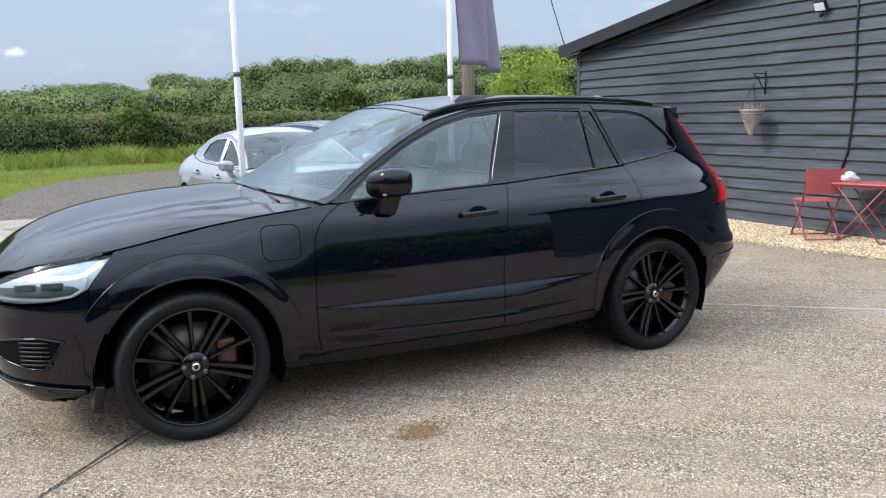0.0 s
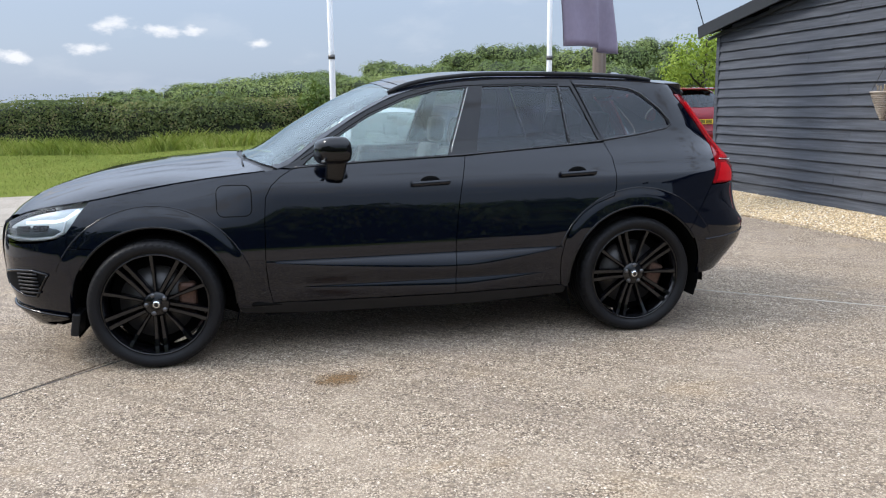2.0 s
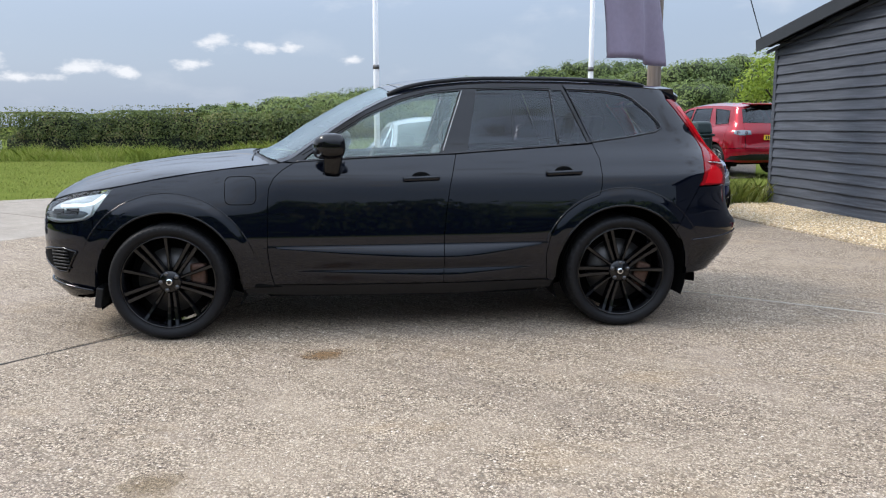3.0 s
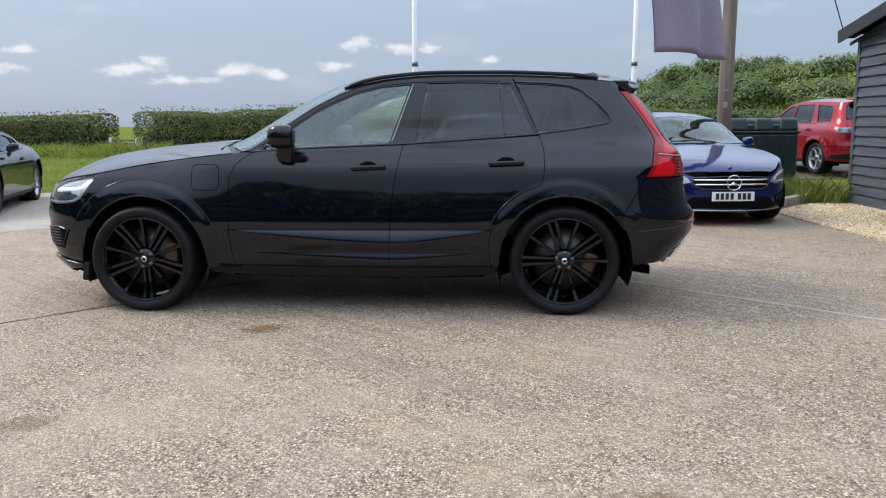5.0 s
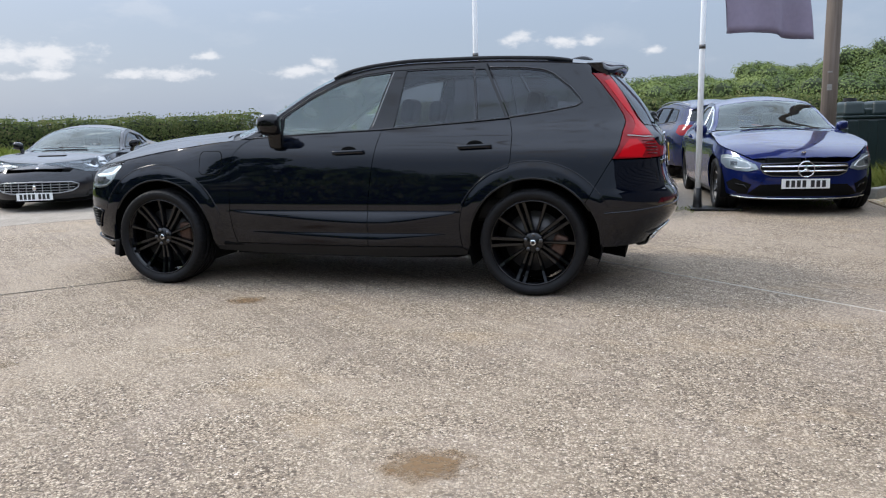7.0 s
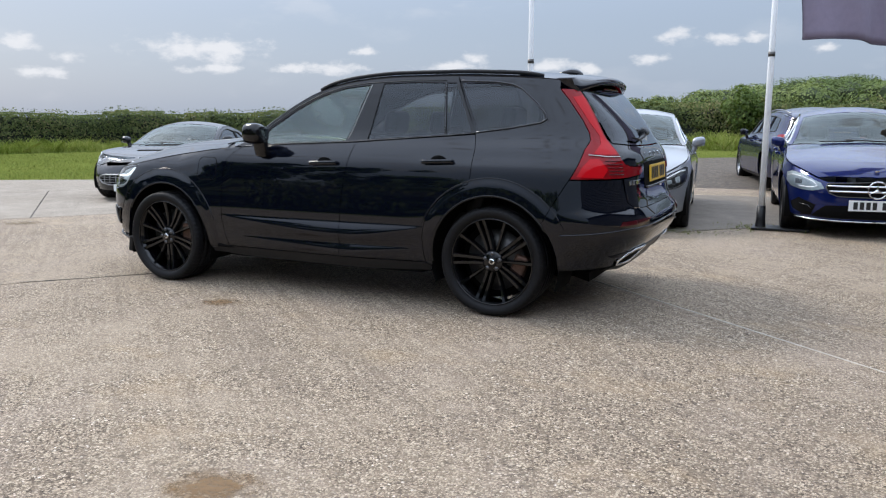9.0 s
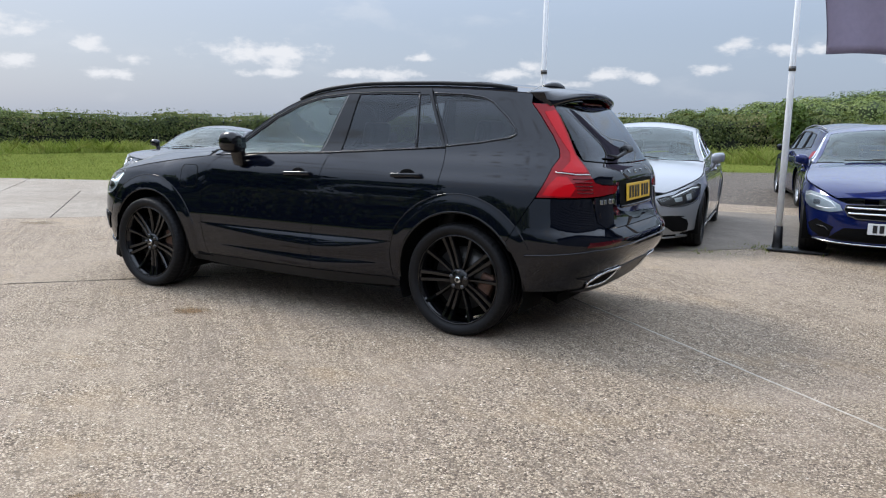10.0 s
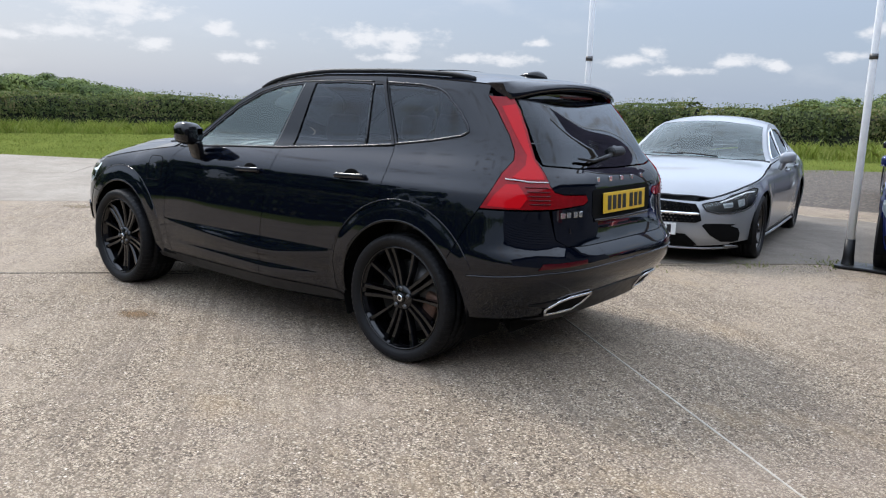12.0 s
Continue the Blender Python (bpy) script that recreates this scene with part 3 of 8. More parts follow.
def area2(p):
    p = np.asarray(p)
    q = np.roll(p, -1, axis=0)
    return float(np.sum(p[:, 0] * q[:, 1] - q[:, 0] * p[:, 1]))


def inset(poly, g):
    """The polygon (counter-clockwise) drawn in by g."""
    p = np.asarray(poly, float)
    a, b = np.roll(p, 1, axis=0), np.roll(p, -1, axis=0)
    n1, n2 = p - a, b - p
    n1 = np.stack([-n1[:, 1], n1[:, 0]], 1) / (np.linalg.norm(n1, axis=1)[:, None] + 1e-9)
    n2 = np.stack([-n2[:, 1], n2[:, 0]], 1) / (np.linalg.norm(n2, axis=1)[:, None] + 1e-9)
    m = n1 + n2
    k = np.clip(2 / (np.sum(m * m, axis=1) + 1e-9), 0, 2.0)
    return p + m * (g * k)[:, None]


def dense(poly, step, closed=True):
    out = []
    n = len(poly)
    for i in range(n if closed else n - 1):
        a, b = np.array(poly[i], float), np.array(poly[(i + 1) % n], float)
        k = max(1, int(np.ceil(np.linalg.norm(b - a) / step)))
        out += [a + (b - a) * j / k for j in range(k)]
    if not closed:
        out.append(np.array(poly[-1], float))
    return np.array(out)


def cloth(outline, step, holes=()):
    """Triangles that fill a polygon, with inner points: points (n, 2) and faces."""
    rim = dense(outline, step)
    loops = [rim] + [dense(h, step) for h in holes]
    lo, hi = rim.min(0), rim.max(0)
    gx = np.arange(lo[0] + step * 0.5, hi[0], step)
    gy = np.arange(lo[1] + step * 0.433, hi[1], step * 0.866)
    grid = np.array([(x + (0.5 * step if j % 2 else 0), y) for j, y in enumerate(gy) for x in gx]).reshape(-1, 2)
    edge = np.concatenate(loops)
    if len(grid):
        keep = inside(rim, grid)
        for h in loops[1:]:
            keep &= ~inside(h, grid)
        grid = grid[keep]
        if len(grid):
            d = np.min(((grid[:, None, :] - edge[None]) ** 2).sum(2), axis=1)
            grid = grid[d > (0.55 * step) ** 2]
    pts = np.concatenate([edge, grid]) if len(grid) else edge
    edges, at = [], 0
    for l in loops:
        edges += [(at + i, at + (i + 1) % len(l)) for i in range(len(l))]
        at += len(l)
    v, _, f, *_ = delaunay_2d_cdt([Vector(p) for p in pts], edges, [], 1, 1e-7)
    v = np.array([(p.x, p.y) for p in v])
    f = np.array([t for t in f if len(t) == 3], int)
    if len(holes):
        c = v[f].mean(1)
        bad = np.zeros(len(f), bool)
        for h in loops[1:]:
            bad |= inside(h, c)
        f = f[~bad]
    t = v[f]
    s = (t[:, 1, 0] - t[:, 0, 0]) * (t[:, 2, 1] - t[:, 0, 1]) - (t[:, 2, 0] - t[:, 0, 0]) * (t[:, 1, 1] - t[:, 0, 1])
    f[s < 0] = f[s < 0][:, ::-1]
    return v, f[np.abs(s) > 1e-10]


def shell(name, pts, normals, faces, thick, mat, parent, label="", flip=False):
    """A skin of given points and normals whose rim is turned inwards by thick."""
    n = len(pts)
    count = {}
    for f in faces:
        for a, b in ((f[0], f[1]), (f[1], f[2]), (f[2], f[0])):
            count[(a, b)] = count.get((a, b), 0) + 1
    rim = [(a, b) for (a, b) in count if (b, a) not in count]
    verts = [tuple(p) for p in pts]
    quads, low, top = [], {}, {}
    if thick:
        for a, b in rim:
            for i in (a, b):
                if i not in low:
                    top[i] = len(verts); verts.append(tuple(pts[i]))
                    low[i] = len(verts); verts.append(tuple(pts[i] - normals[i] * thick))
            quads.append((top[b], top[a], low[a], low[b]))
    fl = [tuple(int(i) for i in f) for f in faces] + quads
    nrm = np.array(normals)
    if flip:
        verts = [(x, -y, z) for x, y, z in verts]
        fl = [f[::-1] for f in fl]
        nrm = nrm * np.array([1, -1, 1])
    me = bpy.data.meshes.new(name)
    me.from_pydata(verts, [], fl)
    k = len(faces)
    me.polygons.foreach_set("use_smooth", [True] * k + [False] * (len(fl) - k))
    loops = np.zeros((len(me.loops), 3), np.float32)
    idx = np.array([i for f in fl[:k] for i in f], int)
    loops[:len(idx)] = nrm[idx]
    me.normals_split_custom_set(loops.tolist())
    me.update()
    return link(name, me, mat, parent, label)

# ---------------------------------------------------------------- vehicles: the skin of a car


class Form:
    """A car's skin. Local frame: nose towards -x, left flank at -y, wheels on z = 0.
    wrap(u, z) runs round the car at height z; top(x, s) lies over it from flank (s = 1) to flank (s = -1)."""

    def __init__(self, **k):
        self.k = k
        self.zc, self.ze, self.sec = curve(k["zc"]), curve(k["ze"]), curve(k["sec"], 0.022)
        self.plan, self.plan2 = curve(k["plan"], 0.10), curve(k["plan2"], 0.10)
        self.xf, self.xr = curve(k["xf"], 0.018), curve(k["xr"], 0.012)
        self.cf, self.cr = k["corners"]
        self.pf, self.pr = k["powers"]
        self.belt = k["belt"]
        self.ax, self.hub_z, self.arch = k["axles"], k["hub"], k["arch"]
        self.flare, self.flare_r = k.get("flare", (0.0, 0.5))
        self.flare_w = k.get("flare_w", 0.06)
        self.scallop = k.get("scallop")
        self.crown = k.get("crown", 2.4)
        self.ridge = k.get("ridge", 0.0)
        self.hood_crown = k.get("hood_crown", 0.0)
        self.S = 1.45

    def side(self, x, z):
        w = smooth(self.belt - 0.05, self.belt + 0.15, z)
        y = self.sec(z) * (self.plan(x) * (1 - w) + self.plan2(x) * w)
        if self.scallop:
            y = y + self.scallop(x, z)
        return y

    def bulge(self, x, z):
        if not self.flare:
            return 0.0
        d = 0.0
        for a in self.ax:
            r = np.hypot(x - a, z - self.hub_z)
            d = np.maximum(d, np.clip((self.flare_r + 0.012 - r) / self.flare_w, 0, 1))
        return self.flare * d * d * (3 - 2 * d)

    def wrap(self, u, z):
        u, z = np.broadcast_arrays(np.asarray(u, float), np.asarray(z, float))
        fr, rr = u < self.cf, u > self.cr
        phi = np.where(fr, (self.cf - u) / self.S, np.where(rr, (u - self.cr) / self.S, 0)) * math.pi / 2
        Y = self.side(np.clip(u, self.cf, self.cr), z)
        L = np.where(fr, self.cf - self.xf(z), self.xr(z) - self.cr)
        p = np.where(fr, self.pf, self.pr)
        c, s = np.cos(phi), np.sin(phi)
        r = ((np.abs(c) / Y) ** p + (np.abs(s) / L) ** p) ** (-1 / p)
        y = r * c
        x = np.where(fr, self.cf - r * s, np.where(rr, self.cr + r * s, u))
        y = y + self.bulge(x, z) * np.clip(c, 0, 1)
        return np.stack([x, -y, z], -1)

    def across(self, x, z):
        """Half the width at x and height z."""
        x, z = np.broadcast_arrays(np.asarray(x, float), np.asarray(z, float))
        Y = self.side(np.clip(x, self.cf, self.cr), z)
        L = np.where(x < self.cf, self.cf - self.xf(z), self.xr(z) - self.cr)
        p = np.where(x < self.cf, self.pf, self.pr)
        d = np.where(x < self.cf, self.cf - x, np.where(x > self.cr, x - self.cr, 0)) / L
        return Y * (1 - np.clip(d, 0, 0.9999) ** p) ** (1 / p)

    def at(self, x, z):
        """wrap's u for a point of the flank."""
        if self.cf <= x <= self.cr:
            return x
        y = float(self.across(x, z))
        if x < self.cf:
            return self.cf - math.atan2(self.cf - x, y) / (math.pi / 2) * self.S
        return self.cr + math.atan2(x - self.cr, y) / (math.pi / 2) * self.S

    def end(self, which, y, z):
        """wrap's u for a point of the nose ("F") or tail ("R"), y metres to the left of the middle."""
        c, p = (self.cf, self.pf) if which == "F" else (self.cr, self.pr)
        Y = float(self.side(c, z))
        L = float(c - self.xf(z)) if which == "F" else float(self.xr(z) - c)
        d = L * (1 - min(abs(y / Y), 0.9999) ** p) ** (1 / p)
        phi = math.atan2(d, y)
        return c - phi / (math.pi / 2) * self.S if which == "F" else c + phi / (math.pi / 2) * self.S

    def top(self, x, s):
        x, s = np.broadcast_arrays(np.asarray(x, float), np.asarray(s, float))
        ze, zc = self.ze(x), self.zc(x)
        y = self.across(x, ze)
        z = ze + (zc - ze) * (1 - np.abs(s) ** (self.crown + self.hood_crown * smooth(-0.92, -1.55, x)))
        if self.ridge:
            k = smooth(-0.92, -1.10, x) * smooth(-2.2, -1.9, x)
            a = 0.60 + 0.10 * (x + 1.5)
            z = z + self.ridge * (smooth(a + 0.05, a - 0.01, np.abs(s)) + 0.55 * smooth(a + 0.16, a + 0.10, np.abs(s))) * k
        return np.stack([x, -s * y, z], -1)

    def uv(self, pts):
        out = []
        for p in pts:
            if p[0] == "F" or p[0] == "R":
                out.append((self.end(p[0], p[1], p[2]), p[2]))
            else:
                out.append((self.at(p[0], p[1]), p[1]))
        return out

    def skin(self, kind, v, off=0.0):
        f = self.wrap if kind == "wrap" else self.top
        e = 0.004
        P = f(v[:, 0], v[:, 1])
        a = f(v[:, 0] + e, v[:, 1]) - f(v[:, 0] - e, v[:, 1])
        b = f(v[:, 0], v[:, 1] + e) - f(v[:, 0], v[:, 1] - e)
        n = np.cross(a, b)
        if kind == "top":
            n = -n
        n /= np.linalg.norm(n, axis=1)[:, None] + 1e-12
        return P + n * off, n


def panel(form, name, outline, mat, parent, kind="wrap", both=False, far=False, holes=(), thick=0.014, gap=0.0022,
          step=0.045, off=0.0, label="", mirrored=False, creases=None):
    """One sheet of a car's skin within an outline. creases: heights of sharp lines at x, on which the mesh's rows are drawn. both: a second one on the other flank. mirrored: the outline is
    one half, from the middle to the middle, and is completed."""
    to = form.uv if kind == "wrap" else (lambda q: [tuple(p) for p in q])
    pts = to(outline)
    if mirrored:
        if kind == "wrap":
            c, sgn = (form.cf, -1) if mirrored == "F" else (form.cr, 1)
            mid = c + sgn * form.S
            pts = pts + [(2 * mid - u, z) for u, z in pts[::-1]]
        else:
            pts = pts + [(x, -s) for x, s in pts[::-1]]
        clean = []
        for p in pts:
            if not clean or math.hypot(p[0] - clean[-1][0], p[1] - clean[-1][1]) > 1e-4:
                clean.append(p)
        if math.hypot(clean[0][0] - clean[-1][0], clean[0][1] - clean[-1][1]) < 1e-4:
            clean.pop()
        pts = clean
    if area2(pts) < 0:
        pts = pts[::-1]
    pts = dense(pts, step)
    pts = inset(pts, gap)
    hs = []
    for h in holes:
        q = to(h)
        hs.append(np.array(q if area2(q) > 0 else q[::-1]))
    v, f = cloth(pts, step, hs)
    if creases:
        lines = creases(v[:, 0])
        away = lines - v[:, 1][None, :]
        best = np.argmin(np.abs(away), axis=0)
        move = away[best, np.arange(len(v))]
        v[:, 1] += np.where(np.abs(move) < step * 0.5, move, 0.0)
    P, n = form.skin(kind, v, off)
    if kind == "top":
        f = f[:, ::-1]
    out = []
    if not far:
        out.append(shell(name, P, n, f, thick, mat, parent, label))
    if both or far:
        out.append(shell(name, P, n, f, thick, mat, parent, label, flip=True))
    return out


def arc(cx, cz, r, a0, a1, n=14):
    return [(cx + r * math.cos(radians(a0 + (a1 - a0) * i / n)), cz + r * math.sin(radians(a0 + (a1 - a0) * i / n))) for i in range(n + 1)]


def trim(form, name, outline, radius, mat, parent, kind="wrap", both=True, flat=1.0, off=0.0, step=0.03, label=""):
    """A thin bead along a line of the skin."""
    pts = form.uv(outline) if kind == "wrap" else outline
    v = dense(pts, step, closed=False)
    P, n = form.skin(kind, v, off)
    tube(name, P, radius, mat, parent, 6, label, flat)
    if both:
        tube(name, P * np.array([1, -1, 1]), radius, mat, parent, 6, label, flat)


def make_spoke(r0, r1, w0, w1, y0, y1, depth, mat, bend=0.0):
    """One spoke, pointing along +x from r0 to r1, its face at y."""
    verts, faces, rows = [], [], 7
    for i in range(rows):
        t = i / (rows - 1)
        x = r0 + (r1 - r0) * t
        w = (w0 + (w1 - w0) * t) / 2
        y = y0 + (y1 - y0) * t + 0.012 * math.sin(math.pi * t)
        z = bend * t
        for dz, dy in ((-w * 1.1, depth), (-w, 0.010), (-w + 0.0055, 0), (w - 0.0055, 0), (w, 0.010), (w * 1.1, depth)):
            verts.append((x, y + dy, z + dz))
    for i in range(rows - 1):
        for k in range(5):
            a = i * 6 + k
            faces.append((a, a + 1, a + 7, a + 6))
        faces.append((i * 6 + 5, i * 6, i * 6 + 6, i * 6 + 11))
    faces.append(tuple(range(6))[::-1]); faces.append(tuple((rows - 1) * 6 + k for k in range(6)))
    me = bpy.data.meshes.new("spoke")
    me.from_pydata(verts, [], [f[::-1] for f in faces])
    me.materials.append(mat)
    return me


def make_wheel(parent, R, rim, width, style, mats, at, steps=48):
    """A wheel whose outer face looks to -y; its hub cap lies at y = 0 and the rest behind."""
    alloy, disc = mats
    barrel = [(rim * 0.985, -0.012), (rim * 1.0, -0.012), (rim * 1.0, 0.004), (rim * 0.955, 0.012), (rim * 0.93, 0.05), (rim * 0.92, width * 0.85), (rim * 0.99, width * 0.95)]
    wheel = revolve("wheel", barrel, alloy, parent, steps)
    wheel.location = at
    s = R - rim
    prof = [(rim * 0.97, 0.0), (rim * 1.0, -0.014), (rim + s * 0.18, -0.026), (rim + s * 0.22, -0.028), (rim + s * 0.5, -0.034), (rim + s * 0.72, -0.031),
            (rim + s * 0.76, -0.027), (rim + s * 0.9, -0.016), (R * 0.992, 0.004), (R, 0.026)]
    grooves = [0.055, 0.11, 0.16, 0.205]
    for g in grooves:
        yy = g * width / 0.26
        prof += [(R, yy - 0.006), (R - 0.007, yy - 0.004), (R - 0.007, yy + 0.004), (R, yy + 0.006)]
    prof += [(R, width - 0.03), (R * 0.99, width - 0.005), (rim + s * 0.5, width + 0.03), (rim * 0.97, width)]
    revolve("tyre", prof, M["rubber"], wheel, steps)
    revolve("brake_disc", [(0.06, 0.085), (rim * 0.70, 0.085), (rim * 0.70, 0.11), (0.06, 0.11)], disc, wheel, steps)
    revolve("backing", [(0.05, 0.14), (rim * 0.9, 0.14), (rim * 0.9, 0.15), (0.05, 0.15)], M["liner"], wheel, 24)
    revolve("hub", [(0.0, 0.012), (0.058, 0.012), (0.072, 0.022), (0.076, 0.06), (0.076, 0.1)], alloy, wheel, 32)
    revolve("hub_cap", [(0.0, 0.0), (0.026, 0.0), (0.031, 0.004), (0.031, 0.015)], M["gloss_black"], wheel, 24)
    revolve("emblem", [(0.012, -0.002), (0.02, -0.002), (0.02, 0.002), (0.012, 0.002)], M["chrome"], wheel, 20)
    ring = [(rim * 0.975 * math.cos(2 * math.pi * i / 56), -0.010, rim * 0.975 * math.sin(2 * math.pi * i / 56)) for i in range(56)]
    tube("rim_edge", ring, 0.0055, alloy, wheel, 6, closed=True)
    bm = bmesh.new()
    add_box(bm, (0.10, 0.07, 0.17), (rim * 0.56, 0.095, 0.02), 0.02)
    part("caliper", bm, M["rusty_steel"] if style == "twin" else M["dark_steel"], wheel)
    nut = None
    for i in range(5):
        t = 2 * math.pi * (i + 0.5) / 5
        if nut is None:
            ob = revolve("wheel_nut", [(0.0, 0.004), (0.010, 0.004), (0.0135, 0.009), (0.0135, 0.03)], M["wheel_nut_steel"], wheel, 8)
            nut = ob.data
        else:
            ob = link("wheel_nut", nut, None, wheel)
        ob.location = (0.054 * math.cos(t), 0.0, 0.054 * math.sin(t))
    r1 = rim * 0.965
    if style == "twin":
        single = make_spoke(0.05, r1, 0.017, 0.030, 0.026, 0.006, 0.04, alloy)
        left = make_spoke(0.04, r1, 0.025, 0.031, 0.020, 0.004, 0.045, alloy, 0.0105)
        right = make_spoke(0.04, r1, 0.025, 0.031, 0.020, 0.004, 0.045, alloy, -0.0105)
        for i in range(5):
            t = 90 - 72 * i
            for me, da, dz in ((left, 0, 0.0145), (right, 0, -0.0145), (single, 36, 0.0)):
                ob = link("spoke", me, None, wheel)
                ob.matrix_basis = pose(0, 0, 0, 0, -(t - da - 34), 0) @ Matrix.Translation((0, 0, dz))
    else:
        n = {"five": 5, "ten": 10}[style]
        me = make_spoke(0.05, r1, 0.055 if n == 5 else 0.026, 0.045 if n == 5 else 0.024, 0.02, 0.004, 0.05, alloy)
        for i in range(n):
            ob = link("spoke", me, None, wheel)
            ob.matrix_basis = pose(0, 0, 0, 0, 90 + 360 * i / n, 0)
    return wheel


def four_wheels(form, parent, R, rim, width, style, mats, hub_y, steps=48, spin=(0, 11, 23, 31)):
    a, b = form.ax
    first = make_wheel(parent, R, rim, width, style, mats, (a, -hub_y, form.hub_z), steps)
    copy_thing(first, pose(b, -hub_y, form.hub_z, 0, spin[1], 0))
    copy_thing(first, pose(a, hub_y, form.hub_z, 0, spin[2], 180))
    copy_thing(first, pose(b, hub_y, form.hub_z, 0, spin[3], 180))


def wheel_wells(form, parent, depth=0.34, y=0.0):
    """Dark housings behind the arches, and the floor under the car."""
    for a in form.ax:
        for sgn in (-1, 1):
            verts, faces = [], []
            outer = float(form.side(a, form.hub_z + 0.1)) - 0.03
            pts = arc(a, form.hub_z, form.arch + 0.012, -22, 202, 22)
            for x, z in pts:
                verts += [(x, sgn * outer, z), (x, sgn * (outer - depth), z)]
            for i in range(len(pts) - 1):
                faces.append((2 * i, 2 * i + 1, 2 * i + 3, 2 * i + 2))
            verts.append((a, sgn * (outer - depth), form.hub_z))
            c = len(verts) - 1
            for i in range(len(pts) - 1):
                faces.append((2 * i + 1, c, 2 * i + 3))
            raw("wheel_arch_liner", verts, faces, M["liner"], parent, smooth=True)
    zb = form.k["floor"]
    xs = np.linspace(float(form.xf(zb)) + 0.1, float(form.xr(zb)) - 0.1, 30)
    verts, faces = [], []
    for x in xs:
        w = float(form.across(x, zb)) - 0.012
        for a in form.ax:
            if abs(x - a) < form.arch + 0.05:
                w = min(w, 0.56)
        verts += [(x, -w, zb), (x, w, zb), (x, w, zb + 0.06), (x, -w, zb + 0.06)]
    for i in range(len(xs) - 1):
        for k in range(4):
            a, b = i * 4 + k, i * 4 + (k + 1) % 4
            faces.append((a, b, b + 4, a + 4))
    faces += [(0, 1, 2, 3), tuple(4 * (len(xs) - 1) + k for k in (3, 2, 1, 0))]
    raw("underbody", verts, faces, M["liner"], parent)


def number_plate(parent, m, yellow=False, bars=7):
    """A plate with its writing as plain bars; the plate's face looks to -y before m."""
    bm = bmesh.new()
    add_box(bm, (0.52, 0.006, 0.112), (0, 0, 0), 0.0025)
    p = part("number_plate", bm, M["plate_yellow" if yellow else "plate_white"], parent)
    p.matrix_basis = m
    w = 0.45 / (bars + 0.5)
    x = -0.225 + w / 2
    me = None
    for i in range(bars):
        if i == 4:
            x += w * 0.5
        if me is None:
            bm = bmesh.new()
            add_box(bm, (w * 0.68, 0.002, 0.078), (0, 0, 0))
            ob = part("plate_bar", bm, M["plate_ink"], p)
            me = ob.data
        else:
            ob = link("plate_bar", me, None, p)
        ob.location = (x, -0.0045, 0)
        x += w
    return p


def seat(parent, x, y, mat, w=0.5, back=0.62, head=True, z=0.42):
    bm = bmesh.new()
    add_box(bm, (0.5, w, 0.16), (x, y, z), 0.05, pose(0, 0, 0, 0, -6, 0), 3)
    part("seat_cushion", bm, mat, parent)
    bm = bmesh.new()
    add_box(bm, (0.15, w, back), (x + 0.33, y, z + 0.34), 0.055, pose(0, 0, 0, 0, 17, 0), 3, 0.85)
    part("seat_back", bm, mat, parent)
    if head:
        bm = bmesh.new()
        add_box(bm, (0.10, w * 0.52, 0.18), (x + 0.45, y, z + 0.74), 0.045, pose(0, 0, 0, 0, 12, 0), 3)
        part("head_rest", bm, mat, parent)


def cabin(form, parent, x_dash, x_front, x_rear, right_drive=True, mat="dark_leather", z=0.42, width=1.2):
    """Seats, dashboard, steering wheel and the inner tub."""
    for sgn in (-1, 1):
        seat(parent, x_front, sgn * 0.37, M[mat], z=z)
        seat(parent, x_rear, sgn * 0.38, M[mat], 0.56, 0.56, z=z + 0.02)
    bm = bmesh.new()
    add_box(bm, (0.42, width, 0.22), (x_dash, 0, z + 0.45), 0.07, None, 3)
    part("dashboard", bm, M["black_plastic"], parent)
    y = 0.37 if right_drive else -0.37
    c, tilt = Vector((x_dash + 0.34, y, z + 0.46)), 25
    ring = []
    for i in range(28):
        t = 2 * math.pi * i / 28
        ring.append(c + Vector((0.18 * math.sin(t) * math.sin(radians(tilt)), 0.18 * math.cos(t), 0.18 * math.sin(t) * math.cos(radians(tilt)))))
    tube("steering_wheel", ring, 0.014, M["dark_leather"], parent, 8, closed=True)
    bm = bmesh.new()
    add_box(bm, (0.05, 0.15, 0.12), c, 0.02, pose(0, 0, 0, 0, tilt, 0))
    part("steering_boss", bm, M["black_plastic"], parent)


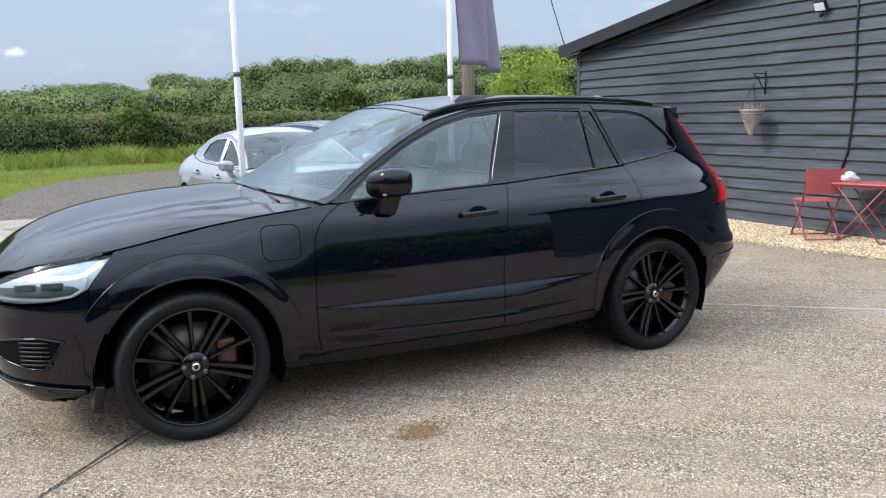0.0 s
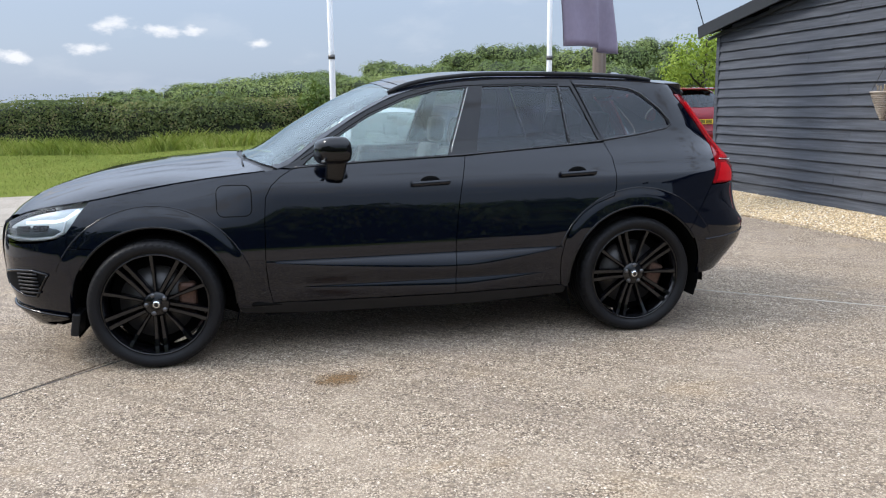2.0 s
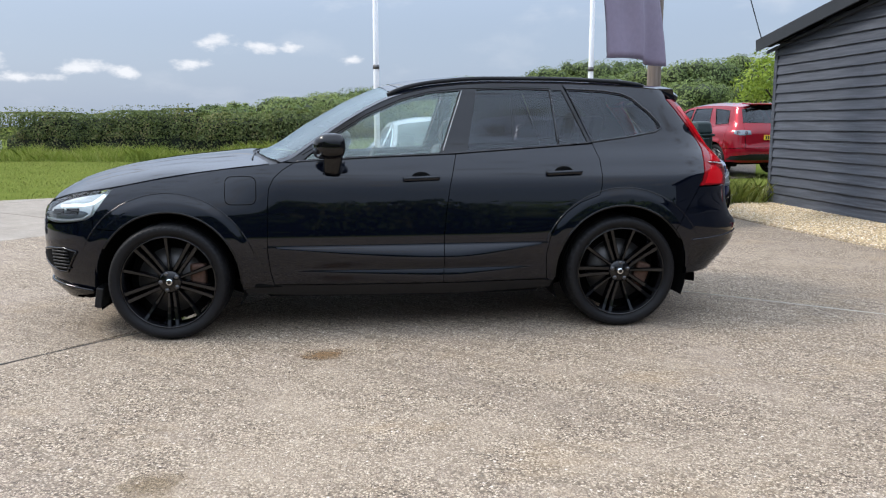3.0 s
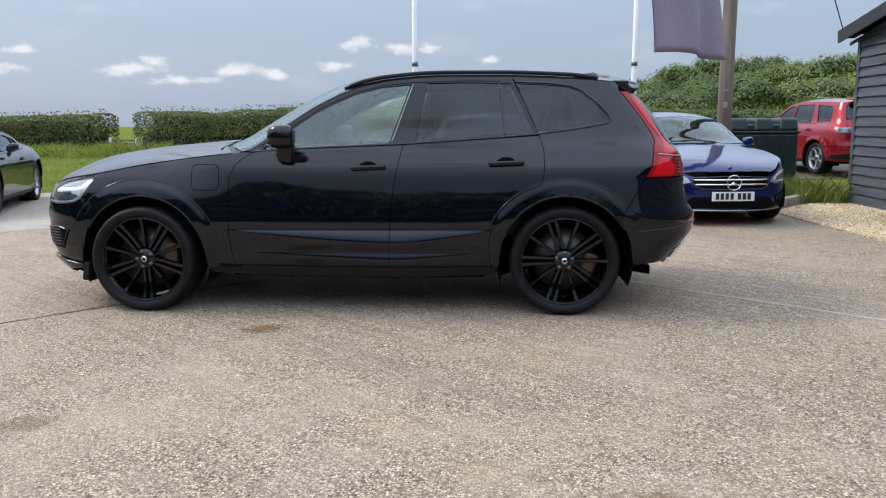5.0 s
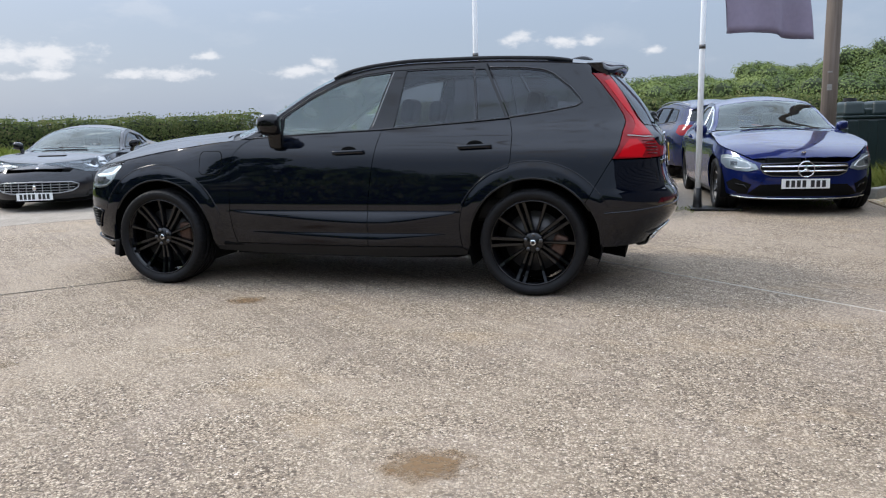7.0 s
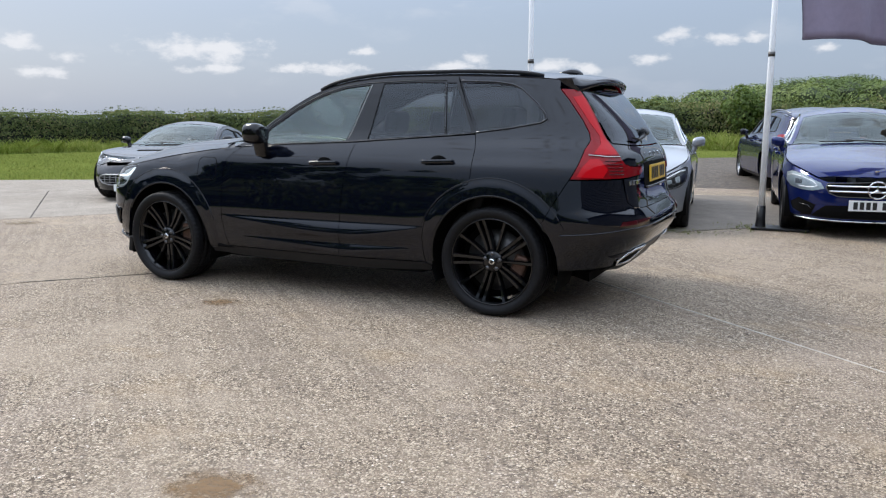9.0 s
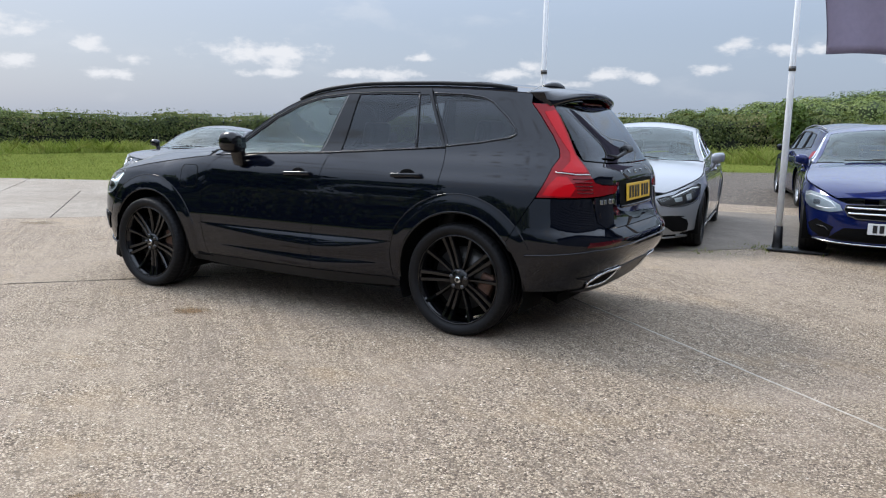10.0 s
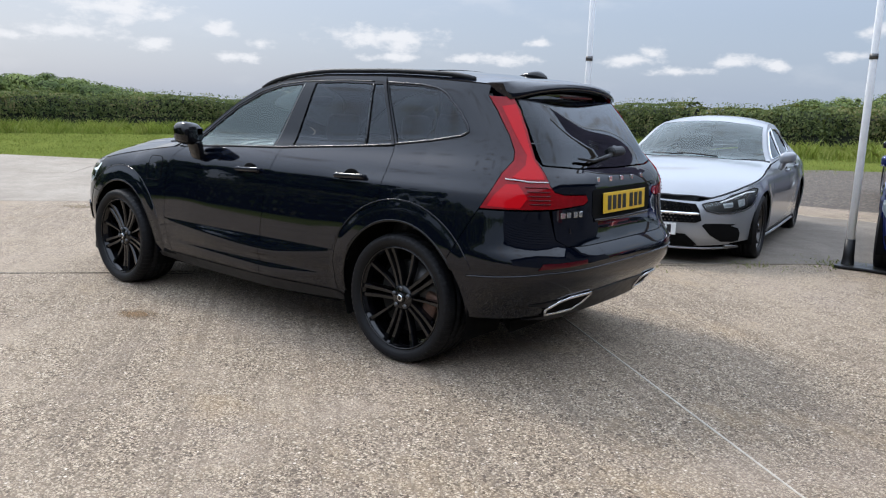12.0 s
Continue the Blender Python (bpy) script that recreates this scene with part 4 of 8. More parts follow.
def door_mirror(parent, x, y, z, mat, sgn=-1, size=1.0):
    """A wing mirror: a rounded shell on a foot, its glass looking back."""
    bm = bmesh.new()
    bmesh.ops.create_uvsphere(bm, u_segments=24, v_segments=14, radius=1.0)
    for v in bm.verts:
        c = v.co
        p = 3.3
        k = (abs(c.x) ** p + abs(c.y) ** p + abs(c.z) ** p) ** (-1 / p)
        c = c * k
        q = Vector((c.x * 0.108, c.y * 0.100, c.z * (0.086 if c.z > 0 else 0.070)))
        if q.x > 0:
            q.x *= 0.72
        q.z += 0.012 * (c.y * sgn)
        q.x += 0.03 * c.y * sgn
        v.co = q * size
    shell_ob = part("mirror", bm, mat, parent, smooth=True)
    shell_ob.location = (x, y + sgn * 0.082, z)
    bm = bmesh.new()
    add_box(bm, (0.012, 0.128 * size, 0.088 * size), (0.064 * size, 0, 0.006), 0.005, pose(0, 0, 0, 0, 0, 4 * sgn))
    part("mirror_glass", bm, M["mirror_glass"], shell_ob)
    bm = bmesh.new()
    add_box(bm, (0.105 * size, 0.062 * size, 0.15 * size), (0.004, -sgn * 0.050, -0.098 * size), 0.026, pose(0, 0, 0, -sgn * 20, 8, 0), 4, 1.18)
    part("mirror_foot", bm, mat, shell_ob, smooth=True)
    bm = bmesh.new()
    add_box(bm, (0.02, 0.15 * size, 0.012), (-0.058 * size, sgn * 0.02, -0.045 * size), 0.004, pose(0, 0, 0, 0, 0, 14 * sgn))
    part("turn_signal", bm, M["lamp_grey"], shell_ob)
    return shell_ob


def door_handle(form, parent, x, z, mat, sgn=-1, length=0.23):
    y = float(form.side(x, z))
    bm = bmesh.new()
    add_box(bm, (length, 0.022, 0.029), (x, sgn * (y + 0.025), z), 0.0108, pose(0, 0, 0, 0, -2, 0), 4)
    add_box(bm, (0.04, 0.03, 0.028), (x - length * 0.42, sgn * (y + 0.01), z), 0.008)
    add_box(bm, (0.04, 0.03, 0.028), (x + length * 0.42, sgn * (y + 0.01), z), 0.008)
    part("door_handle", bm, mat, parent, smooth=True)
    bm = bmesh.new()
    bmesh.ops.create_uvsphere(bm, u_segments=20, v_segments=10, radius=1.0)
    for v in bm.verts:
        v.co = Vector((x + v.co.x * 0.062, sgn * (y - 0.0025 + v.co.y * 0.006), z + 0.002 + v.co.z * 0.038))
    part("handle_recess", bm, M["liner"], parent, smooth=True)

# ---------------------------------------------------------------- ground and yard


def yard_edge(x):
    """Where the concrete ends, away from the walk."""
    return np.interp(x, [-40, -17, -12, -6, -3, 40], [-9.0, 4.3, 6.7, 9.4, 9.8, 9.8])


def ground_z(x, y):
    """The lie of the land: level yard, a bank that rises to the hedge, gentle fields beyond."""
    x, y = np.asarray(x, float), np.asarray(y, float)
    q = np.clip((y - yard_edge(x)) * np.where(x < -5, 0.85, 1.0), 0, None)
    r = np.hypot(x, y)
    z = (0.10 + 0.04 * smooth(-18, -8, x) + 0.32 * smooth(-6, 0, x)) * np.clip(q / 13.0, 0, 1.6) ** 1.35 * (1 - 0.6 * smooth(6.0, 8.0, x) * smooth(18.0, 15.0, y))
    far = 1.6 * smooth(45, 110, r) * smooth(-0.25, 0.1, x / (r + 1)) * smooth(0, 20, y)
    return z + far - 0.045 * smooth(0.6, -0.2, q)


def build_ground():
    def axis(a, b, fine, k):
        out = list(np.arange(a, b + 0.01, fine))
        s, lo, hi = fine, a, b
        while hi < 2500:
            s *= k
            lo, hi = lo - s, hi + s
            out = [lo] + out + [hi]
        return np.array(out)
    xs, ys = axis(-48, 30, 1.3, 1.18), axis(-14, 42, 1.1, 1.18)
    X, Y = np.meshgrid(xs, ys)
    Z = ground_z(X, Y)
    n, m = X.shape
    verts = np.stack([X.ravel(), Y.ravel(), Z.ravel()], 1)
    faces = [(i * m + j, i * m + j + 1, (i + 1) * m + j + 1, (i + 1) * m + j) for i in range(n - 1) for j in range(m - 1)]
    g = raw("ground", verts, faces, M["field"], smooth=True)
    tagged(g, "green rough grassland rising gently to the hedge", "ground", kind="structure")


def drape(name, poly, mat, lift, step=0.6, skirt=0.06, label="", category="", parent=None, level=None, kind="structure"):
    v, f = cloth(poly if area2(poly) > 0 else poly[::-1], step)
    z = (ground_z(v[:, 0], v[:, 1]) if level is None else np.full(len(v), level)) + lift
    P = np.column_stack([v, z])
    n = np.zeros_like(P)
    n[:, 2] = 1
    ob = shell(name, P, n, f, skirt, mat, parent, "")
    if parent is None:
        tagged(ob, label, category, kind=kind)
    return ob


D1, D2 = np.array([0.645, 0.764]), np.array([0.764, -0.645])


def yard_poly(a0, a1, b0, b1):
    """A slab of the yard between two lines each way, in the bays' own directions."""
    return [tuple(D1 * a + D2 * b) for a, b in ((a0, b0), (a1, b0), (a1, b1), (a0, b1))]


def clip(poly, keep):
    """A polygon cut by a straight line: keep = (nx, ny, c) keeps nx x + ny y <= c."""
    nx, ny, c = keep
    out = []
    for i in range(len(poly)):
        p, q = poly[i], poly[(i + 1) % len(poly)]
        dp, dq = nx * p[0] + ny * p[1] - c, nx * q[0] + ny * q[1] - c
        if dp <= 0:
            out.append(p)
        if dp * dq < 0:
            t = dp / (dp - dq)
            out.append((p[0] + (q[0] - p[0]) * t, p[1] + (q[1] - p[1]) * t))
    return out


def build_yard():
    yard = empty("yard")
    tagged(yard, "worn concrete yard in large bays with its gravel showing", "pavement", kind="structure")
    base = [(-26, -0.9), (-17, 4.3), (-12, 6.7), (-6, 9.4), (-3, 9.8), (12, 9.8), (12, -9.5), (-26, -9.5)]
    drape("joint_bed", base, M["joint_fill"], -0.012, 3.0, 0.05, parent=yard, level=0.0)
    # bays in strips along D1, each with its own cross joints
    lines = [(-21.2, -15.9, (-40, -20, -5.9, -1.5, 3.5, 8, 30)), (-15.9, -10.4, (-40, -14, -9, -4.4, 0, 4.5, 9, 30)), (-10.4, -5.8, (-40, -12, -7.5, -3.0, 1.5, 6, 30)),
             (-5.8, -0.87, (-40, -12.5, -8.0, 1.49, 5.9, 30)), (-0.87, 6.8, (-40, -9.0, 1.49, 30)), (6.8, 14, (-40, -6, 1.49, 30)), (14, 30, (-40, 0, 30)), (-45, -21.2, (-40, -10, 0, 30))]
    cuts = []
    edge = [(-40, -9.0), (-17, 4.3), (-12, 6.7), (-6, 9.4), (-3, 9.8)]
    for (x0, y0), (x1, y1) in zip(edge[:-1], edge[1:]):
        cuts.append((-(y1 - y0), x1 - x0, -(y1 - y0) * x0 + (x1 - x0) * y0))
    cuts += [(0, 1, 9.8), (1, 0, 12), (-1, 0, 26), (0, -1, 9.5)]
    # unseen stretch behind the shed end of the yard, added for doors to mirror
    drape("slab", [(3.0, -12.4), (12.0, -12.4), (12.0, -9.52), (3.0, -9.52)], M["concrete"], 0.0, 2.0, 0.04, parent=yard, level=0.0)
    g = 0.011
    for b0, b1, aa in lines:
        for a0, a1 in zip(aa[:-1], aa[1:]):
            thin = 0.004 if abs(a1 - 1.49) < 0.01 or abs(a0 - 1.49) < 0.01 else g
            poly = yard_poly(a0 + (thin if abs(a0 - 1.49) < 0.01 else g), a1 - thin, b0 + g, b1 - g)
            for c in cuts:
                poly = clip(poly, c)
                if len(poly) < 3:
                    break
            if len(poly) < 3 or abs(area2(poly)) < 0.1:
                continue
            drape("slab", poly, M["concrete"] if b1 > -5 else M["smooth_concrete"], 0.0, 2.0, 0.04, parent=yard, level=0.0)


def build_aprons():
    slab = [(-2.6, 8.6), (0.2, 2.75), (1.3, 3.05), (2.4, 4.15), (4.9, 5.35), (4.9, 9.2), (2.4, 8.35), (1.3, 8.3), (0.6, 8.9), (-0.4, 9.9)]
    drape("parking_apron", slab, M["apron_concrete"], 0.006, 1.0, 0.03, "smooth grey concrete apron under the parked cars", "pavement", level=0.0)
    grav = [(-2.9, 9.75), (-0.4, 9.85), (0.6, 8.85), (1.3, 8.25), (2.4, 8.3), (4.9, 9.15), (5.0, 10.6), (9.0, 12.0), (12, 17.8), (5, 17.8), (1.2, 17.4), (-0.3, 16.9), (-1.7, 15.9), (-2.5, 14.2), (-2.9, 12.5)]
    drape("gravel_area", grav, M["dark_gravel"], 0.022, 0.7, 0.05, "dark grey loose gravel parking area", "gravel", kind="structure")
    sh = [(4.86, 5.4), (4.9, 4.4), (4.97, 3.3), (5.1, 2.0), (5.22, 1.0), (5.4, 0.0), (5.5, -8), (6.46, -8), (6.46, 6.6), (5.9, 6.75), (5.3, 6.0)]
    drape("shingle_strip", sh, M["shingle"], 0.014, 0.5, 0.04, "strip of golden shingle along the shed wall", "gravel", level=0.0)
    near = [(4.90, 5.3), (4.93, 4.4), (5.0, 3.3), (5.13, 2.0), (5.25, 1.0), (5.43, 0.0), (5.48, -2.0), (6.43, -2.0), (6.43, 6.4), (5.9, 6.5), (5.35, 5.9)]
    scatter_stones("shingle_stones", near, 15000, 0.008, 0.017, M["shingle_stone"], 44, "loose golden shingle stones on the strip by the shed", 0.016)


def scatter_stones(name, poly, count, lo, hi, mat, seed, label, level):
    """Loose stones: small uneven lumps lying on a surface."""
    rng = np.random.default_rng(seed)
    poly = np.asarray(poly)
    a, b = poly.min(0), poly.max(0)
    pts = rng.uniform(a, b, (count * 3, 2))
    pts = pts[inside(poly, pts)][:count]
    base = np.array([(1, 0, 0), (0, 1, 0), (-1, 0, 0), (0, -1, 0), (0, 0, 0.75), (0, 0, -0.5)], float)
    tri = np.array([(0, 1, 4), (1, 2, 4), (2, 3, 4), (3, 0, 4), (1, 0, 5), (2, 1, 5), (3, 2, 5), (0, 3, 5)])
    n = len(pts)
    s = rng.uniform(lo, hi, n)
    V = base[None] * np.array([1.0, 0.8, 0.7]) * s[:, None, None] * rng.uniform(0.7, 1.3, (n, 6, 1))
    t = rng.uniform(0, 6.28, n)
    c, sn = np.cos(t)[:, None], np.sin(t)[:, None]
    V = np.stack([V[..., 0] * c - V[..., 1] * sn, V[..., 0] * sn + V[..., 1] * c, V[..., 2]], -1)
    z = np.full(n, level) if level is not None else ground_z(pts[:, 0], pts[:, 1]) + 0.022
    V += np.column_stack([pts, z + s * 0.15])[:, None]
    F = (tri[None] + 6 * np.arange(n)[:, None, None]).reshape(-1, 3)
    ob = raw(name, V.reshape(-1, 3), F, mat)
    tagged(ob, label, "stones", kind="stuff")


build_ground()
build_yard()
j0, j1 = D1 * 1.49 + D2 * 0.3, D1 * 1.49 + D2 * 6.7
joint = box("joint_seal", (float(np.linalg.norm(j1 - j0)), 0.0075, 0.012), (0, 0, 0), M["joint_seal"])
joint.matrix_basis = Matrix.Translation((*((j0 + j1) / 2), -0.0015)) @ pose(0, 0, 0, 0, 0, math.degrees(math.atan2(*(j1 - j0)[::-1])))
crack = box("joint_crack", (1.6, 0.007, 0.012), (0, 0, 0), M["joint_fill"])
crack.matrix_basis = Matrix.Translation((-1.90, -0.95, -0.0025)) @ pose(0, 0, 0, 0, 0, 45.6)
tagged(crack, "dark second crack beside the concrete joint", "joint", kind="structure")
tagged(joint, "pale sealant line in the concrete joint", "joint", kind="structure")
build_aprons()

for at, size, turn, mat in (((-0.48, -1.38), (0.17, 0.115), 8, "brown_stain"), ((1.48, -3.62), (0.20, 0.14), 20, "brown_stain"), ((-1.03, -2.98), (0.16, 0.10), 0, "damp_stain"),
                            ((-5.9, 1.0), (0.35, 0.2), 10, "damp_stain")):
    bm = bmesh.new()
    bmesh.ops.create_circle(bm, cap_ends=True, radius=1.25, segments=40)
    st = part("stain", bm, M[mat])
    st.matrix_basis = Matrix.Translation((*at, 0.0045)) @ pose(0, 0, 0, 0, 0, turn) @ Matrix.Diagonal((size[0], size[1], 1, 1))
    tagged(st, "dried brown puddle stain on the concrete", "stain", kind="structure")

# ---------------------------------------------------------------- plants


def leaf_mesh(name, centres, normals, size, mat, rng, parent=None, aspect=0.6, ruffle=0.55):
    """Many small four-cornered leaves with given places and facings, as one mesh."""
    n = len(centres)
    nrm = normals + rng.normal(0, ruffle, (n, 3))
    nrm /= np.linalg.norm(nrm, axis=1)[:, None] + 1e-9
    ref = rng.normal(0, 1, (n, 3))
    a = np.cross(nrm, ref)
    a /= np.linalg.norm(a, axis=1)[:, None] + 1e-9
    b = np.cross(nrm, a)
    s = size if np.ndim(size) else np.full(n, size)
    a, b = a * s[:, None], b * (s * aspect)[:, None]
    V = np.stack([centres - a, centres - b * 0.9 + a * 0.1, centres + a, centres + b * 0.9 + a * 0.1], 1).reshape(-1, 3)
    me = bpy.data.meshes.new(name)
    me.vertices.add(4 * n)
    me.vertices.foreach_set("co", V.astype(np.float32).ravel())
    me.loops.add(4 * n)
    me.loops.foreach_set("vertex_index", np.arange(4 * n, dtype=np.int32))
    me.polygons.add(n)
    me.polygons.foreach_set("loop_start", np.arange(0, 4 * n, 4, dtype=np.int32))
    me.update(calc_edges=True)
    me.validate()
    return link(name, me, mat, parent)


def lumps(rng, height, width, count):
    """Centres and radii of the clumps that make up a crown on a trunk of the given height: a few large, many small."""
    out = []
    for i in range(count):
        t = rng.uniform(0, 1) ** 0.8
        h = height * (0.28 + 0.66 * t)
        w = width * (0.5 - 0.40 * abs(t - 0.35) ** 1.2) * rng.uniform(0.25, 1.0) ** 0.7
        a = rng.uniform(0, 6.283)
        r = width * (0.11 + 0.17 * rng.uniform(0, 1) ** 1.3) * (1.1 - 0.30 * t)
        out.append((w * math.cos(a), w * math.sin(a), min(h, height - r * 0.8), r))
    out.append((0, 0, height * 0.5, width * 0.27))
    out.append((0, 0, height - width * 0.13, width * 0.13))
    return out


def crown_points(rng, spots, per):
    """Leaf places on the outside of the clumps."""
    C, N = [], []
    for x, y, z, r in spots:
        k = int(per * r * r)
        d = rng.normal(0, 1, (k, 3))
        d /= np.linalg.norm(d, axis=1)[:, None]
        rad = r * (1.12 - 0.5 * rng.uniform(0, 1, k) ** 2)
        C.append(np.array([x, y, z]) + d * rad[:, None] * np.array([1, 1, 0.86]))
        N.append(d + np.array([0, 0, 0.35]))
    return np.concatenate(C), np.concatenate(N)


def wood_edge(az):
    """How far over the horizon the woods' skyline stands, as a slope, by the way one looks (degrees from +y, to +x)."""
    pts = [(-16, 0.002), (-13.2, 0.016), (-11.4, 0.026), (-8.8, 0.031), (-4.9, 0.038), (-1.5, 0.045), (1, 0.049), (5.3, 0.054), (9, 0.058), (11.5, 0.067), (13.5, 0.07), (15.6, 0.079), (19.4, 0.074),
           (23.5, 0.075), (29.7, 0.083), (34, 0.088), (45, 0.09), (70, 0.07)]
    return np.interp(az, [p[0] for p in pts], [p[1] for p in pts])


def build_woods():
    rng = np.random.default_rng(11)
    C, N, S = [], [], []
    core_v, core_f = [], []
    ico = bmesh.new()
    bmesh.ops.create_icosphere(ico, subdivisions=1, radius=1.0)
    iv = np.array([v.co[:] for v in ico.verts])
    ifc = np.array([[v.index for v in f.verts] for f in ico.faces])
    ico.free()

    def tree(x, y, top, width, per, leaf):
        z0 = float(ground_z(x, y)) - 0.2
        h = max(2.5, top - z0)
        sp = lumps(rng, h, width, int(rng.integers(15, 24)))
        c, n = crown_points(rng, sp, per)
        k = len(c)
        C.append(c + np.array([x, y, z0])); N.append(n); S.append(rng.uniform(0.7, 1.35, k) * leaf)
        # added balls fill each clump; their dark colour stands in for inner shade
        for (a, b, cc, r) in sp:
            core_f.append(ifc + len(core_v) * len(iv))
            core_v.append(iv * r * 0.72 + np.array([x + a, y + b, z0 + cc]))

    # the wood beyond the hedge, two to three rows deep
    for row, (r0, share) in enumerate(((74, 0.72), (84, 0.9), (95, 1.0))):
        az = -15.5 + row * 0.8
        while az < 62:
            w = rng.uniform(5.0, 9.0)
            r = r0 + rng.uniform(-3, 3)
            a = math.radians(az)
            x, y = r * math.sin(a), -3 + r * math.cos(a)
            e = float(wood_edge(az)) * share * rng.uniform(0.78, 1.07)
            tree(x, y, 1.4 + e * r, w if e > 0.03 else w * 0.6, 222, 0.122)
            az += math.degrees(w * 0.68 / r)
    # a far wooded rise to the west
    for row, (r0, share) in enumerate(((150, 0.85), (165, 1.0))):
        az = -78.0
        while az < -57:
            w = rng.uniform(7, 11)
            a = math.radians(az)
            x, y = r0 * math.sin(a), -4 + r0 * math.cos(a)
            e = np.interp(az, [-78, -70, -66, -64.3, -62, -59, -57], [0.025, 0.024, 0.026, 0.030, 0.0215, 0.011, 0.0]) * share * rng.uniform(0.9, 1.08)
            tree(x, y, 1.4 + e * r0, w, 110, 0.25)
            az += math.degrees(w * 0.62 / r0)
    # trees at the back of the yard, which the car's flank mirrors
    az = 95.0
    while az < 275:
        w = rng.uniform(4.5, 7.5)
        r = rng.uniform(23, 29)
        a = math.radians(az)
        tree(r * math.sin(a), r * math.cos(a), float(np.interp(az, [95, 150, 170, 185, 200, 212, 225, 235, 250, 275], [1.5, 1.5, 1.6, 2.4, 3.5, 8.5, 9.0, 6.0, 5.0, 4.5])) * rng.uniform(0.8, 1.1), w, 60, 0.25)
        az += math.degrees(w * 0.72 / r)
    core = raw("wood_core", np.concatenate(core_v), np.concatenate(core_f), M["wood_shade"])
    core["kind"] = "stuff"
    ob = leaf_mesh("woodland", np.concatenate(C), np.concatenate(N), np.concatenate(S), M["leaf_wood"], rng, ruffle=0.20)
    tagged(ob, "broadleaf woodland in fresh green leaf on the rise beyond the hedge", "woodland", kind="stuff")
    core.parent = ob


def along(line, step):
    """Points and left-hand normals every step metres along a line."""
    P = dense(line, step, closed=False)
    d = np.gradient(P, axis=0)
    d /= np.linalg.norm(d, axis=1)[:, None]
    return P, np.stack([-d[:, 1], d[:, 0]], 1)


def hedge(line, h, w, seed, per=260, leaf=0.075):
    """A clipped field hedge with an uneven top and loose shoots, round an added core coloured as its inner shade."""
    rng = np.random.default_rng(seed)
    P, nn = along(line, 0.5)
    verts, faces = [], []
    k = len(P)
    tops = []
    for i in range(k):
        tall = h if np.ndim(h) == 0 else float(np.interp(P[i][0], [q[0] for q in h], [q[1] for q in h]))
        hh = tall * (1 + 0.10 * noise.noise(Vector((P[i][0] * 0.35, P[i][1] * 0.35, seed))) + 0.11 * noise.noise(Vector((P[i][0] * 1.3, P[i][1] * 1.3, seed))))
        ww = w * (1 + 0.18 * noise.noise(Vector((P[i][0] * 0.5, P[i][1] * 0.5, seed + 5.0))))
        tops.append((hh, ww))
        z0 = float(ground_z(*P[i])) - 0.1
        end = min(1.0, 0.25 + 0.25 * min(i, k - 1 - i))
        hh, ww = hh * (0.4 + 0.6 * end), ww * end
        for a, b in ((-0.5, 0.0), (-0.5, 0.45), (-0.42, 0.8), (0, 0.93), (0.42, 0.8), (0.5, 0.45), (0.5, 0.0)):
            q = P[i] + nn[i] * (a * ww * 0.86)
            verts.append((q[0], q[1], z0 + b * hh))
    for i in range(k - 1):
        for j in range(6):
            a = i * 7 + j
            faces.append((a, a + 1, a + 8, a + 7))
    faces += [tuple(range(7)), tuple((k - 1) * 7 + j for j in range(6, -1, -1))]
    n = int(per * (k - 1) * 0.5 * (float(np.mean([q[0] for q in tops])) * 2 + w))
    i = rng.integers(0, k - 1, n)
    t = rng.uniform(0, 1, n)[:, None]
    base = P[i] * (1 - t) + P[i + 1] * t
    hh = np.array([q[0] for q in tops])[i]
    ww = np.array([q[1] for q in tops])[i]
    ang = rng.uniform(-0.15, math.pi + 0.15, n)
    ca, sa = np.cos(ang), np.sin(ang)
    sq = (np.abs(ca) ** 4 + np.abs(sa) ** 4) ** -0.25
    out = rng.uniform(0.80, 1.07, n) + 0.10 * np.sin(base[:, 0] * 5.1 + ang * 3) * np.sin(base[:, 1] * 4.3 + ang * 5)
    lat, up = ca * sq * ww * 0.5 * out, np.clip(0.5 + 0.5 * sa * sq, 0.02, 1) * hh
    low = rng.uniform(0, 1, n) < 0.5
    up = np.where(low & (np.abs(ca) > 0.45), rng.uniform(0.05, 0.95, n) * hh, up)
    up = up + np.where(rng.uniform(0, 1, n) < 0.05, rng.uniform(0, 0.22, n), 0) * (sa > 0.6)
    q = base + nn[i] * lat[:, None]
    z = ground_z(q[:, 0], q[:, 1]) + up * 0.98
    C = np.column_stack([q, z])
    N = np.column_stack([nn[i] * ca[:, None], np.clip(sa, 0, 1) + 0.25])
    ob = leaf_mesh("hedge", C, N, rng.uniform(0.7, 1.4, n) * leaf, M["leaf_hedge"], rng)
    tagged(ob, "clipped mixed field hedge in dark green leaf", "hedge")
    raw("hedge_inside", verts, faces, M["hedge_shade"], ob)


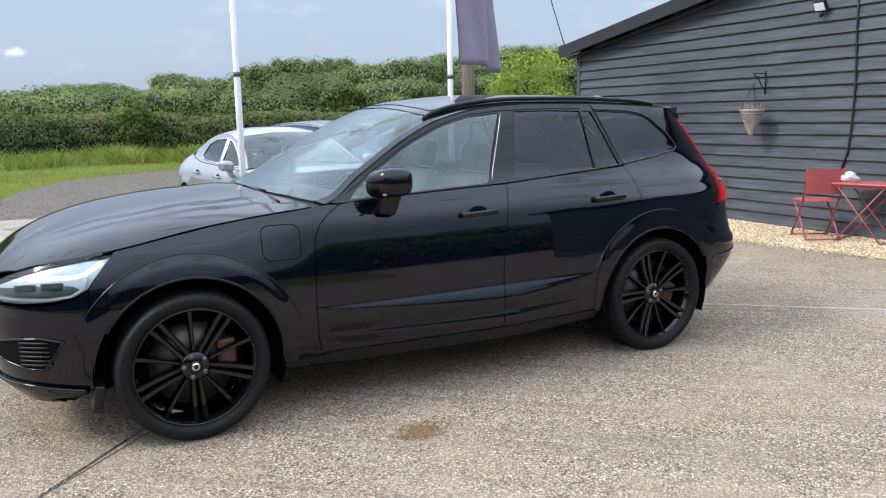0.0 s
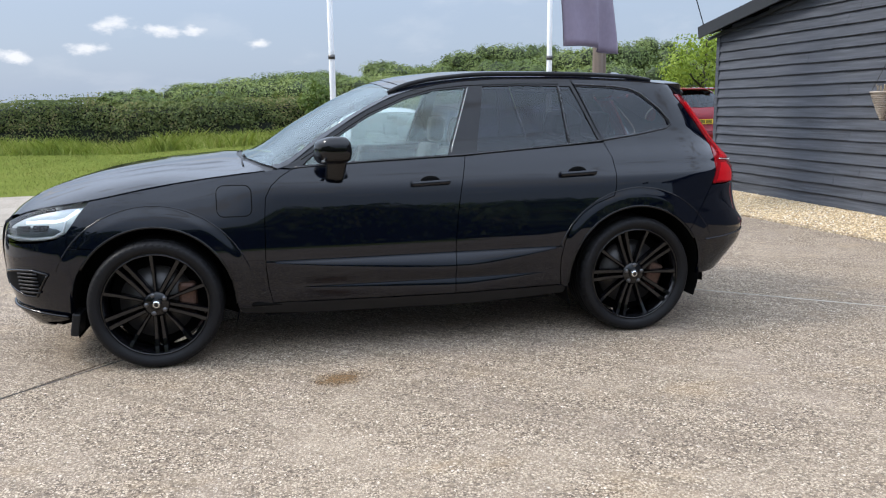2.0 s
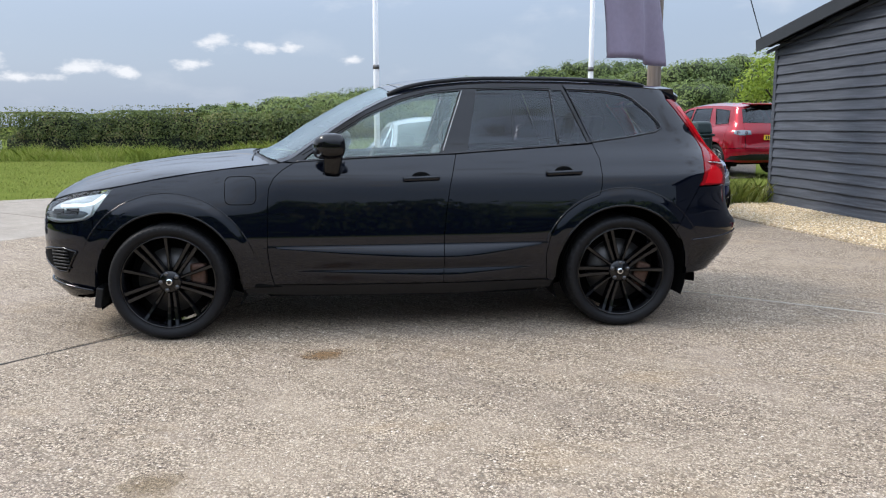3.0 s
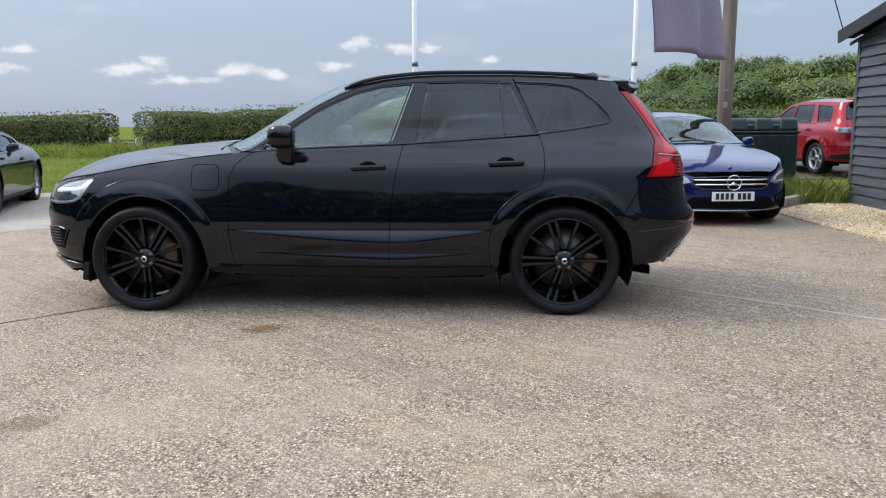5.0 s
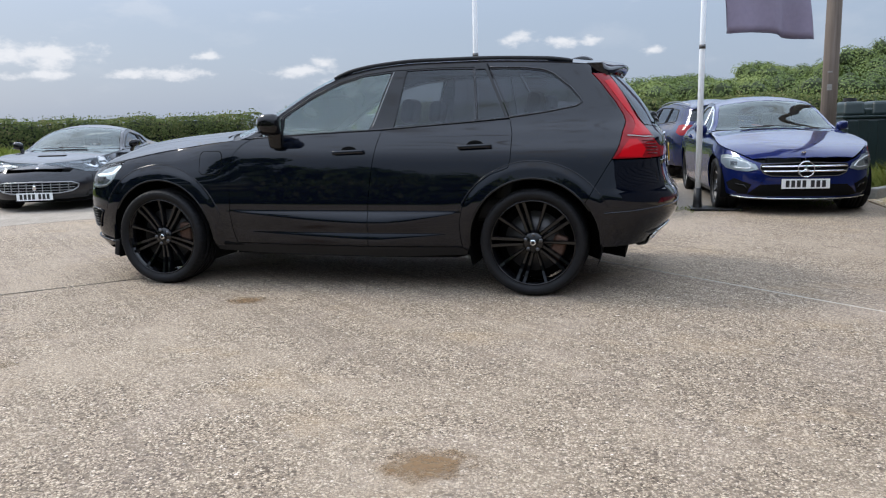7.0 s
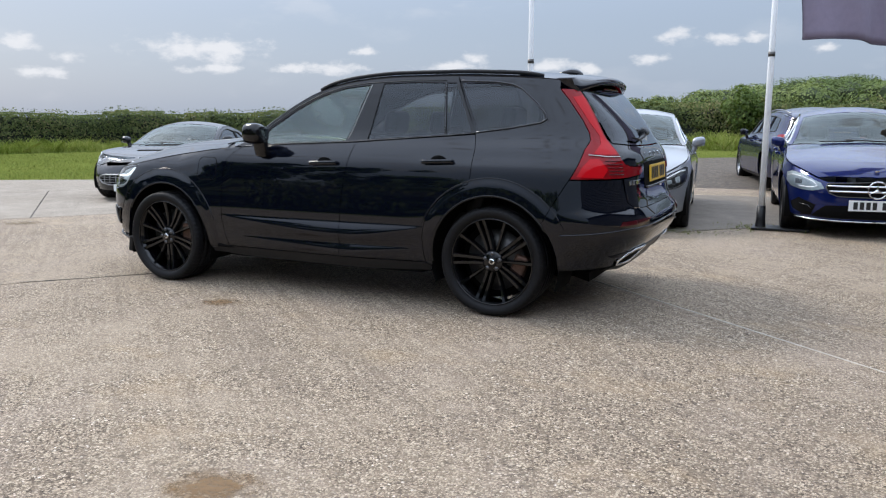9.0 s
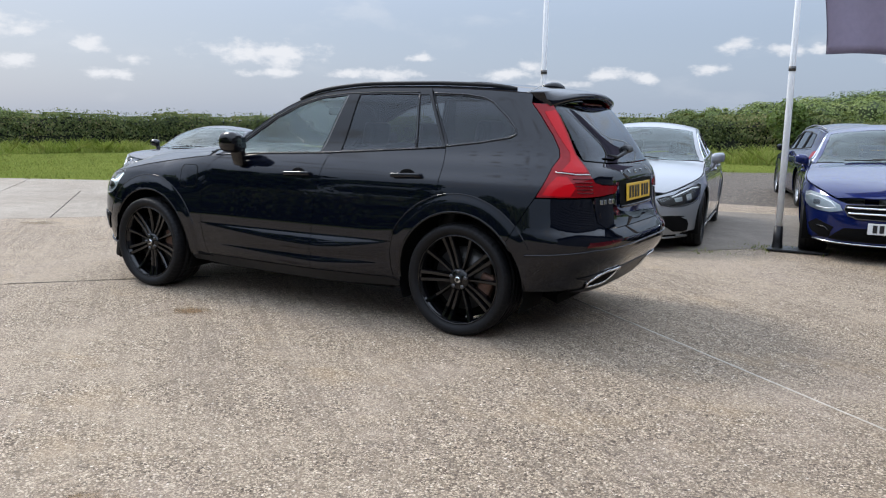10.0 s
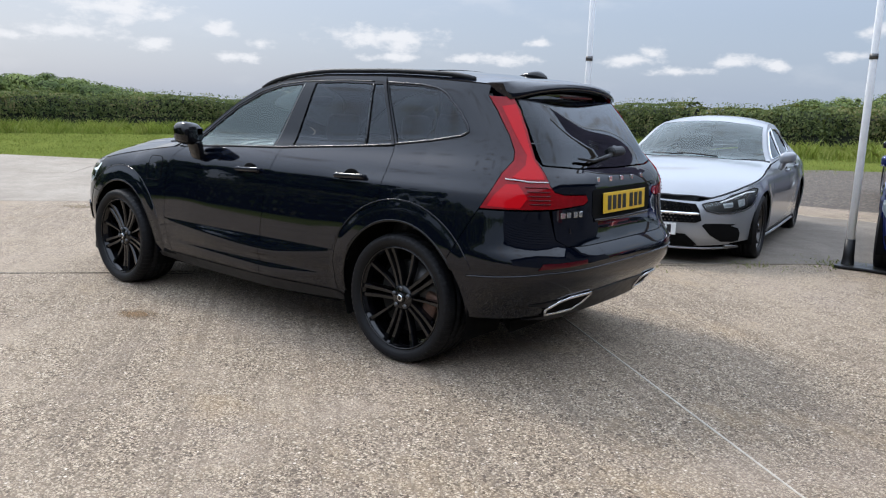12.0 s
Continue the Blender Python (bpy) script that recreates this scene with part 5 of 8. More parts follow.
def grass(name, pts, tall, width, mat, seed, label, spread=0.35):
    """Blades of grass, each a bent pair of triangles."""
    rng = np.random.default_rng(seed)
    n = len(pts)
    h = tall if np.ndim(tall) else np.full(n, tall)
    h = h * rng.uniform(0.5, 1.25, n) * (0.85 + 0.4 * np.sin(pts[:, 0] * 2.1 + 2 * np.sin(pts[:, 1] * 1.7)) * np.sin(pts[:, 1] * 2.9 + pts[:, 0] * 0.8))
    a = rng.uniform(0, 6.283, n)
    w = width * rng.uniform(0.6, 1.3, n)
    side = np.column_stack([np.cos(a), np.sin(a), np.zeros(n)]) * w[:, None]
    lean = np.column_stack([rng.normal(0, spread, n), rng.normal(0, spread, n), np.ones(n)])
    base = np.column_stack([pts, ground_z(pts[:, 0], pts[:, 1]) - 0.01])
    mid = base + lean * (h * 0.55)[:, None]
    tip = base + lean * np.array([1.5, 1.5, 1])[None] * h[:, None]
    V = np.stack([base - side, base + side, mid + side * 0.7, tip, mid - side * 0.7], 1).reshape(-1, 3)
    me = bpy.data.meshes.new(name)
    me.vertices.add(5 * n)
    me.vertices.foreach_set("co", V.astype(np.float32).ravel())
    me.loops.add(5 * n)
    me.loops.foreach_set("vertex_index", np.arange(5 * n, dtype=np.int32))
    me.polygons.add(n)
    me.polygons.foreach_set("loop_start", np.arange(0, 5 * n, 5, dtype=np.int32))
    me.update(calc_edges=True)
    me.validate()
    tagged(link(name, me, mat), label, "grass", kind="stuff")


build_woods()
HEDGE_A = [(16, 18.5), (9, 20.6), (0.4, 22.6), (-7, 24.3), (-13.6, 25.6)]
HEDGE_B = [(-15.3, 26.0), (-19, 26.2), (-23, 23.0), (-27, 17.3), (-31, 9), (-34, 0), (-36, -10)]
hedge(HEDGE_A, ((-14, 1.62), (-7, 1.78), (0, 1.36)), 1.5, 3, per=760, leaf=0.043)
hedge(HEDGE_B, 1.56, 1.6, 4, per=540, leaf=0.050)
# unseen hedge behind the walk, added for the car's flank to mirror
hedge([(-26, -11.5), (-12, -13.5), (2, -14.5), (16, -14.0)], ((-26, 1.9), (1, 1.9), (4, 1.15), (16, 1.1)), 1.6, 6, per=60, leaf=0.11)
# a shrub that stands a little over the hedge
rng_b = np.random.default_rng(21)
sp = [(-0.35, 0, 1.25, 0.32), (0.1, -0.1, 1.5, 0.36), (0.4, 0.1, 1.2, 0.30), (0, 0, 0.9, 0.42), (-0.1, 0.05, 1.75, 0.22)]
c, n = crown_points(rng_b, sp, 2600)
bush = leaf_mesh("bush", c + np.array([0.75, 21.6, float(ground_z(0.75, 21.6))]), n, rng_b.uniform(0.7, 1.4, len(c)) * 0.055, M["leaf_shrub"], rng_b)
tagged(bush, "mid-green shrub grown up through the field hedge", "bush")

# a young lime-green tree by the shed's far corner
rng_t = np.random.default_rng(27)
tree_at = np.array([12.6, 17.6, float(ground_z(12.6, 17.6))])
young = empty("young_tree", Matrix.Translation(tuple(tree_at)))
tagged(young, "young tree in bright yellow-green spring leaf behind the shed", "tree")
trunk = tube("trunk", [(0, 0, -0.1), (0.05, 0.03, 0.8), (0.0, 0.1, 1.7), (0.1, 0.05, 2.7)], [0.11, 0.09, 0.06, 0.02], M["bark"], young, 8)
tips = []
for i in range(9):
    a = i * 2.4
    h = 0.8 + 0.2 * i
    tip = (0.9 * math.cos(a), 0.9 * math.sin(a), h + 0.9)
    tube("limb", [(0.03, 0.04, h), (0.45 * math.cos(a), 0.45 * math.sin(a), h + 0.35), tip], [0.04, 0.028, 0.01], M["bark"], young, 6)
    tips.append(tip)
sp = [(x + rng_t.normal(0, 0.3), y + rng_t.normal(0, 0.3), z * rng_t.uniform(0.6, 1.05), rng_t.uniform(0.3, 0.55)) for x, y, z in tips for _ in range(4)]
c, n = crown_points(rng_t, sp, 900)
leaf_mesh("crown", c, n, rng_t.uniform(0.6, 1.3, len(c)) * 0.06, M["leaf_lime"], rng_t, young)


def strip_points(line, w0, w1, count, seed):
    rng = np.random.default_rng(seed)
    P, nn = along(line, 0.4)
    i = rng.integers(0, len(P), count)
    return P[i] + nn[i] * rng.uniform(w0, w1, count)[:, None] + rng.normal(0, 0.15, (count, 2))


grass("tall_grass", np.concatenate([strip_points(HEDGE_A, 0.3, 2.6, 34000, 5), strip_points([(-13, 25.7), (-19, 26.2), (-23, 23.0), (-27, 17.3), (-31, 9)], 0.3, 3.2, 34000, 6)]),
      0.46, 0.011, M["tall_blade"], 7, "tall uncut grass along the foot of the hedge")
rng_g = np.random.default_rng(8)
lawn = rng_g.uniform((-32, 3), (2, 24), (160000, 2))
lawn = lawn[(lawn[:, 1] > yard_edge(lawn[:, 0]) + 0.05)]
lawn = lawn[~((lawn[:, 0] > -2.7) & (lawn[:, 1] < 16.0 + 0.45 * lawn[:, 0]))]
lawn = lawn[:70000]
grass("lawn", lawn, 0.07, 0.007, M["grass_blade"], 9, "mown green grass verge beyond the concrete", 0.22)
tuft = np.concatenate([strip_points([(0.3, 2.75), (1.25, 3.02), (2.4, 4.15), (4.8, 5.3)], -0.10, 0.14, 2600, 31), strip_points([(4.7, 6.6), (5.3, 6.8), (6.3, 7.1)], -0.5, 1.4, 6000, 32)])
grass("weeds", tuft, np.where(tuft[:, 1] > 5.9, 0.36, 0.075), 0.008, M["grass_blade"], 33, "weeds and grass tufts along the slab edge")

# ---------------------------------------------------------------- shed


def build_shed():
    shed = empty("shed", pose(0, 0, 0))
    tagged(shed, "long low shed clad in black-stained weatherboard with a shallow roof", "shed")
    X, Y0, Y1, Z = 6.47, 6.62, -9.4, 2.52
    slope, ridge_y = 0.154, -1.4
    depth = 9.0
    top = lambda y: Z + 0.06 + slope * ((Y0 - y) if y > ridge_y else (Y0 - ridge_y) - (ridge_y - y))
    # inner wall with its far sides
    prof = [(Y0, 0.0), (Y0, top(Y0)), (ridge_y, top(ridge_y)), (Y1, top(Y1)), (Y1, 0.0)]
    verts = [(X + 0.03, y, z) for y, z in prof] + [(X + depth, y, z) for y, z in prof]
    faces = [(0, 1, 2, 3, 4), (9, 8, 7, 6, 5)] + [(i, i + 5, (i + 1) % 5 + 5, (i + 1) % 5) for i in range(5)]
    raw("wall", verts, faces, M["liner"], shed)
    # feather-edged boards on the gable wall
    pitch = 0.147
    rng = random.Random(4)
    z = 0.03
    while z < top(ridge_y):
        ya = Y0
        if z > Z - 0.05:
            ya = Y0 - (z + 0.05 - Z) / slope
        yb = max(Y1, ridge_y - (ya - ridge_y)) if z > Z - 0.05 else Y1
        cuts = [ya + 0.012]
        y = ya - rng.uniform(2.2, 4.6)
        while y > yb + 0.6:
            cuts.append(y)
            y -= rng.uniform(3.0, 4.8)
        cuts.append(yb)
        for a, b in zip(cuts[:-1], cuts[1:]):
            sag = rng.uniform(-0.004, 0.004)
            lo, hi = z - 0.012 + sag, z + pitch + 0.012
            n = max(2, int((a - b) / 0.12))
            v, f = [], []
            for i in range(n + 1):
                yy = a - 0.0015 + (b - a + 0.003) * i / n
                w = 0.004 * noise.noise(Vector((yy * 1.3, z * 7.1, 0.5))) + 0.0045 * noise.noise(Vector((yy * 4.7, z * 9.3, 2.5)))
                v += [(X + 0.026, yy, hi), (X + 0.008, yy, hi), (X - 0.028 + w * 0.4, yy, lo + 0.003 + w), (X - 0.026 + w * 0.4, yy, lo + w), (X + 0.026, yy, lo + w)]
            for i in range(n):
                for j in range(5):
                    p, q = i * 5 + j, i * 5 + (j + 1) % 5
                    f.append((p, q, q + 5, p + 5))
            f += [(4, 3, 2, 1, 0), tuple(n * 5 + j for j in range(5))]
            raw("board", v, f, M["black_board"], shed)
        z += pitch
    # side boards round the corner
    z = 0.03
    while z < Z - 0.1:
        lo, hi = z - 0.012, z + pitch + 0.01
        v = []
        for xx in (X + 0.02, X + depth):
            v += [(xx, Y0 - 0.02, hi), (xx, Y0 + 0.004, hi), (xx, Y0 + 0.024, lo), (xx, Y0 - 0.02, lo)]
        raw("board", v, [(0, 1, 5, 4), (1, 2, 6, 5), (2, 3, 7, 6), (3, 0, 4, 7), (3, 2, 1, 0), (4, 5, 6, 7)], M["black_board"], shed)
        z += pitch
    box("corner_board", (0.05, 0.09, Z), (X - 0.006, Y0 - 0.02, Z / 2), M["black_board"], shed, 0.006)
    # roof in two leaves with a verge that stands out, barge board and gutter end
    over, eave = 0.22, 0.24
    for sy, ye in ((1, Y0 + eave), (-1, Y1 - eave)):
        zr, zee = top(ridge_y) + 0.03, top(ridge_y) + 0.03 - slope * abs(ye - ridge_y)
        v, f = [], []
        n = 34
        for i in range(n + 1):
            x = X - over + (depth + over * 2) * i / n
            c = 0.018 * (i % 2)
            v += [(x, ridge_y, zr + 0.05 + c), (x, ye, zee + 0.05 + c), (x, ye, zee + 0.02 + c), (x, ridge_y, zr + 0.02 + c)]
        for i in range(n):
            for j in range(4):
                p, q = i * 4 + j, i * 4 + (j + 1) % 4
                f.append((p, q, q + 4, p + 4))
        f += [(3, 2, 1, 0), tuple(n * 4 + j for j in range(4))]
        raw("roof", v, f, M["roof_metal"], shed)
        ang = math.degrees(math.atan2(zr - zee, abs(ye - ridge_y)))
        L = math.hypot(zr - zee, ye - ridge_y)
        for dx, hh, dz in ((-over - 0.012, 0.19, -0.045), (-0.045, 0.05, -0.15)):
            bm = bmesh.new()
            add_box(bm, (0.026, L + 0.03, hh), (0, 0, 0), 0.004)
            ob = part("barge_board", bm, M["roof_metal"] if dx < -0.1 else M["black_board"], shed)
            ob.matrix_basis = Matrix.Translation((X + dx, (ridge_y + ye) / 2, (zr + zee) / 2 + dz + 0.03)) @ pose(0, 0, 0, -ang * sy, 0, 0)
        bm = bmesh.new()
        add_box(bm, (over + 0.02, L, 0.015), (0, 0, 0), 0.002)
        ob = part("soffit", bm, M["liner"], shed)
        ob.matrix_basis = Matrix.Translation((X - over / 2, (ridge_y + ye) / 2, (zr + zee) / 2 - 0.03)) @ pose(0, 0, 0, -ang * sy, 0, 0)
    tube("cable", [(X - 0.03, 1.38, 3.0), (X - 0.035, 1.37, 2.4), (X - 0.03, 1.345, 1.8), (X - 0.034, 1.36, 1.3), (X - 0.03, 1.39, 1.0), (X - 0.03, 1.47, 0.75)], 0.013, M["cable"], shed, 6)
    tube("cable", [(X - over - 0.02, Y0 + 0.1, 2.52), (X - 0.05, Y0 - 0.6, 2.56), (X - 0.05, Y0 - 2.2, 2.80), (X - 0.05, Y0 - 4.0, 3.07)], 0.010, M["cable"], shed, 6)
    return shed


def build_flood_lamp():
    lamp = empty("flood_lamp", pose(6.40, 1.82, 2.70))
    tagged(lamp, "small black floodlight with a white glass face on the shed wall", "wall lamp")
    bm = bmesh.new(); add_box(bm, (0.045, 0.17, 0.13), (-0.02, 0, 0), 0.012, pose(0, 0, 0, 0, -28, 0))
    part("housing", bm, M["iron"], lamp)
    bm = bmesh.new(); add_box(bm, (0.006, 0.135, 0.095), (-0.042, 0, -0.012), 0.003, pose(0, 0, 0, 0, -28, 0))
    part("lamp_face", bm, M["lamp_panel"], lamp)
    bm = bmesh.new(); add_box(bm, (0.09, 0.05, 0.03), (0.03, 0, 0.0), 0.006)
    part("bracket", bm, M["iron"], lamp)
    bm = bmesh.new(); bmesh.ops.create_uvsphere(bm, u_segments=12, v_segments=8, radius=0.028)
    bmesh.ops.translate(bm, verts=bm.verts, vec=(-0.02, -0.015, -0.10))
    part("sensor", bm, M["iron"], lamp, smooth=True)


def build_basket():
    x, y = 6.20, 2.60
    br = empty("basket_bracket", pose(6.44, 2.62, 1.90))
    tagged(br, "black wrought-iron bracket on the shed wall", "bracket")
    tube("wall_bar", [(0, 0, 0.10), (0, 0, -0.20)], 0.009, M["iron"], br, 6)
    tube("arm", [(0, 0, 0.06), (-0.13, -0.01, 0.065), (-0.27, -0.02, 0.06)], 0.008, M["iron"], br, 6)
    tube("brace", [(0, 0, -0.15), (-0.07, -0.005, -0.09), (-0.15, -0.01, 0.0), (-0.23, -0.02, 0.055)], 0.007, M["iron"], br, 6)
    b = empty("hanging_basket", pose(x, y, 1.34))
    tagged(b, "cone-shaped woven wicker hanging basket with dried stalks", "basket")
    turns, pts = 15, []
    for i in range(turns * 16):
        t = i / (turns * 16)
        r = 0.015 + 0.125 * (1 - t) ** 0.85
        a = 2 * math.pi * i / 16
        pts.append((r * math.cos(a), r * math.sin(a), 0.15 - 0.31 * t + 0.004 * math.sin(a * 5)))
    tube("weave", pts, 0.0125, M["wicker"], b, 6)
    ring = [(0.142 * math.cos(2 * math.pi * i / 24), 0.142 * math.sin(2 * math.pi * i / 24), 0.158) for i in range(24)]
    tube("rim", ring, 0.016, M["wicker"], b, 6, closed=True)
    for i in range(12):
        a = 2 * math.pi * i / 12
        tube("stake", [(0.138 * math.cos(a), 0.138 * math.sin(a), 0.16), (0.02 * math.cos(a), 0.02 * math.sin(a), -0.165)], 0.006, M["wicker"], b, 5)
    for i in range(3):
        a = 2 * math.pi * i / 3 + 0.4
        tube("chain", [(0.14 * math.cos(a), 0.14 * math.sin(a), 0.16), (0.0, 0.0, 0.50), (0, 0, 0.60)], 0.004, M["dark_steel"], b, 5)
    rng = random.Random(3)
    for i in range(26):
        a, r = rng.uniform(0, 6.28), rng.uniform(0, 0.1)
        tube("stalk", [(r * math.cos(a), r * math.sin(a), 0.12), (r * 1.4 * math.cos(a), r * 1.4 * math.sin(a), 0.19 + rng.uniform(0, 0.07))], 0.0035, M["dry_stalk"], b, 4)


def build_chair():
    c = empty("folding_chair", pose(5.98, 1.42, 0.014, 0, 0, 148))
    tagged(c, "red folding metal garden chair with a slung back, on the shingle", "chair")
    w, seat_h = 0.40, 0.44
    for sx in (-1, 1):
        tube("leg", [(sx * w / 2, -0.20, 0.0), (sx * w / 2, 0.02, 0.30), (sx * w / 2, 0.16, 0.50), (sx * w / 2, 0.23, 0.82)], 0.011, M["red_iron"], c, 8)
        tube("leg", [(sx * w * 0.46, 0.26, 0.0), (sx * w * 0.46, 0.0, 0.26), (sx * w * 0.46, -0.19, seat_h)], 0.011, M["red_iron"], c, 8)
    tube("foot_bar", [(-w / 2, -0.19, 0.02), (w / 2, -0.19, 0.02)], 0.009, M["red_iron"], c, 8)
    tube("foot_bar", [(-w / 2, 0.255, 0.02), (w / 2, 0.255, 0.02)], 0.009, M["red_iron"], c, 8)
    bm = bmesh.new(); add_box(bm, (w - 0.03, 0.37, 0.022), (0, -0.02, seat_h + 0.005), 0.009)
    part("seat", bm, M["faded_red_slat"], c)
    v, f = [], []
    for i in range(9):
        for j in range(6):
            u, t = i / 8 - 0.5, j / 5
            for d in (0, 0.008):
                v.append((u * (w + 0.01), 0.165 + 0.075 * t + 0.035 * (0.25 - u * u) * 4 * 0.4 + d, 0.53 + 0.29 * t))
    for i in range(8):
        for j in range(5):
            a = (i * 6 + j) * 2
            b = a + 12
            f += [(a, b, b + 2, a + 2), (a + 1, a + 3, b + 3, b + 1)]
    raw("backrest", v, f, M["faded_red_slat"], c, smooth=True)


def build_table():
    t = empty("folding_table", pose(6.17, 0.93, 0.014, 0, 0, 12))
    tagged(t, "red folding metal bistro table on crossed legs beside the chair", "table")
    bm = bmesh.new(); add_box(bm, (0.42, 0.62, 0.022), (0, 0, 0.655), 0.009)
    part("tabletop", bm, M["faded_red_slat"], t)
    bm = bmesh.new(); add_box(bm, (0.37, 0.57, 0.03), (0, 0, 0.633), 0.006)
    part("apron", bm, M["red_iron"], t)
    for sx in (-1, 1):
        for sy in (-1, 1):
            tube("leg", [(sx * 0.17, sy * 0.25, 0.0), (sx * 0.17, -sy * 0.25, 0.625)], 0.009, M["red_iron"], t, 8)
    for sy in (-1, 1):
        tube("foot_bar", [(-0.17, sy * 0.25, 0.015), (0.17, sy * 0.25, 0.015)], 0.009, M["red_iron"], t, 8)
    bm = bmesh.new()
    bmesh.ops.create_icosphere(bm, subdivisions=3, radius=0.09)
    for v in bm.verts:
        k = 1 + 0.45 * noise.noise(v.co * 14) + 0.25 * noise.noise(v.co * 31)
        v.co = Vector((v.co.x * k, v.co.y * k * 1.1, max(-0.045, v.co.z * k * 0.75)))
    cl = part("cloth", bm, M["white_cloth"], smooth=True)
    cl.matrix_basis = pose(6.10, 1.10, 0.725)
    tagged(cl, "crumpled white cloth dropped on the table", "cloth")


build_shed(); build_flood_lamp(); build_basket(); build_chair(); build_table()

# ---------------------------------------------------------------- poles, banner, tank, kerb


def flag_pole(x, y, h, lean):
    p = empty("flag_pole", pose(x, y, 0.006))
    tagged(p, "white tubular flag pole in a black weighted foot", "flag pole", "flag poles of the yard")
    at = lambda z: (lean[0] * z, lean[1] * z, z)
    tube("pole_tube", [at(0.03), at(1.9), at(2.0), at(h)], [0.036, 0.035, 0.033, 0.030], M["white_pole"], p, 14)
    tube("socket", [at(0.0), at(0.02), at(0.10), at(0.27)], [0.075, 0.062, 0.052, 0.047], M["black_plastic"], p, 16)
    tube("joint_ring", [at(1.97), at(2.02)], 0.039, M["dark_steel"], p, 14)
    bm = bmesh.new(); add_box(bm, (0.62, 0.36, 0.028), (0.22, 0.02, 0.014), 0.008)
    part("base_plate", bm, M["black_plastic"], p)
    return p


flag_pole(-0.07, 3.88, 5.2, (0.004, 0.0))
flag_pole(2.68, 4.25, 5.2, (0.006, 0.0))


def build_banner():
    """A cloth banner that hangs from an arm at the pole's head and stands out from the pole in the wind, its foot swung away."""
    b = empty("banner", pose(2.70, 4.25, 0, 0, 0, 38))
    tagged(b, "faded purple cloth banner hanging from the flag pole", "banner")
    v, f = [], []
    n, m = 30, 30
    for i in range(n + 1):
        t = i / n
        z = 4.95 - 2.78 * t
        for j in range(m + 1):
            u = j / m
            x = 0.05 + 0.36 * smooth(0.2, 1.0, t) + u * (1.30 + 0.08 * math.sin(2.0 * t))
            y = 0.07 * math.sin(7.0 * u + 2.4 * t) * (0.25 + t) + 0.03 * math.sin(15.0 * u - 3.0 * t) * t
            v.append((x, y, z + 0.02 * math.sin(5 * u) * t - 0.03 * u * t))
    w = m + 1
    for i in range(n):
        for j in range(m):
            a = i * w + j
            f.append((a, a + 1, a + w + 1, a + w))
    ob = raw("banner_cloth", v, f, M["banner"], b, smooth=True)
    sol = ob.modifiers.new("thickness", "SOLIDIFY")
    sol.thickness = 0.003
    edge = [v[i * w] for i in range(n + 1)] + [v[n * w + j] for j in range(1, m + 1)]
    tube("hem", edge, 0.006, M["banner_hem"], b, 6)
    for k in range(4):
        x = 0.72 + 0.16 * k
        tube("banner_mark", [(x, -0.06, 3.62), (x + 0.01, -0.06, 3.36)], 0.022, M["banner_print"], b, 6)
    tube("banner_arm", [(-0.04, 0, 4.97), (0.6, 0.0, 5.0), (1.36, 0.0, 4.98)], 0.009, M["white_pole"], b, 6)


build_banner()

up = empty("utility_pole", pose(4.71, 7.43, 0))
tagged(up, "weathered brown timber utility pole", "utility pole")
tube("pole_shaft", [(0, 0, -0.1), (0.01, 0, 2.0), (0.03, 0, 5.0), (0.05, 0, 8.2)], [0.120, 0.114, 0.103, 0.095], M["pole_wood"], up, 18)
for z, h in ((1.55, 0.09), (1.78, 0.025)):
    box("pole_tag", (0.07, 0.012, h), (-0.02, -0.116, z), M["kerb_stone"], up, 0.003)
tube("pole_wire", [(0.05, 0, 7.8), (0.5, -0.25, 5.9), (1.1, -0.55, 4.1), (1.52, -0.72, 2.66)], 0.009, M["cable"], up, 6)


def build_tank():
    t = empty("oil_tank", pose(5.80, 9.15, 0.02))
    tagged(t, "dark green moulded plastic oil tank on a block plinth", "oil tank")
    bm = bmesh.new(); add_box(bm, (1.28, 0.95, 0.16), (0, 0, 0.08), 0.01)
    part("plinth", bm, M["kerb_stone"], t)
    bm = bmesh.new(); add_box(bm, (1.22, 0.90, 0.90), (0, 0, 0.60), 0.05, None, 3)
    part("tank_body", bm, M["tank_green"], t)
    for k in range(4):
        bm = bmesh.new(); add_box(bm, (0.17, 0.93, 0.84), (-0.45 + 0.30 * k, 0, 0.60), 0.03, None, 2)
        part("rib", bm, M["tank_green"], t)
    bm = bmesh.new(); add_box(bm, (1.26, 0.94, 0.05), (0, 0, 1.06), 0.015)
    part("lid_band", bm, M["tank_green"], t)
    for k in range(3):
        bm = bmesh.new(); add_box(bm, (0.36, 0.88, 0.24), (-0.44 + 0.44 * k, 0, 1.20), 0.05, None, 3, 0.86)
        part("tank_crest", bm, M["tank_green"], t)
    for k in range(2):
        bm = bmesh.new(); add_box(bm, (0.14, 0.80, 0.15), (-0.22 + 0.44 * k, 0, 1.13), 0.03, None, 2)
        part("tank_saddle", bm, M["tank_green"], t)
    bm = bmesh.new(); bmesh.ops.create_cone(bm, cap_ends=True, segments=24, radius1=0.11, radius2=0.10, depth=0.07)
    bmesh.ops.translate(bm, verts=bm.verts, vec=(-0.44, 0, 1.35))
    part("filler_cap", bm, M["black_plastic"], t)


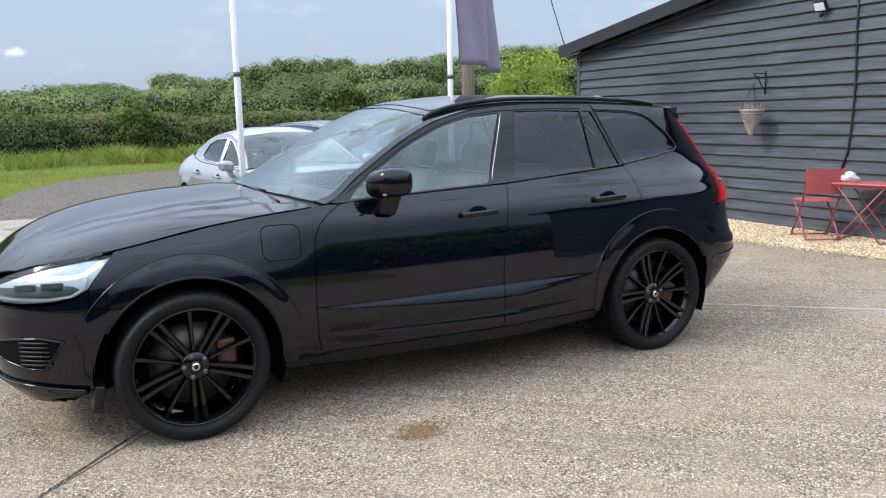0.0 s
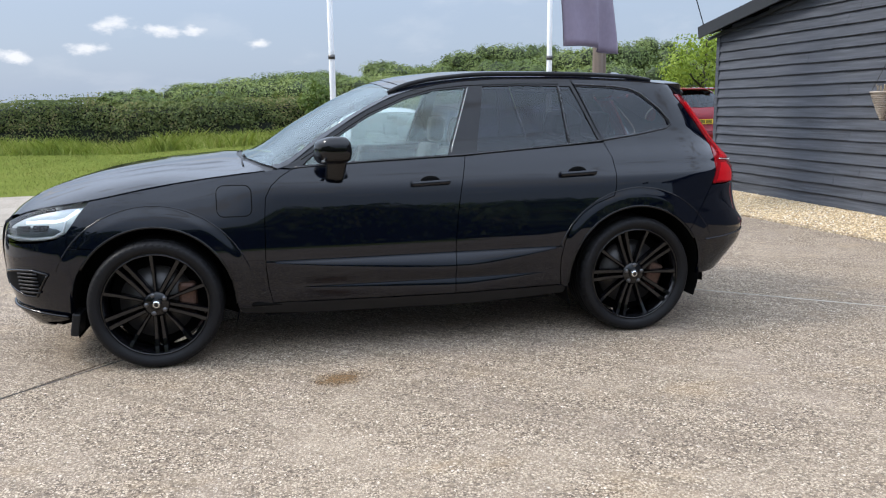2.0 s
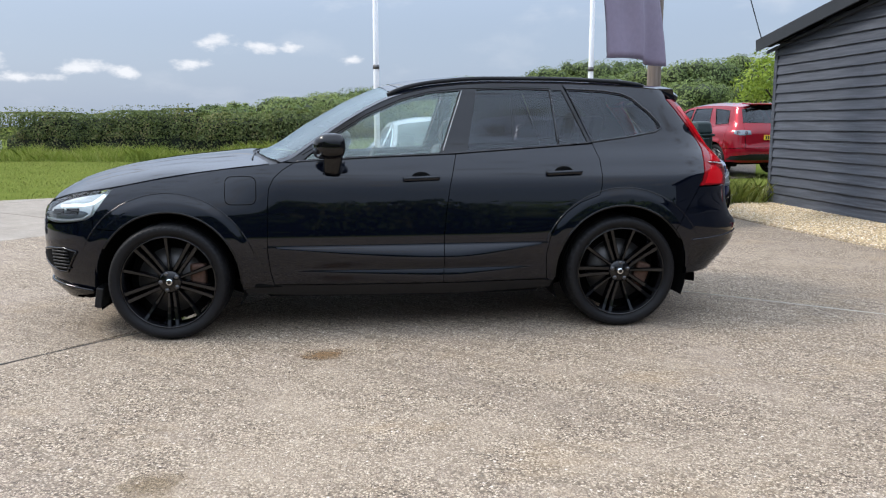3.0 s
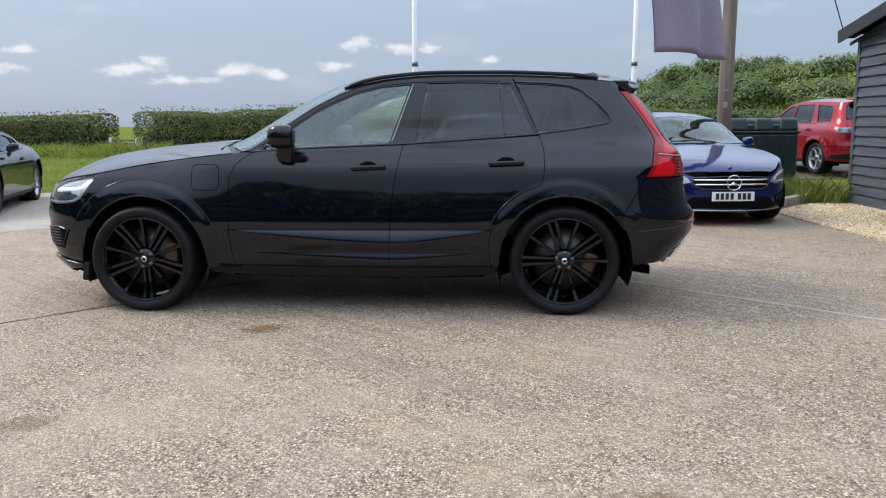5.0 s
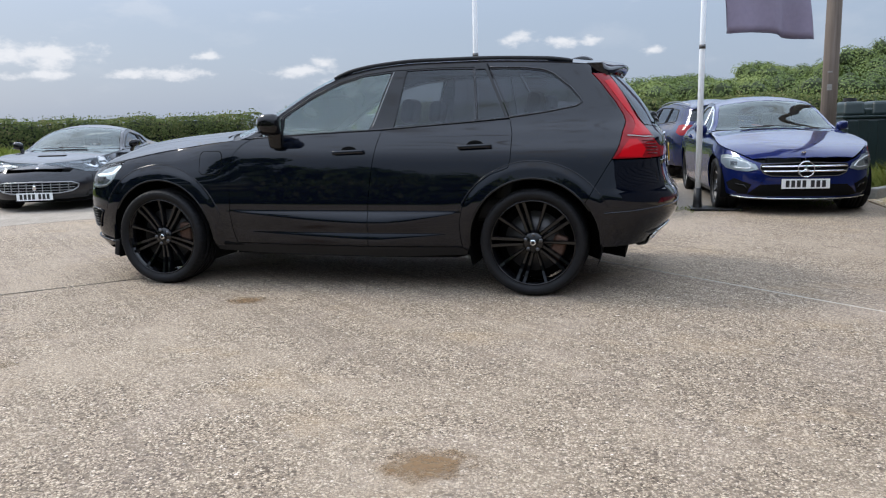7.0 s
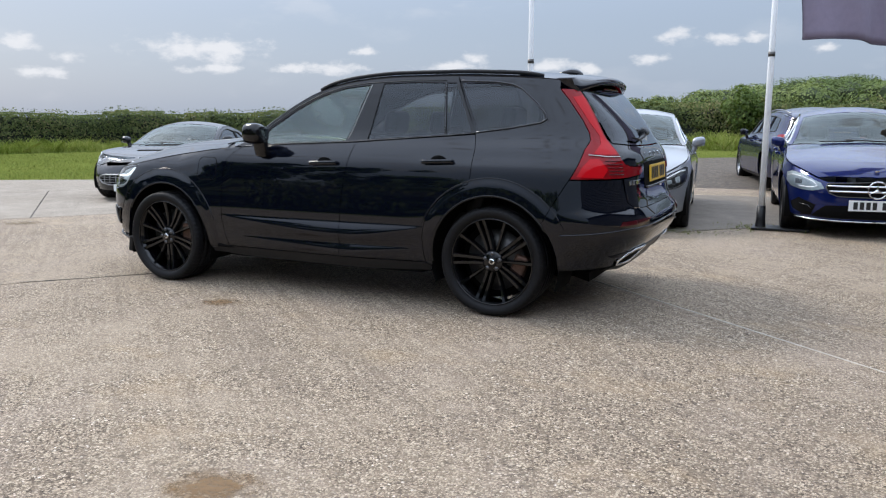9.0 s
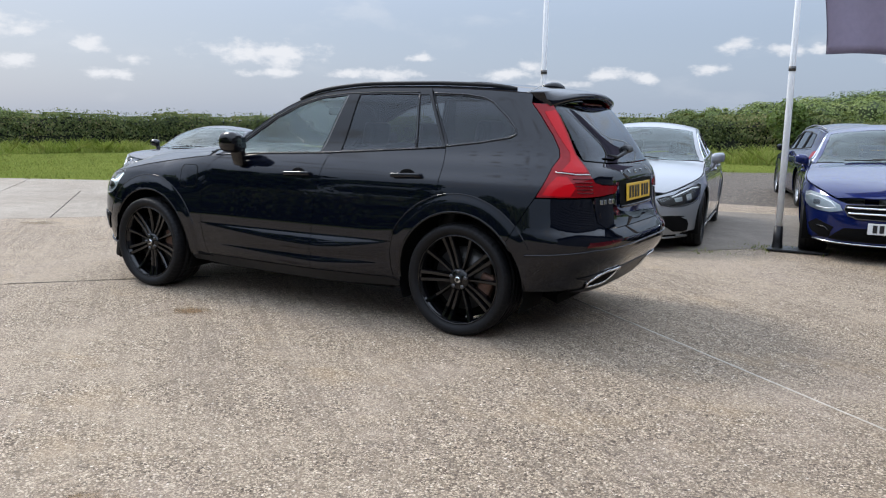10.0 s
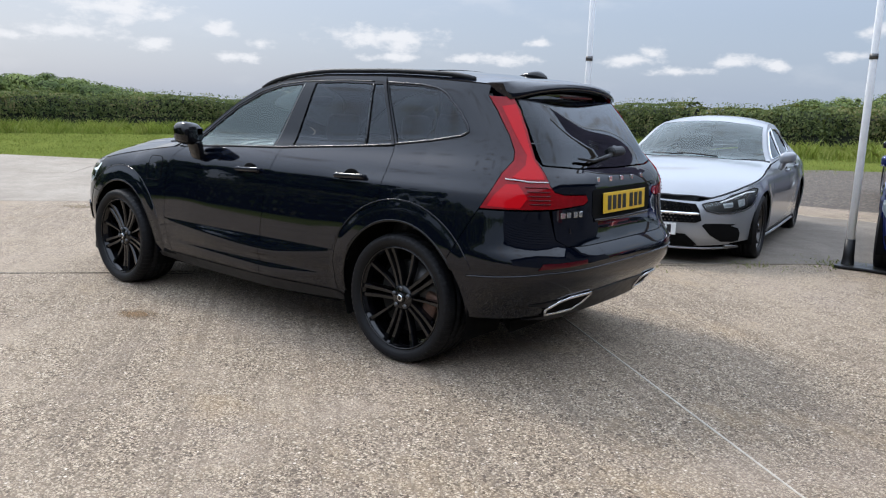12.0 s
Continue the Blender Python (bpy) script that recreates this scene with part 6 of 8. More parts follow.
build_tank()
for i in range(5):
    a, b2 = Vector((4.95, 5.55, 0)), Vector((6.30, 7.30, 0))
    p = a.lerp(b2, (i + 0.5) / 5)
    k = box("kerb", (0.43, 0.14, 0.15), (0, 0, 0.075), M["kerb_stone"], None, 0.015)
    k.matrix_basis = Matrix.Translation(p) @ pose(0, 0, 0, 0, 0, math.degrees(math.atan2(1.75, 1.35)))
    tagged(k, "pale concrete kerb stone by the weeds", "kerb", "kerb stones", "structure")


def build_field_gate():
    """A low timber gate between two pale posts in the gap of the hedge."""
    g0 = float(ground_z(-14.6, 25.8))
    gate = empty("field_gate", pose(-14.58, 25.75, g0, 0, 0, -8))
    tagged(gate, "low weathered timber field gate between two pale posts", "gate")
    for x in (-0.62, 0.62):
        bm = bmesh.new(); add_box(bm, (0.10, 0.10, 0.72), (x, 0, 0.30), 0.012)
        part("gate_post", bm, M["white_pole"], gate)
    for k in range(4):
        bm = bmesh.new(); add_box(bm, (1.14, 0.03, 0.075), (0, 0, 0.10 + 0.145 * k), 0.006)
        part("gate_bar", bm, M["pole_wood"], gate)
    bm = bmesh.new(); add_box(bm, (1.10, 0.025, 0.06), (0, 0.028, 0.32), 0.006, pose(0, 0, 0, 0, 22, 0))
    part("gate_brace", bm, M["pole_wood"], gate)


build_field_gate()

# ---------------------------------------------------------------- the black SUV


LEDGE = (0.572, 0.132, 0.425, 0.090)


def ledge_reach(x):
    return np.clip((x + 0.92) / 1.15, 0, 1) * np.clip((0.98 - x) / 0.62, 0, 1)


def suv_creases(x):
    """Heights of the edges of the two ledges at x."""
    k = ledge_reach(x)
    z, h, z2, h2 = LEDGE
    return np.stack([z + 0 * x, z - h * k, z2 + 0 * x, z2 - h2 * k])


def suv_scallop(x, z):
    """The hollow along the foot of the doors, with its two ledges, each rounding off downwards: widest at the middle pillar, pointed at both ends; and the haunch."""
    k = ledge_reach(x) + 1e-6
    za, h, zb, h2 = LEDGE[0], LEDGE[1] * k, LEDGE[2], LEDGE[3] * k
    d, d2 = np.clip(za - z, 0, h), np.clip(zb - z, 0, h2)
    upper = d - d ** 3 / (3 * h * h)
    lower = d2 - d2 ** 3 / (3 * h2 * h2) - 0.4 * h2 * np.clip((0.498 - z) / 0.073, 0, 1) ** 2
    haunch = 0.017 * smooth(1.055, 0.985, z) * smooth(0.45, 0.70, z) * smooth(0.75, 1.45, x)
    rim = np.interp(x, [-2.15, -2.0, -1.75, -1.4, -1.0, -0.72], [0.868, 0.910, 0.948, 1.01, 1.062, 1.092])
    shoulder = -0.026 * smooth(0.76, 1.0, z) * smooth(-0.70, -1.15, x) - 0.042 * np.clip((z - rim + 0.11) / 0.11, 0, 1.2) ** 2 * smooth(-0.80, -1.45, x)
    return 0.44 * upper + 0.44 * lower + haunch + shoulder


def build_suv():
    car = empty("black_suv", pose(-0.010, 0.0, 0))
    tagged(car, "glossy black family SUV with black twin-spoke wheels and tinted rear windows", "car")
    P, F = M["black_paint"], None
    F = Form(
        zc=[(-2.31, 0.80), (-2.22, 0.90), (-2.1, 0.965), (-1.95, 1.01), (-1.77, 1.055), (-1.5, 1.095), (-1.03, 1.14), (-0.95, 1.150), (-0.6, 1.345), (-0.3, 1.505),
            (-0.1, 1.583), (0.1, 1.622), (0.5, 1.648), (1.0, 1.645), (1.5, 1.618), (1.95, 1.565)],
        ze=[(-2.31, 0.755), (-2.15, 0.868), (-2.0, 0.910), (-1.75, 0.948), (-1.4, 1.01), (-1.0, 1.062), (-0.72, 1.092), (-0.5, 1.228), (-0.2, 1.412), (0.0, 1.500),
            (0.25, 1.556), (0.6, 1.582), (1.0, 1.580), (1.5, 1.560), (1.95, 1.522)],
        sec=[(0.18, 0.83), (0.26, 0.872), (0.32, 0.902), (0.45, 0.932), (0.52, 0.944), (0.6, 0.951), (0.7, 0.9455), (0.80, 0.938), (0.88, 0.931), (0.95, 0.922), (1.0, 0.911), (1.06, 0.886),
             (1.12, 0.845), (1.16, 0.812), (1.30, 0.766), (1.45, 0.722), (1.53, 0.695), (1.60, 0.655)],
        plan=[(-2.0, 0.945), (-1.43, 0.982), (-0.9, 0.98), (-0.3, 0.995), (0.4, 1.0), (1.4, 1.0), (2.0, 0.97)],
        plan2=[(-1.0, 0.94), (-0.5, 0.985), (0.2, 1.0), (0.9, 0.995), (1.5, 0.965), (2.0, 0.92)],
        xf=[(0.16, -2.12), (0.25, -2.22), (0.35, -2.30), (0.5, -2.33), (0.65, -2.335), (0.78, -2.315), (0.9, -2.23), (1.0, -2.05)],
        xr=[(0.2, 2.10), (0.34, 2.20), (0.42, 2.27), (0.50, 2.34), (0.56, 2.37), (0.66, 2.37), (0.71, 2.325), (0.85, 2.29), (0.98, 2.285), (1.06, 2.265), (1.11, 2.225),
            (1.25, 2.14), (1.4, 2.02), (1.5, 1.925), (1.6, 1.84)],
        corners=(-1.30, 1.50), powers=(3.5, 3.9), belt=1.12, axles=(-1.4325, 1.4325), hub=0.362, arch=0.440, flare=(0.005, 0.540),
        scallop=suv_scallop, flare_w=0.06, floor=0.24, ridge=0.011, hood_crown=1.8)
    ax, bx, hz, ra = -1.4325, 1.4325, 0.362, 0.440

    def sheet(name, outline, mat=P, **k):
        return panel(F, name, outline, mat, car, **k)

    ez = lambda xs, d=0.0: [(x, float(F.ze(x)) + d) for x in xs]
    # --- flanks
    front_shut = [(-0.795, 0.325), (-0.815, 0.42), (-0.825, 0.55), (-0.818, 0.80), (-0.808, 0.93), (-0.775, 0.995), (-0.72, 1.045), (-0.655, 1.084)]
    sheet("front_wing", front_shut + ez((-0.72, -0.9, -1.1, -1.3, -1.5, -1.65, -1.745), -0.004)
          + [(-1.80, 0.878), (-1.865, 0.787), (-1.872, 0.70)] + arc(ax, hz, ra, 132, -6, 22) + [(-0.99, 0.300), (-0.80, 0.300)], both=True, step=0.0135)
    mid_shut = [(0.268, 0.325), (0.272, 0.47), (0.276, 0.63), (0.295, 0.80), (0.318, 0.94), (0.345, 1.06), (0.362, 1.128)]
    door_top = [(-0.655, 1.084), (-0.60, 1.092), (-0.2, 1.110), (0.1, 1.120)]
    sheet("front_door", front_shut[::-1][:-1] + [(-0.795, 0.325)] + mid_shut + door_top[::-1][:-1], both=True, step=0.0115, creases=suv_creases)
    rear_shut = [(0.945, 0.325), (0.935, 0.40), (0.933, 0.50), (0.955, 0.60), (1.0, 0.69), (1.065, 0.762), (1.15, 0.820), (1.272, 0.866), (1.288, 0.92), (1.292, 1.00), (1.290, 1.09), (1.262, 1.185)]
    sheet("rear_door", mid_shut[::-1] + [(0.268, 0.325)][:0] + rear_shut + [(1.0, 1.168), (0.7, 1.150), (0.5, 1.138)], both=True, step=0.0115, creases=suv_creases)
    glass_q = [(1.272, 1.203), (1.5, 1.232), (1.70, 1.266), (1.725, 1.282), (1.712, 1.315), (1.655, 1.378), (1.545, 1.468), (1.47, 1.500), (1.36, 1.517), (1.112, 1.530)]
    lamp_front = [(1.795, 1.474), (1.86, 1.400), (1.955, 1.275), (2.005, 1.195), (2.022, 1.15), (2.005, 1.09), (1.945, 0.912)]
    sheet("rear_wing", rear_shut + [(1.10, 1.545)] + ez((1.08, 1.3, 1.5, 1.7, 1.785), -0.004) + lamp_front
          + [(1.92, 0.872), (1.85, 0.755), (1.80, 0.665)] + arc(bx, hz, ra, 38, 186, 26) + [(0.985, 0.300)],
          both=True, holes=[glass_q], step=0.0135)
    # sills below the doors
    sheet("sill", [(-0.80, 0.322), (0.94, 0.322), (0.985, 0.298), (0.97, 0.262), (0.5, 0.245), (-0.6, 0.245), (-0.97, 0.262), (-0.99, 0.298)], M["black_plastic"], both=True, gap=0.003)
    # window surround, glass
    g_front = [(-0.595, 1.104), (-0.2, 1.121), (0.262, 1.140), (0.402, 1.530), (0.2, 1.512), (0.02, 1.464), (-0.2, 1.368), (-0.4, 1.245), (-0.52, 1.165)]
    g_rear = [(0.440, 1.150), (0.75, 1.166), (1.030, 1.183), (0.990, 1.532), (0.75, 1.540), (0.512, 1.537)]
    g_fix = [(1.044, 1.184), (1.232, 1.197), (1.075, 1.530), (1.004, 1.532)]
    surround = [(-0.655, 1.088), (-0.2, 1.112), (0.362, 1.131), (0.7, 1.153), (1.0, 1.171), (1.258, 1.190), (1.092, 1.545)] + ez((1.08, 0.8, 0.6, 0.4, 0.25, 0.1, 0.0, -0.1, -0.2, -0.35, -0.5, -0.62, -0.70), -0.004)
    sheet("window_surround", surround, M["gloss_black"], both=True, holes=[g_front, g_rear, g_fix], gap=0.001, thick=0.02)
    sheet("front_side_window", g_front, M["clear_glass"], both=True, off=-0.007, gap=-0.004, thick=0)
    sheet("rear_side_window", g_rear, M["privacy_glass"], both=True, off=-0.007, gap=-0.004, thick=0)
    sheet("fixed_side_window", g_fix, M["privacy_glass"], both=True, off=-0.007, gap=-0.004, thick=0)
    sheet("quarter_window", glass_q, M["privacy_glass"], both=True, off=-0.007, gap=-0.004, thick=0)
    trim(F, "belt_trim", [(-0.64, 1.092), (-0.2, 1.1155), (0.362, 1.1345), (0.7, 1.156), (1.0, 1.1745), (1.258, 1.194)], 0.0045, M["dark_trim"], car, off=0.002)
    trim(F, "quarter_trim", [(1.262, 1.197), (1.5, 1.226), (1.70, 1.260), (1.737, 1.282), (1.722, 1.318), (1.662, 1.385), (1.55, 1.477), (1.47, 1.510), (1.36, 1.527), (1.11, 1.540)], 0.006, M["dark_trim"], car, off=0.003)
    trim(F, "door_seal", [(0.282, 1.15), (0.418, 1.532)], 0.003, M["satin_steel"], car, off=0.0)
    trim(F, "glass_divider", [(1.037, 1.188), (0.998, 1.53)], 0.005, M["dark_trim"], car, off=-0.002)
    trim(F, "upper_trim", [(-0.60, 1.135), (-0.52, 1.180), (-0.4, 1.262), (-0.2, 1.383), (0.02, 1.477), (0.2, 1.524), (0.402, 1.543), (0.75, 1.551), (1.0, 1.545)], 0.004, M["black_plastic"], car, off=0.001)
    for sgn in (-1, 1):
        door_handle(F, car, 0.135, 0.985, P, sgn)
        door_handle(F, car, 1.045, 1.010, P, sgn)
        door_mirror(car, -0.415, sgn * 0.90, 1.180, M["gloss_black"], sgn, 0.97)
    # charging flap on the left wing
    flap = []
    for cx, cz, a in ((-0.925, 0.965, 0), (-1.035, 0.965, 90), (-1.035, 0.875, 180), (-0.925, 0.875, 270)):
        flap += arc(cx, cz, 0.04, a, a + 90, 5)
    sheet("charging_flap", flap, P, off=0.0015, gap=0.0, thick=0.004, step=0.03)
    trim(F, "flap_gap", flap + flap[:1], 0.0032, M["liner"], car, both=False, off=0.0)
    for a0, a1, cx in ((-4, 150, ax), (30, 184, bx)):
        trim(F, "arch_crease", arc(cx, hz, 0.549, 18 if cx < 0 else 26, 158, 40), 0.0034, P, car, off=-0.0004, step=0.02)
        trim(F, "arch_lip", arc(cx, hz, ra - 0.004, a0, a1, 30), 0.010, M["gloss_black"], car, off=-0.008)
    # --- top
    F_top = lambda name, o, mat=P, **k: panel(F, name, o, mat, car, kind="top", **k)
    hood_rear = [(-0.985, 0.0), (-0.975, 0.35), (-0.93, 0.65), (-0.86, 0.86), (-0.80, 0.995)]
    F_top("bonnet", [(-2.305, 0.0), (-2.30, 0.35), (-2.275, 0.70), (-2.225, 0.90), (-2.15, 0.998), (-1.9, 0.9985), (-1.4, 0.9985), (-1.0, 0.998)] + hood_rear[::-1], mirrored=True)
    glass_low = [(-0.955, 0.0), (-0.945, 0.35), (-0.90, 0.62), (-0.83, 0.84), (-0.772, 0.935)]
    F_top("scuttle", hood_rear + [(-0.76, 0.99)] + glass_low[::-1], M["black_plastic"], mirrored=True, off=-0.012, gap=-0.006)
    glass_high = [(-0.115, 0.0), (-0.10, 0.4), (-0.06, 0.75), (0.0, 0.935)]
    F_top("windscreen", glass_low + [(-0.6, 0.94), (-0.4, 0.94), (-0.2, 0.94)] + glass_high[::-1], M["screen_glass"], mirrored=True, off=-0.003, gap=0.0, thick=0)
    F_top("windscreen_pillar", [(-0.772, 0.937), (-0.735, 0.998), (-0.5, 0.998), (-0.2, 0.998), (0.02, 0.998), (0.0, 0.937), (-0.2, 0.942), (-0.4, 0.942), (-0.6, 0.942)], both=True, gap=0.0005, step=0.03)
    F_top("roof", glass_high + [(0.02, 0.998), (0.3, 0.998), (0.8, 0.998), (1.3, 0.998), (1.76, 0.998), (1.76, 0.0)], mirrored=True, gap=0.001)
    F_top("glass_roof", [(-0.05, 0.0), (-0.03, 0.5), (0.02, 0.80), (0.3, 0.82), (1.2, 0.82), (1.22, 0.0)], M["gloss_black"], mirrored=True, off=0.003, gap=0.0, thick=0.004)
    # roof rails, fin, spoiler
    for sgn in (-1, 1):
        pts = []
        for i in range(40):
            t = i / 39
            x = -0.06 + 1.72 * t
            s = 0.90
            p = F.top(np.array([x]), np.array([s]))[0]
            lift = 0.015 * min(1, t / 0.07, (1 - t) / 0.09) ** 0.6
            pts.append((p[0], sgn * abs(p[1]), p[2] + lift))
        tube("roof_rail", pts, 0.0095, M["black_plastic"], car, 8, flat=1.5)
    verts, faces = [], []
    for i in range(13):
        t = i / 12
        x = 1.56 + 0.19 * t
        h = 0.062 * math.sin(math.pi * min(1, (t * 0.9 + 0.03))) ** 0.8 * (0.35 + 0.65 * t)
        w = 0.042 * math.sin(math.pi * (0.08 + 0.9 * t)) ** 0.5
        z0 = float(F.zc(x)) - 0.004
        verts += [(x, -w, z0), (x, -w * 0.8, z0 + h * 0.6), (x, 0, z0 + h), (x, w * 0.8, z0 + h * 0.6), (x, w, z0)]
    for i in range(12):
        for k in range(4):
            a = i * 5 + k
            faces.append((a, a + 1, a + 6, a + 5))
    faces += [tuple(range(5)), tuple(60 + k for k in (4, 3, 2, 1, 0))] + [(5 * i, 5 * i + 4, 5 * i + 9, 5 * i + 5) for i in range(12)]
    raw("antenna_fin", verts, faces, M["gloss_black"], car, smooth=True)
    verts, faces = [], []
    n = 21
    for i in range(n):
        s = -1 + 2 * i / (n - 1)
        e = 1 - abs(s) ** 4
        xt = 2.005 - 0.055 * s * s - 0.05 * (1 - e)
        a = F.top(np.array([1.758]), np.array([s * 0.998]))[0]
        b = F.top(np.array([1.90]), np.array([s * 0.99]))[0]
        y = a[1]
        verts += [(1.758, y, a[2]), (1.86, y * 0.985, b[2] + 0.012), (xt - 0.03, y * 0.955, b[2] - 0.008 - 0.02 * s * s), (xt, y * 0.945, b[2] - 0.028 - 0.022 * s * s),
                  (xt - 0.01, y * 0.94, b[2] - 0.050 - 0.022 * s * s), (1.90, y * 0.93, b[2] - 0.075 - 0.015 * s * s), (1.80, y * 0.93, b[2] - 0.08)]
    for i in range(n - 1):
        for k in range(6):
            a = i * 7 + k
            faces.append((a, a + 7, a + 8, a + 1))
    faces += [tuple(range(7)), tuple((n - 1) * 7 + k for k in range(6, -1, -1))]
    wing = raw("spoiler", verts, faces, P, car, smooth=True)
    for cap in wing.data.polygons[-2:]:
        cap.use_smooth = False
    box("brake_light", (0.012, 0.36, 0.014), (1.955, 0, 1.482), M["deep_red_lens"], car, 0.004)
    # --- nose
    lamp = [(-1.748, 0.938), (-1.80, 0.928)] + ez((-1.86, -1.95, -2.05, -2.13), -0.006) + [("F", 0.52, 0.80), ("F", 0.53, 0.745), ("F", 0.62, 0.722), ("F", 0.74, 0.722), (-2.03, 0.730), (-1.93, 0.748), (-1.868, 0.785), (-1.80, 0.875)]
    sheet("headlight", lamp, M["lens"], both=True, off=0.0, gap=0.002, thick=0.0, step=0.03)
    sheet("headlight_housing", lamp, M["lamp_silver"], both=True, off=-0.03, gap=0.008, thick=0.02, step=0.03)
    sheet("headlight_bezel", [(-1.905, 0.79), (-1.93, 0.806), (-1.99, 0.816), (-2.09, 0.812), ("F", 0.56, 0.79), ("F", 0.58, 0.758), (-2.05, 0.758), (-1.94, 0.768)], M["lamp_grey"], both=True, off=-0.022, gap=0.0, thick=0.006, step=0.03)
    trim(F, "daytime_strip", [(-1.80, 0.905), (-1.875, 0.856), (-1.93, 0.845), (-2.0, 0.845), (-2.10, 0.836)], 0.009, M["daylight_strip"], car, off=-0.014)
    trim(F, "daytime_outline", [(-1.87, 0.845), (-1.885, 0.79), (-1.94, 0.760), (-2.05, 0.747), ("F", 0.60, 0.746)], 0.007, M["lamp_white"], car, off=-0.012)
    sheet("headlight_projector", [(-1.97, 0.825), (-2.06, 0.822), (-2.06, 0.79), (-1.98, 0.79)], M["liner"], both=True, off=-0.012, gap=0.0, thick=0.01, step=0.02)
    sheet("headlight_projector", [(-2.085, 0.820), (-2.17, 0.812), (-2.17, 0.780), (-2.085, 0.788)], M["liner"], both=True, off=-0.012, gap=0.0, thick=0.01, step=0.02)
    vent = [(-1.985, 0.555), (-2.075, 0.575), (-2.17, 0.57), ("F", 0.58, 0.545), ("F", 0.60, 0.47), (-2.13, 0.425), (-2.065, 0.425)]
    nose_low = [("F", 0.0, 0.30), ("F", 0.4, 0.30), ("F", 0.7, 0.305), (-2.06, 0.31), (-1.93, 0.31), (-1.872, 0.31)]
    sheet("front_bumper", [("F", 0.0, 0.30)] + nose_low[1:] + arc(ax, hz, ra, 187, 132, 9) + [(-1.872, 0.70), (-1.865, 0.782), (-1.93, 0.745), (-2.03, 0.727), ("F", 0.74, 0.719), ("F", 0.62, 0.719), ("F", 0.53, 0.742), ("F", 0.50, 0.80), ("F", 0.48, 0.85), ("F", 0.0, 0.87)],
          mirrored="F", holes=[], off=0.0)
    sheet("vent_recess", vent, M["liner"], both=True, off=0.0035, gap=0.0, thick=0.004, step=0.03)
    for k in range(6):
        z = 0.450 + 0.021 * k
        d = 0.03 * (5 - k) / 5
        trim(F, "vent_slat", [(-2.045 + d * 0.2, z), (-2.10, z), (-2.16, z)], 0.006, M["black_plastic"], car, off=0.008)
    trim(F, "vent_frame", vent + vent[:1], 0.007, M["gloss_black"], car, off=0.004)
    grille = [("F", 0.0, 0.50), ("F", 0.40, 0.50), ("F", 0.46, 0.62), ("F", 0.46, 0.77), ("F", 0.40, 0.82), ("F", 0.0, 0.83)]
    sheet("grille", grille, M["liner"], mirrored="F", off=0.006, gap=0, thick=0.006)
    for k in range(-8, 9):
        trim(F, "grille_bar", [("F", 0.05 * k, 0.515), ("F", 0.052 * k, 0.805)], 0.007, M["gloss_black"], car, both=False, off=0.012)
    sheet("lower_lip", [("F", 0.0, 0.235), ("F", 0.5, 0.24), ("F", 0.75, 0.255), (-2.05, 0.27), (-1.95, 0.285), (-1.90, 0.298), (-1.93, 0.312), (-2.05, 0.315), ("F", 0.75, 0.325), ("F", 0.5, 0.33), ("F", 0.0, 0.33)], M["gloss_black"], mirrored="F", off=0.014, gap=0, thick=0.03)
    trim(F, "lip_edge", [(-1.90, 0.312), (-2.0, 0.325), (-2.1, 0.338), ("F", 0.7, 0.345), ("F", 0.4, 0.35), ("F", 0.0, 0.35)], 0.010, M["gloss_black"], car, off=0.012)
    for sgn in (-1, 1):
        box("mud_flap", (0.045, 0.16, 0.13), (-1.865, sgn * 0.815, 0.270), M["black_plastic"], car, 0.01, pose(0, 0, 0, 0, 10, 0))
    # --- tail
    lamp_in = [("R", 0.67, 0.912), ("R", 0.44, 0.925), ("R", 0.40, 0.945), ("R", 0.42, 0.975), ("R", 0.60, 0.985), ("R", 0.655, 1.0), ("R", 0.668, 1.03), ("R", 0.662, 1.085), ("R", 0.648, 1.16), ("R", 0.605, 1.30), ("R", 0.575, 1.40), ("R", 0.560, 1.47)]
    tail_lamp = lamp_front + lamp_in
    sheet("tail_light", tail_lamp, M["red_lens"], both=True, off=0.004, gap=0.003, thick=0.02, step=0.03)
    trim(F, "tail_light_bar", [(2.035, 1.058), (2.10, 1.052), ("R", 0.76, 1.046), ("R", 0.675, 1.044)], 0.0035, M["lamp_silver"], car, off=0.009)
    glow_up = [(1.875, 1.418), (1.93, 1.345), (2.00, 1.250), (2.062, 1.175), (2.082, 1.125), (2.062, 1.068), ("R", 0.78, 1.060), ("R", 0.685, 1.058), ("R", 0.676, 1.09),
              ("R", 0.662, 1.155), ("R", 0.622, 1.29), ("R", 0.592, 1.39), ("R", 0.580, 1.43)]
    sheet("tail_light_strip", glow_up, M["glowing_red_lens"], both=True, off=0.0065, gap=0.0, thick=0.006, step=0.03, label="red strip given a faint glow")
    glow_low = [(2.048, 1.035), (2.012, 0.985), (1.985, 0.928), (2.06, 0.924), ("R", 0.82, 0.922), ("R", 0.79, 0.97), ("R", 0.80, 1.035)]
    sheet("tail_light_block", glow_low, M["glowing_red_lens"], both=True, off=0.0065, gap=0.0, thick=0.006, step=0.03)
    for k in range(5):
        z = 1.022 - 0.020 * k
        trim(F, "tail_light_rib", [("R", 0.785, z), ("R", 0.74, z - 0.002), ("R", 0.685, z - 0.003)], 0.003, M["deep_red_lens"], car, off=0.006)
    gate_low = [("R", 0.0, 0.715), ("R", 0.45, 0.715), ("R", 0.60, 0.722), ("R", 0.665, 0.76), ("R", 0.675, 0.908)]
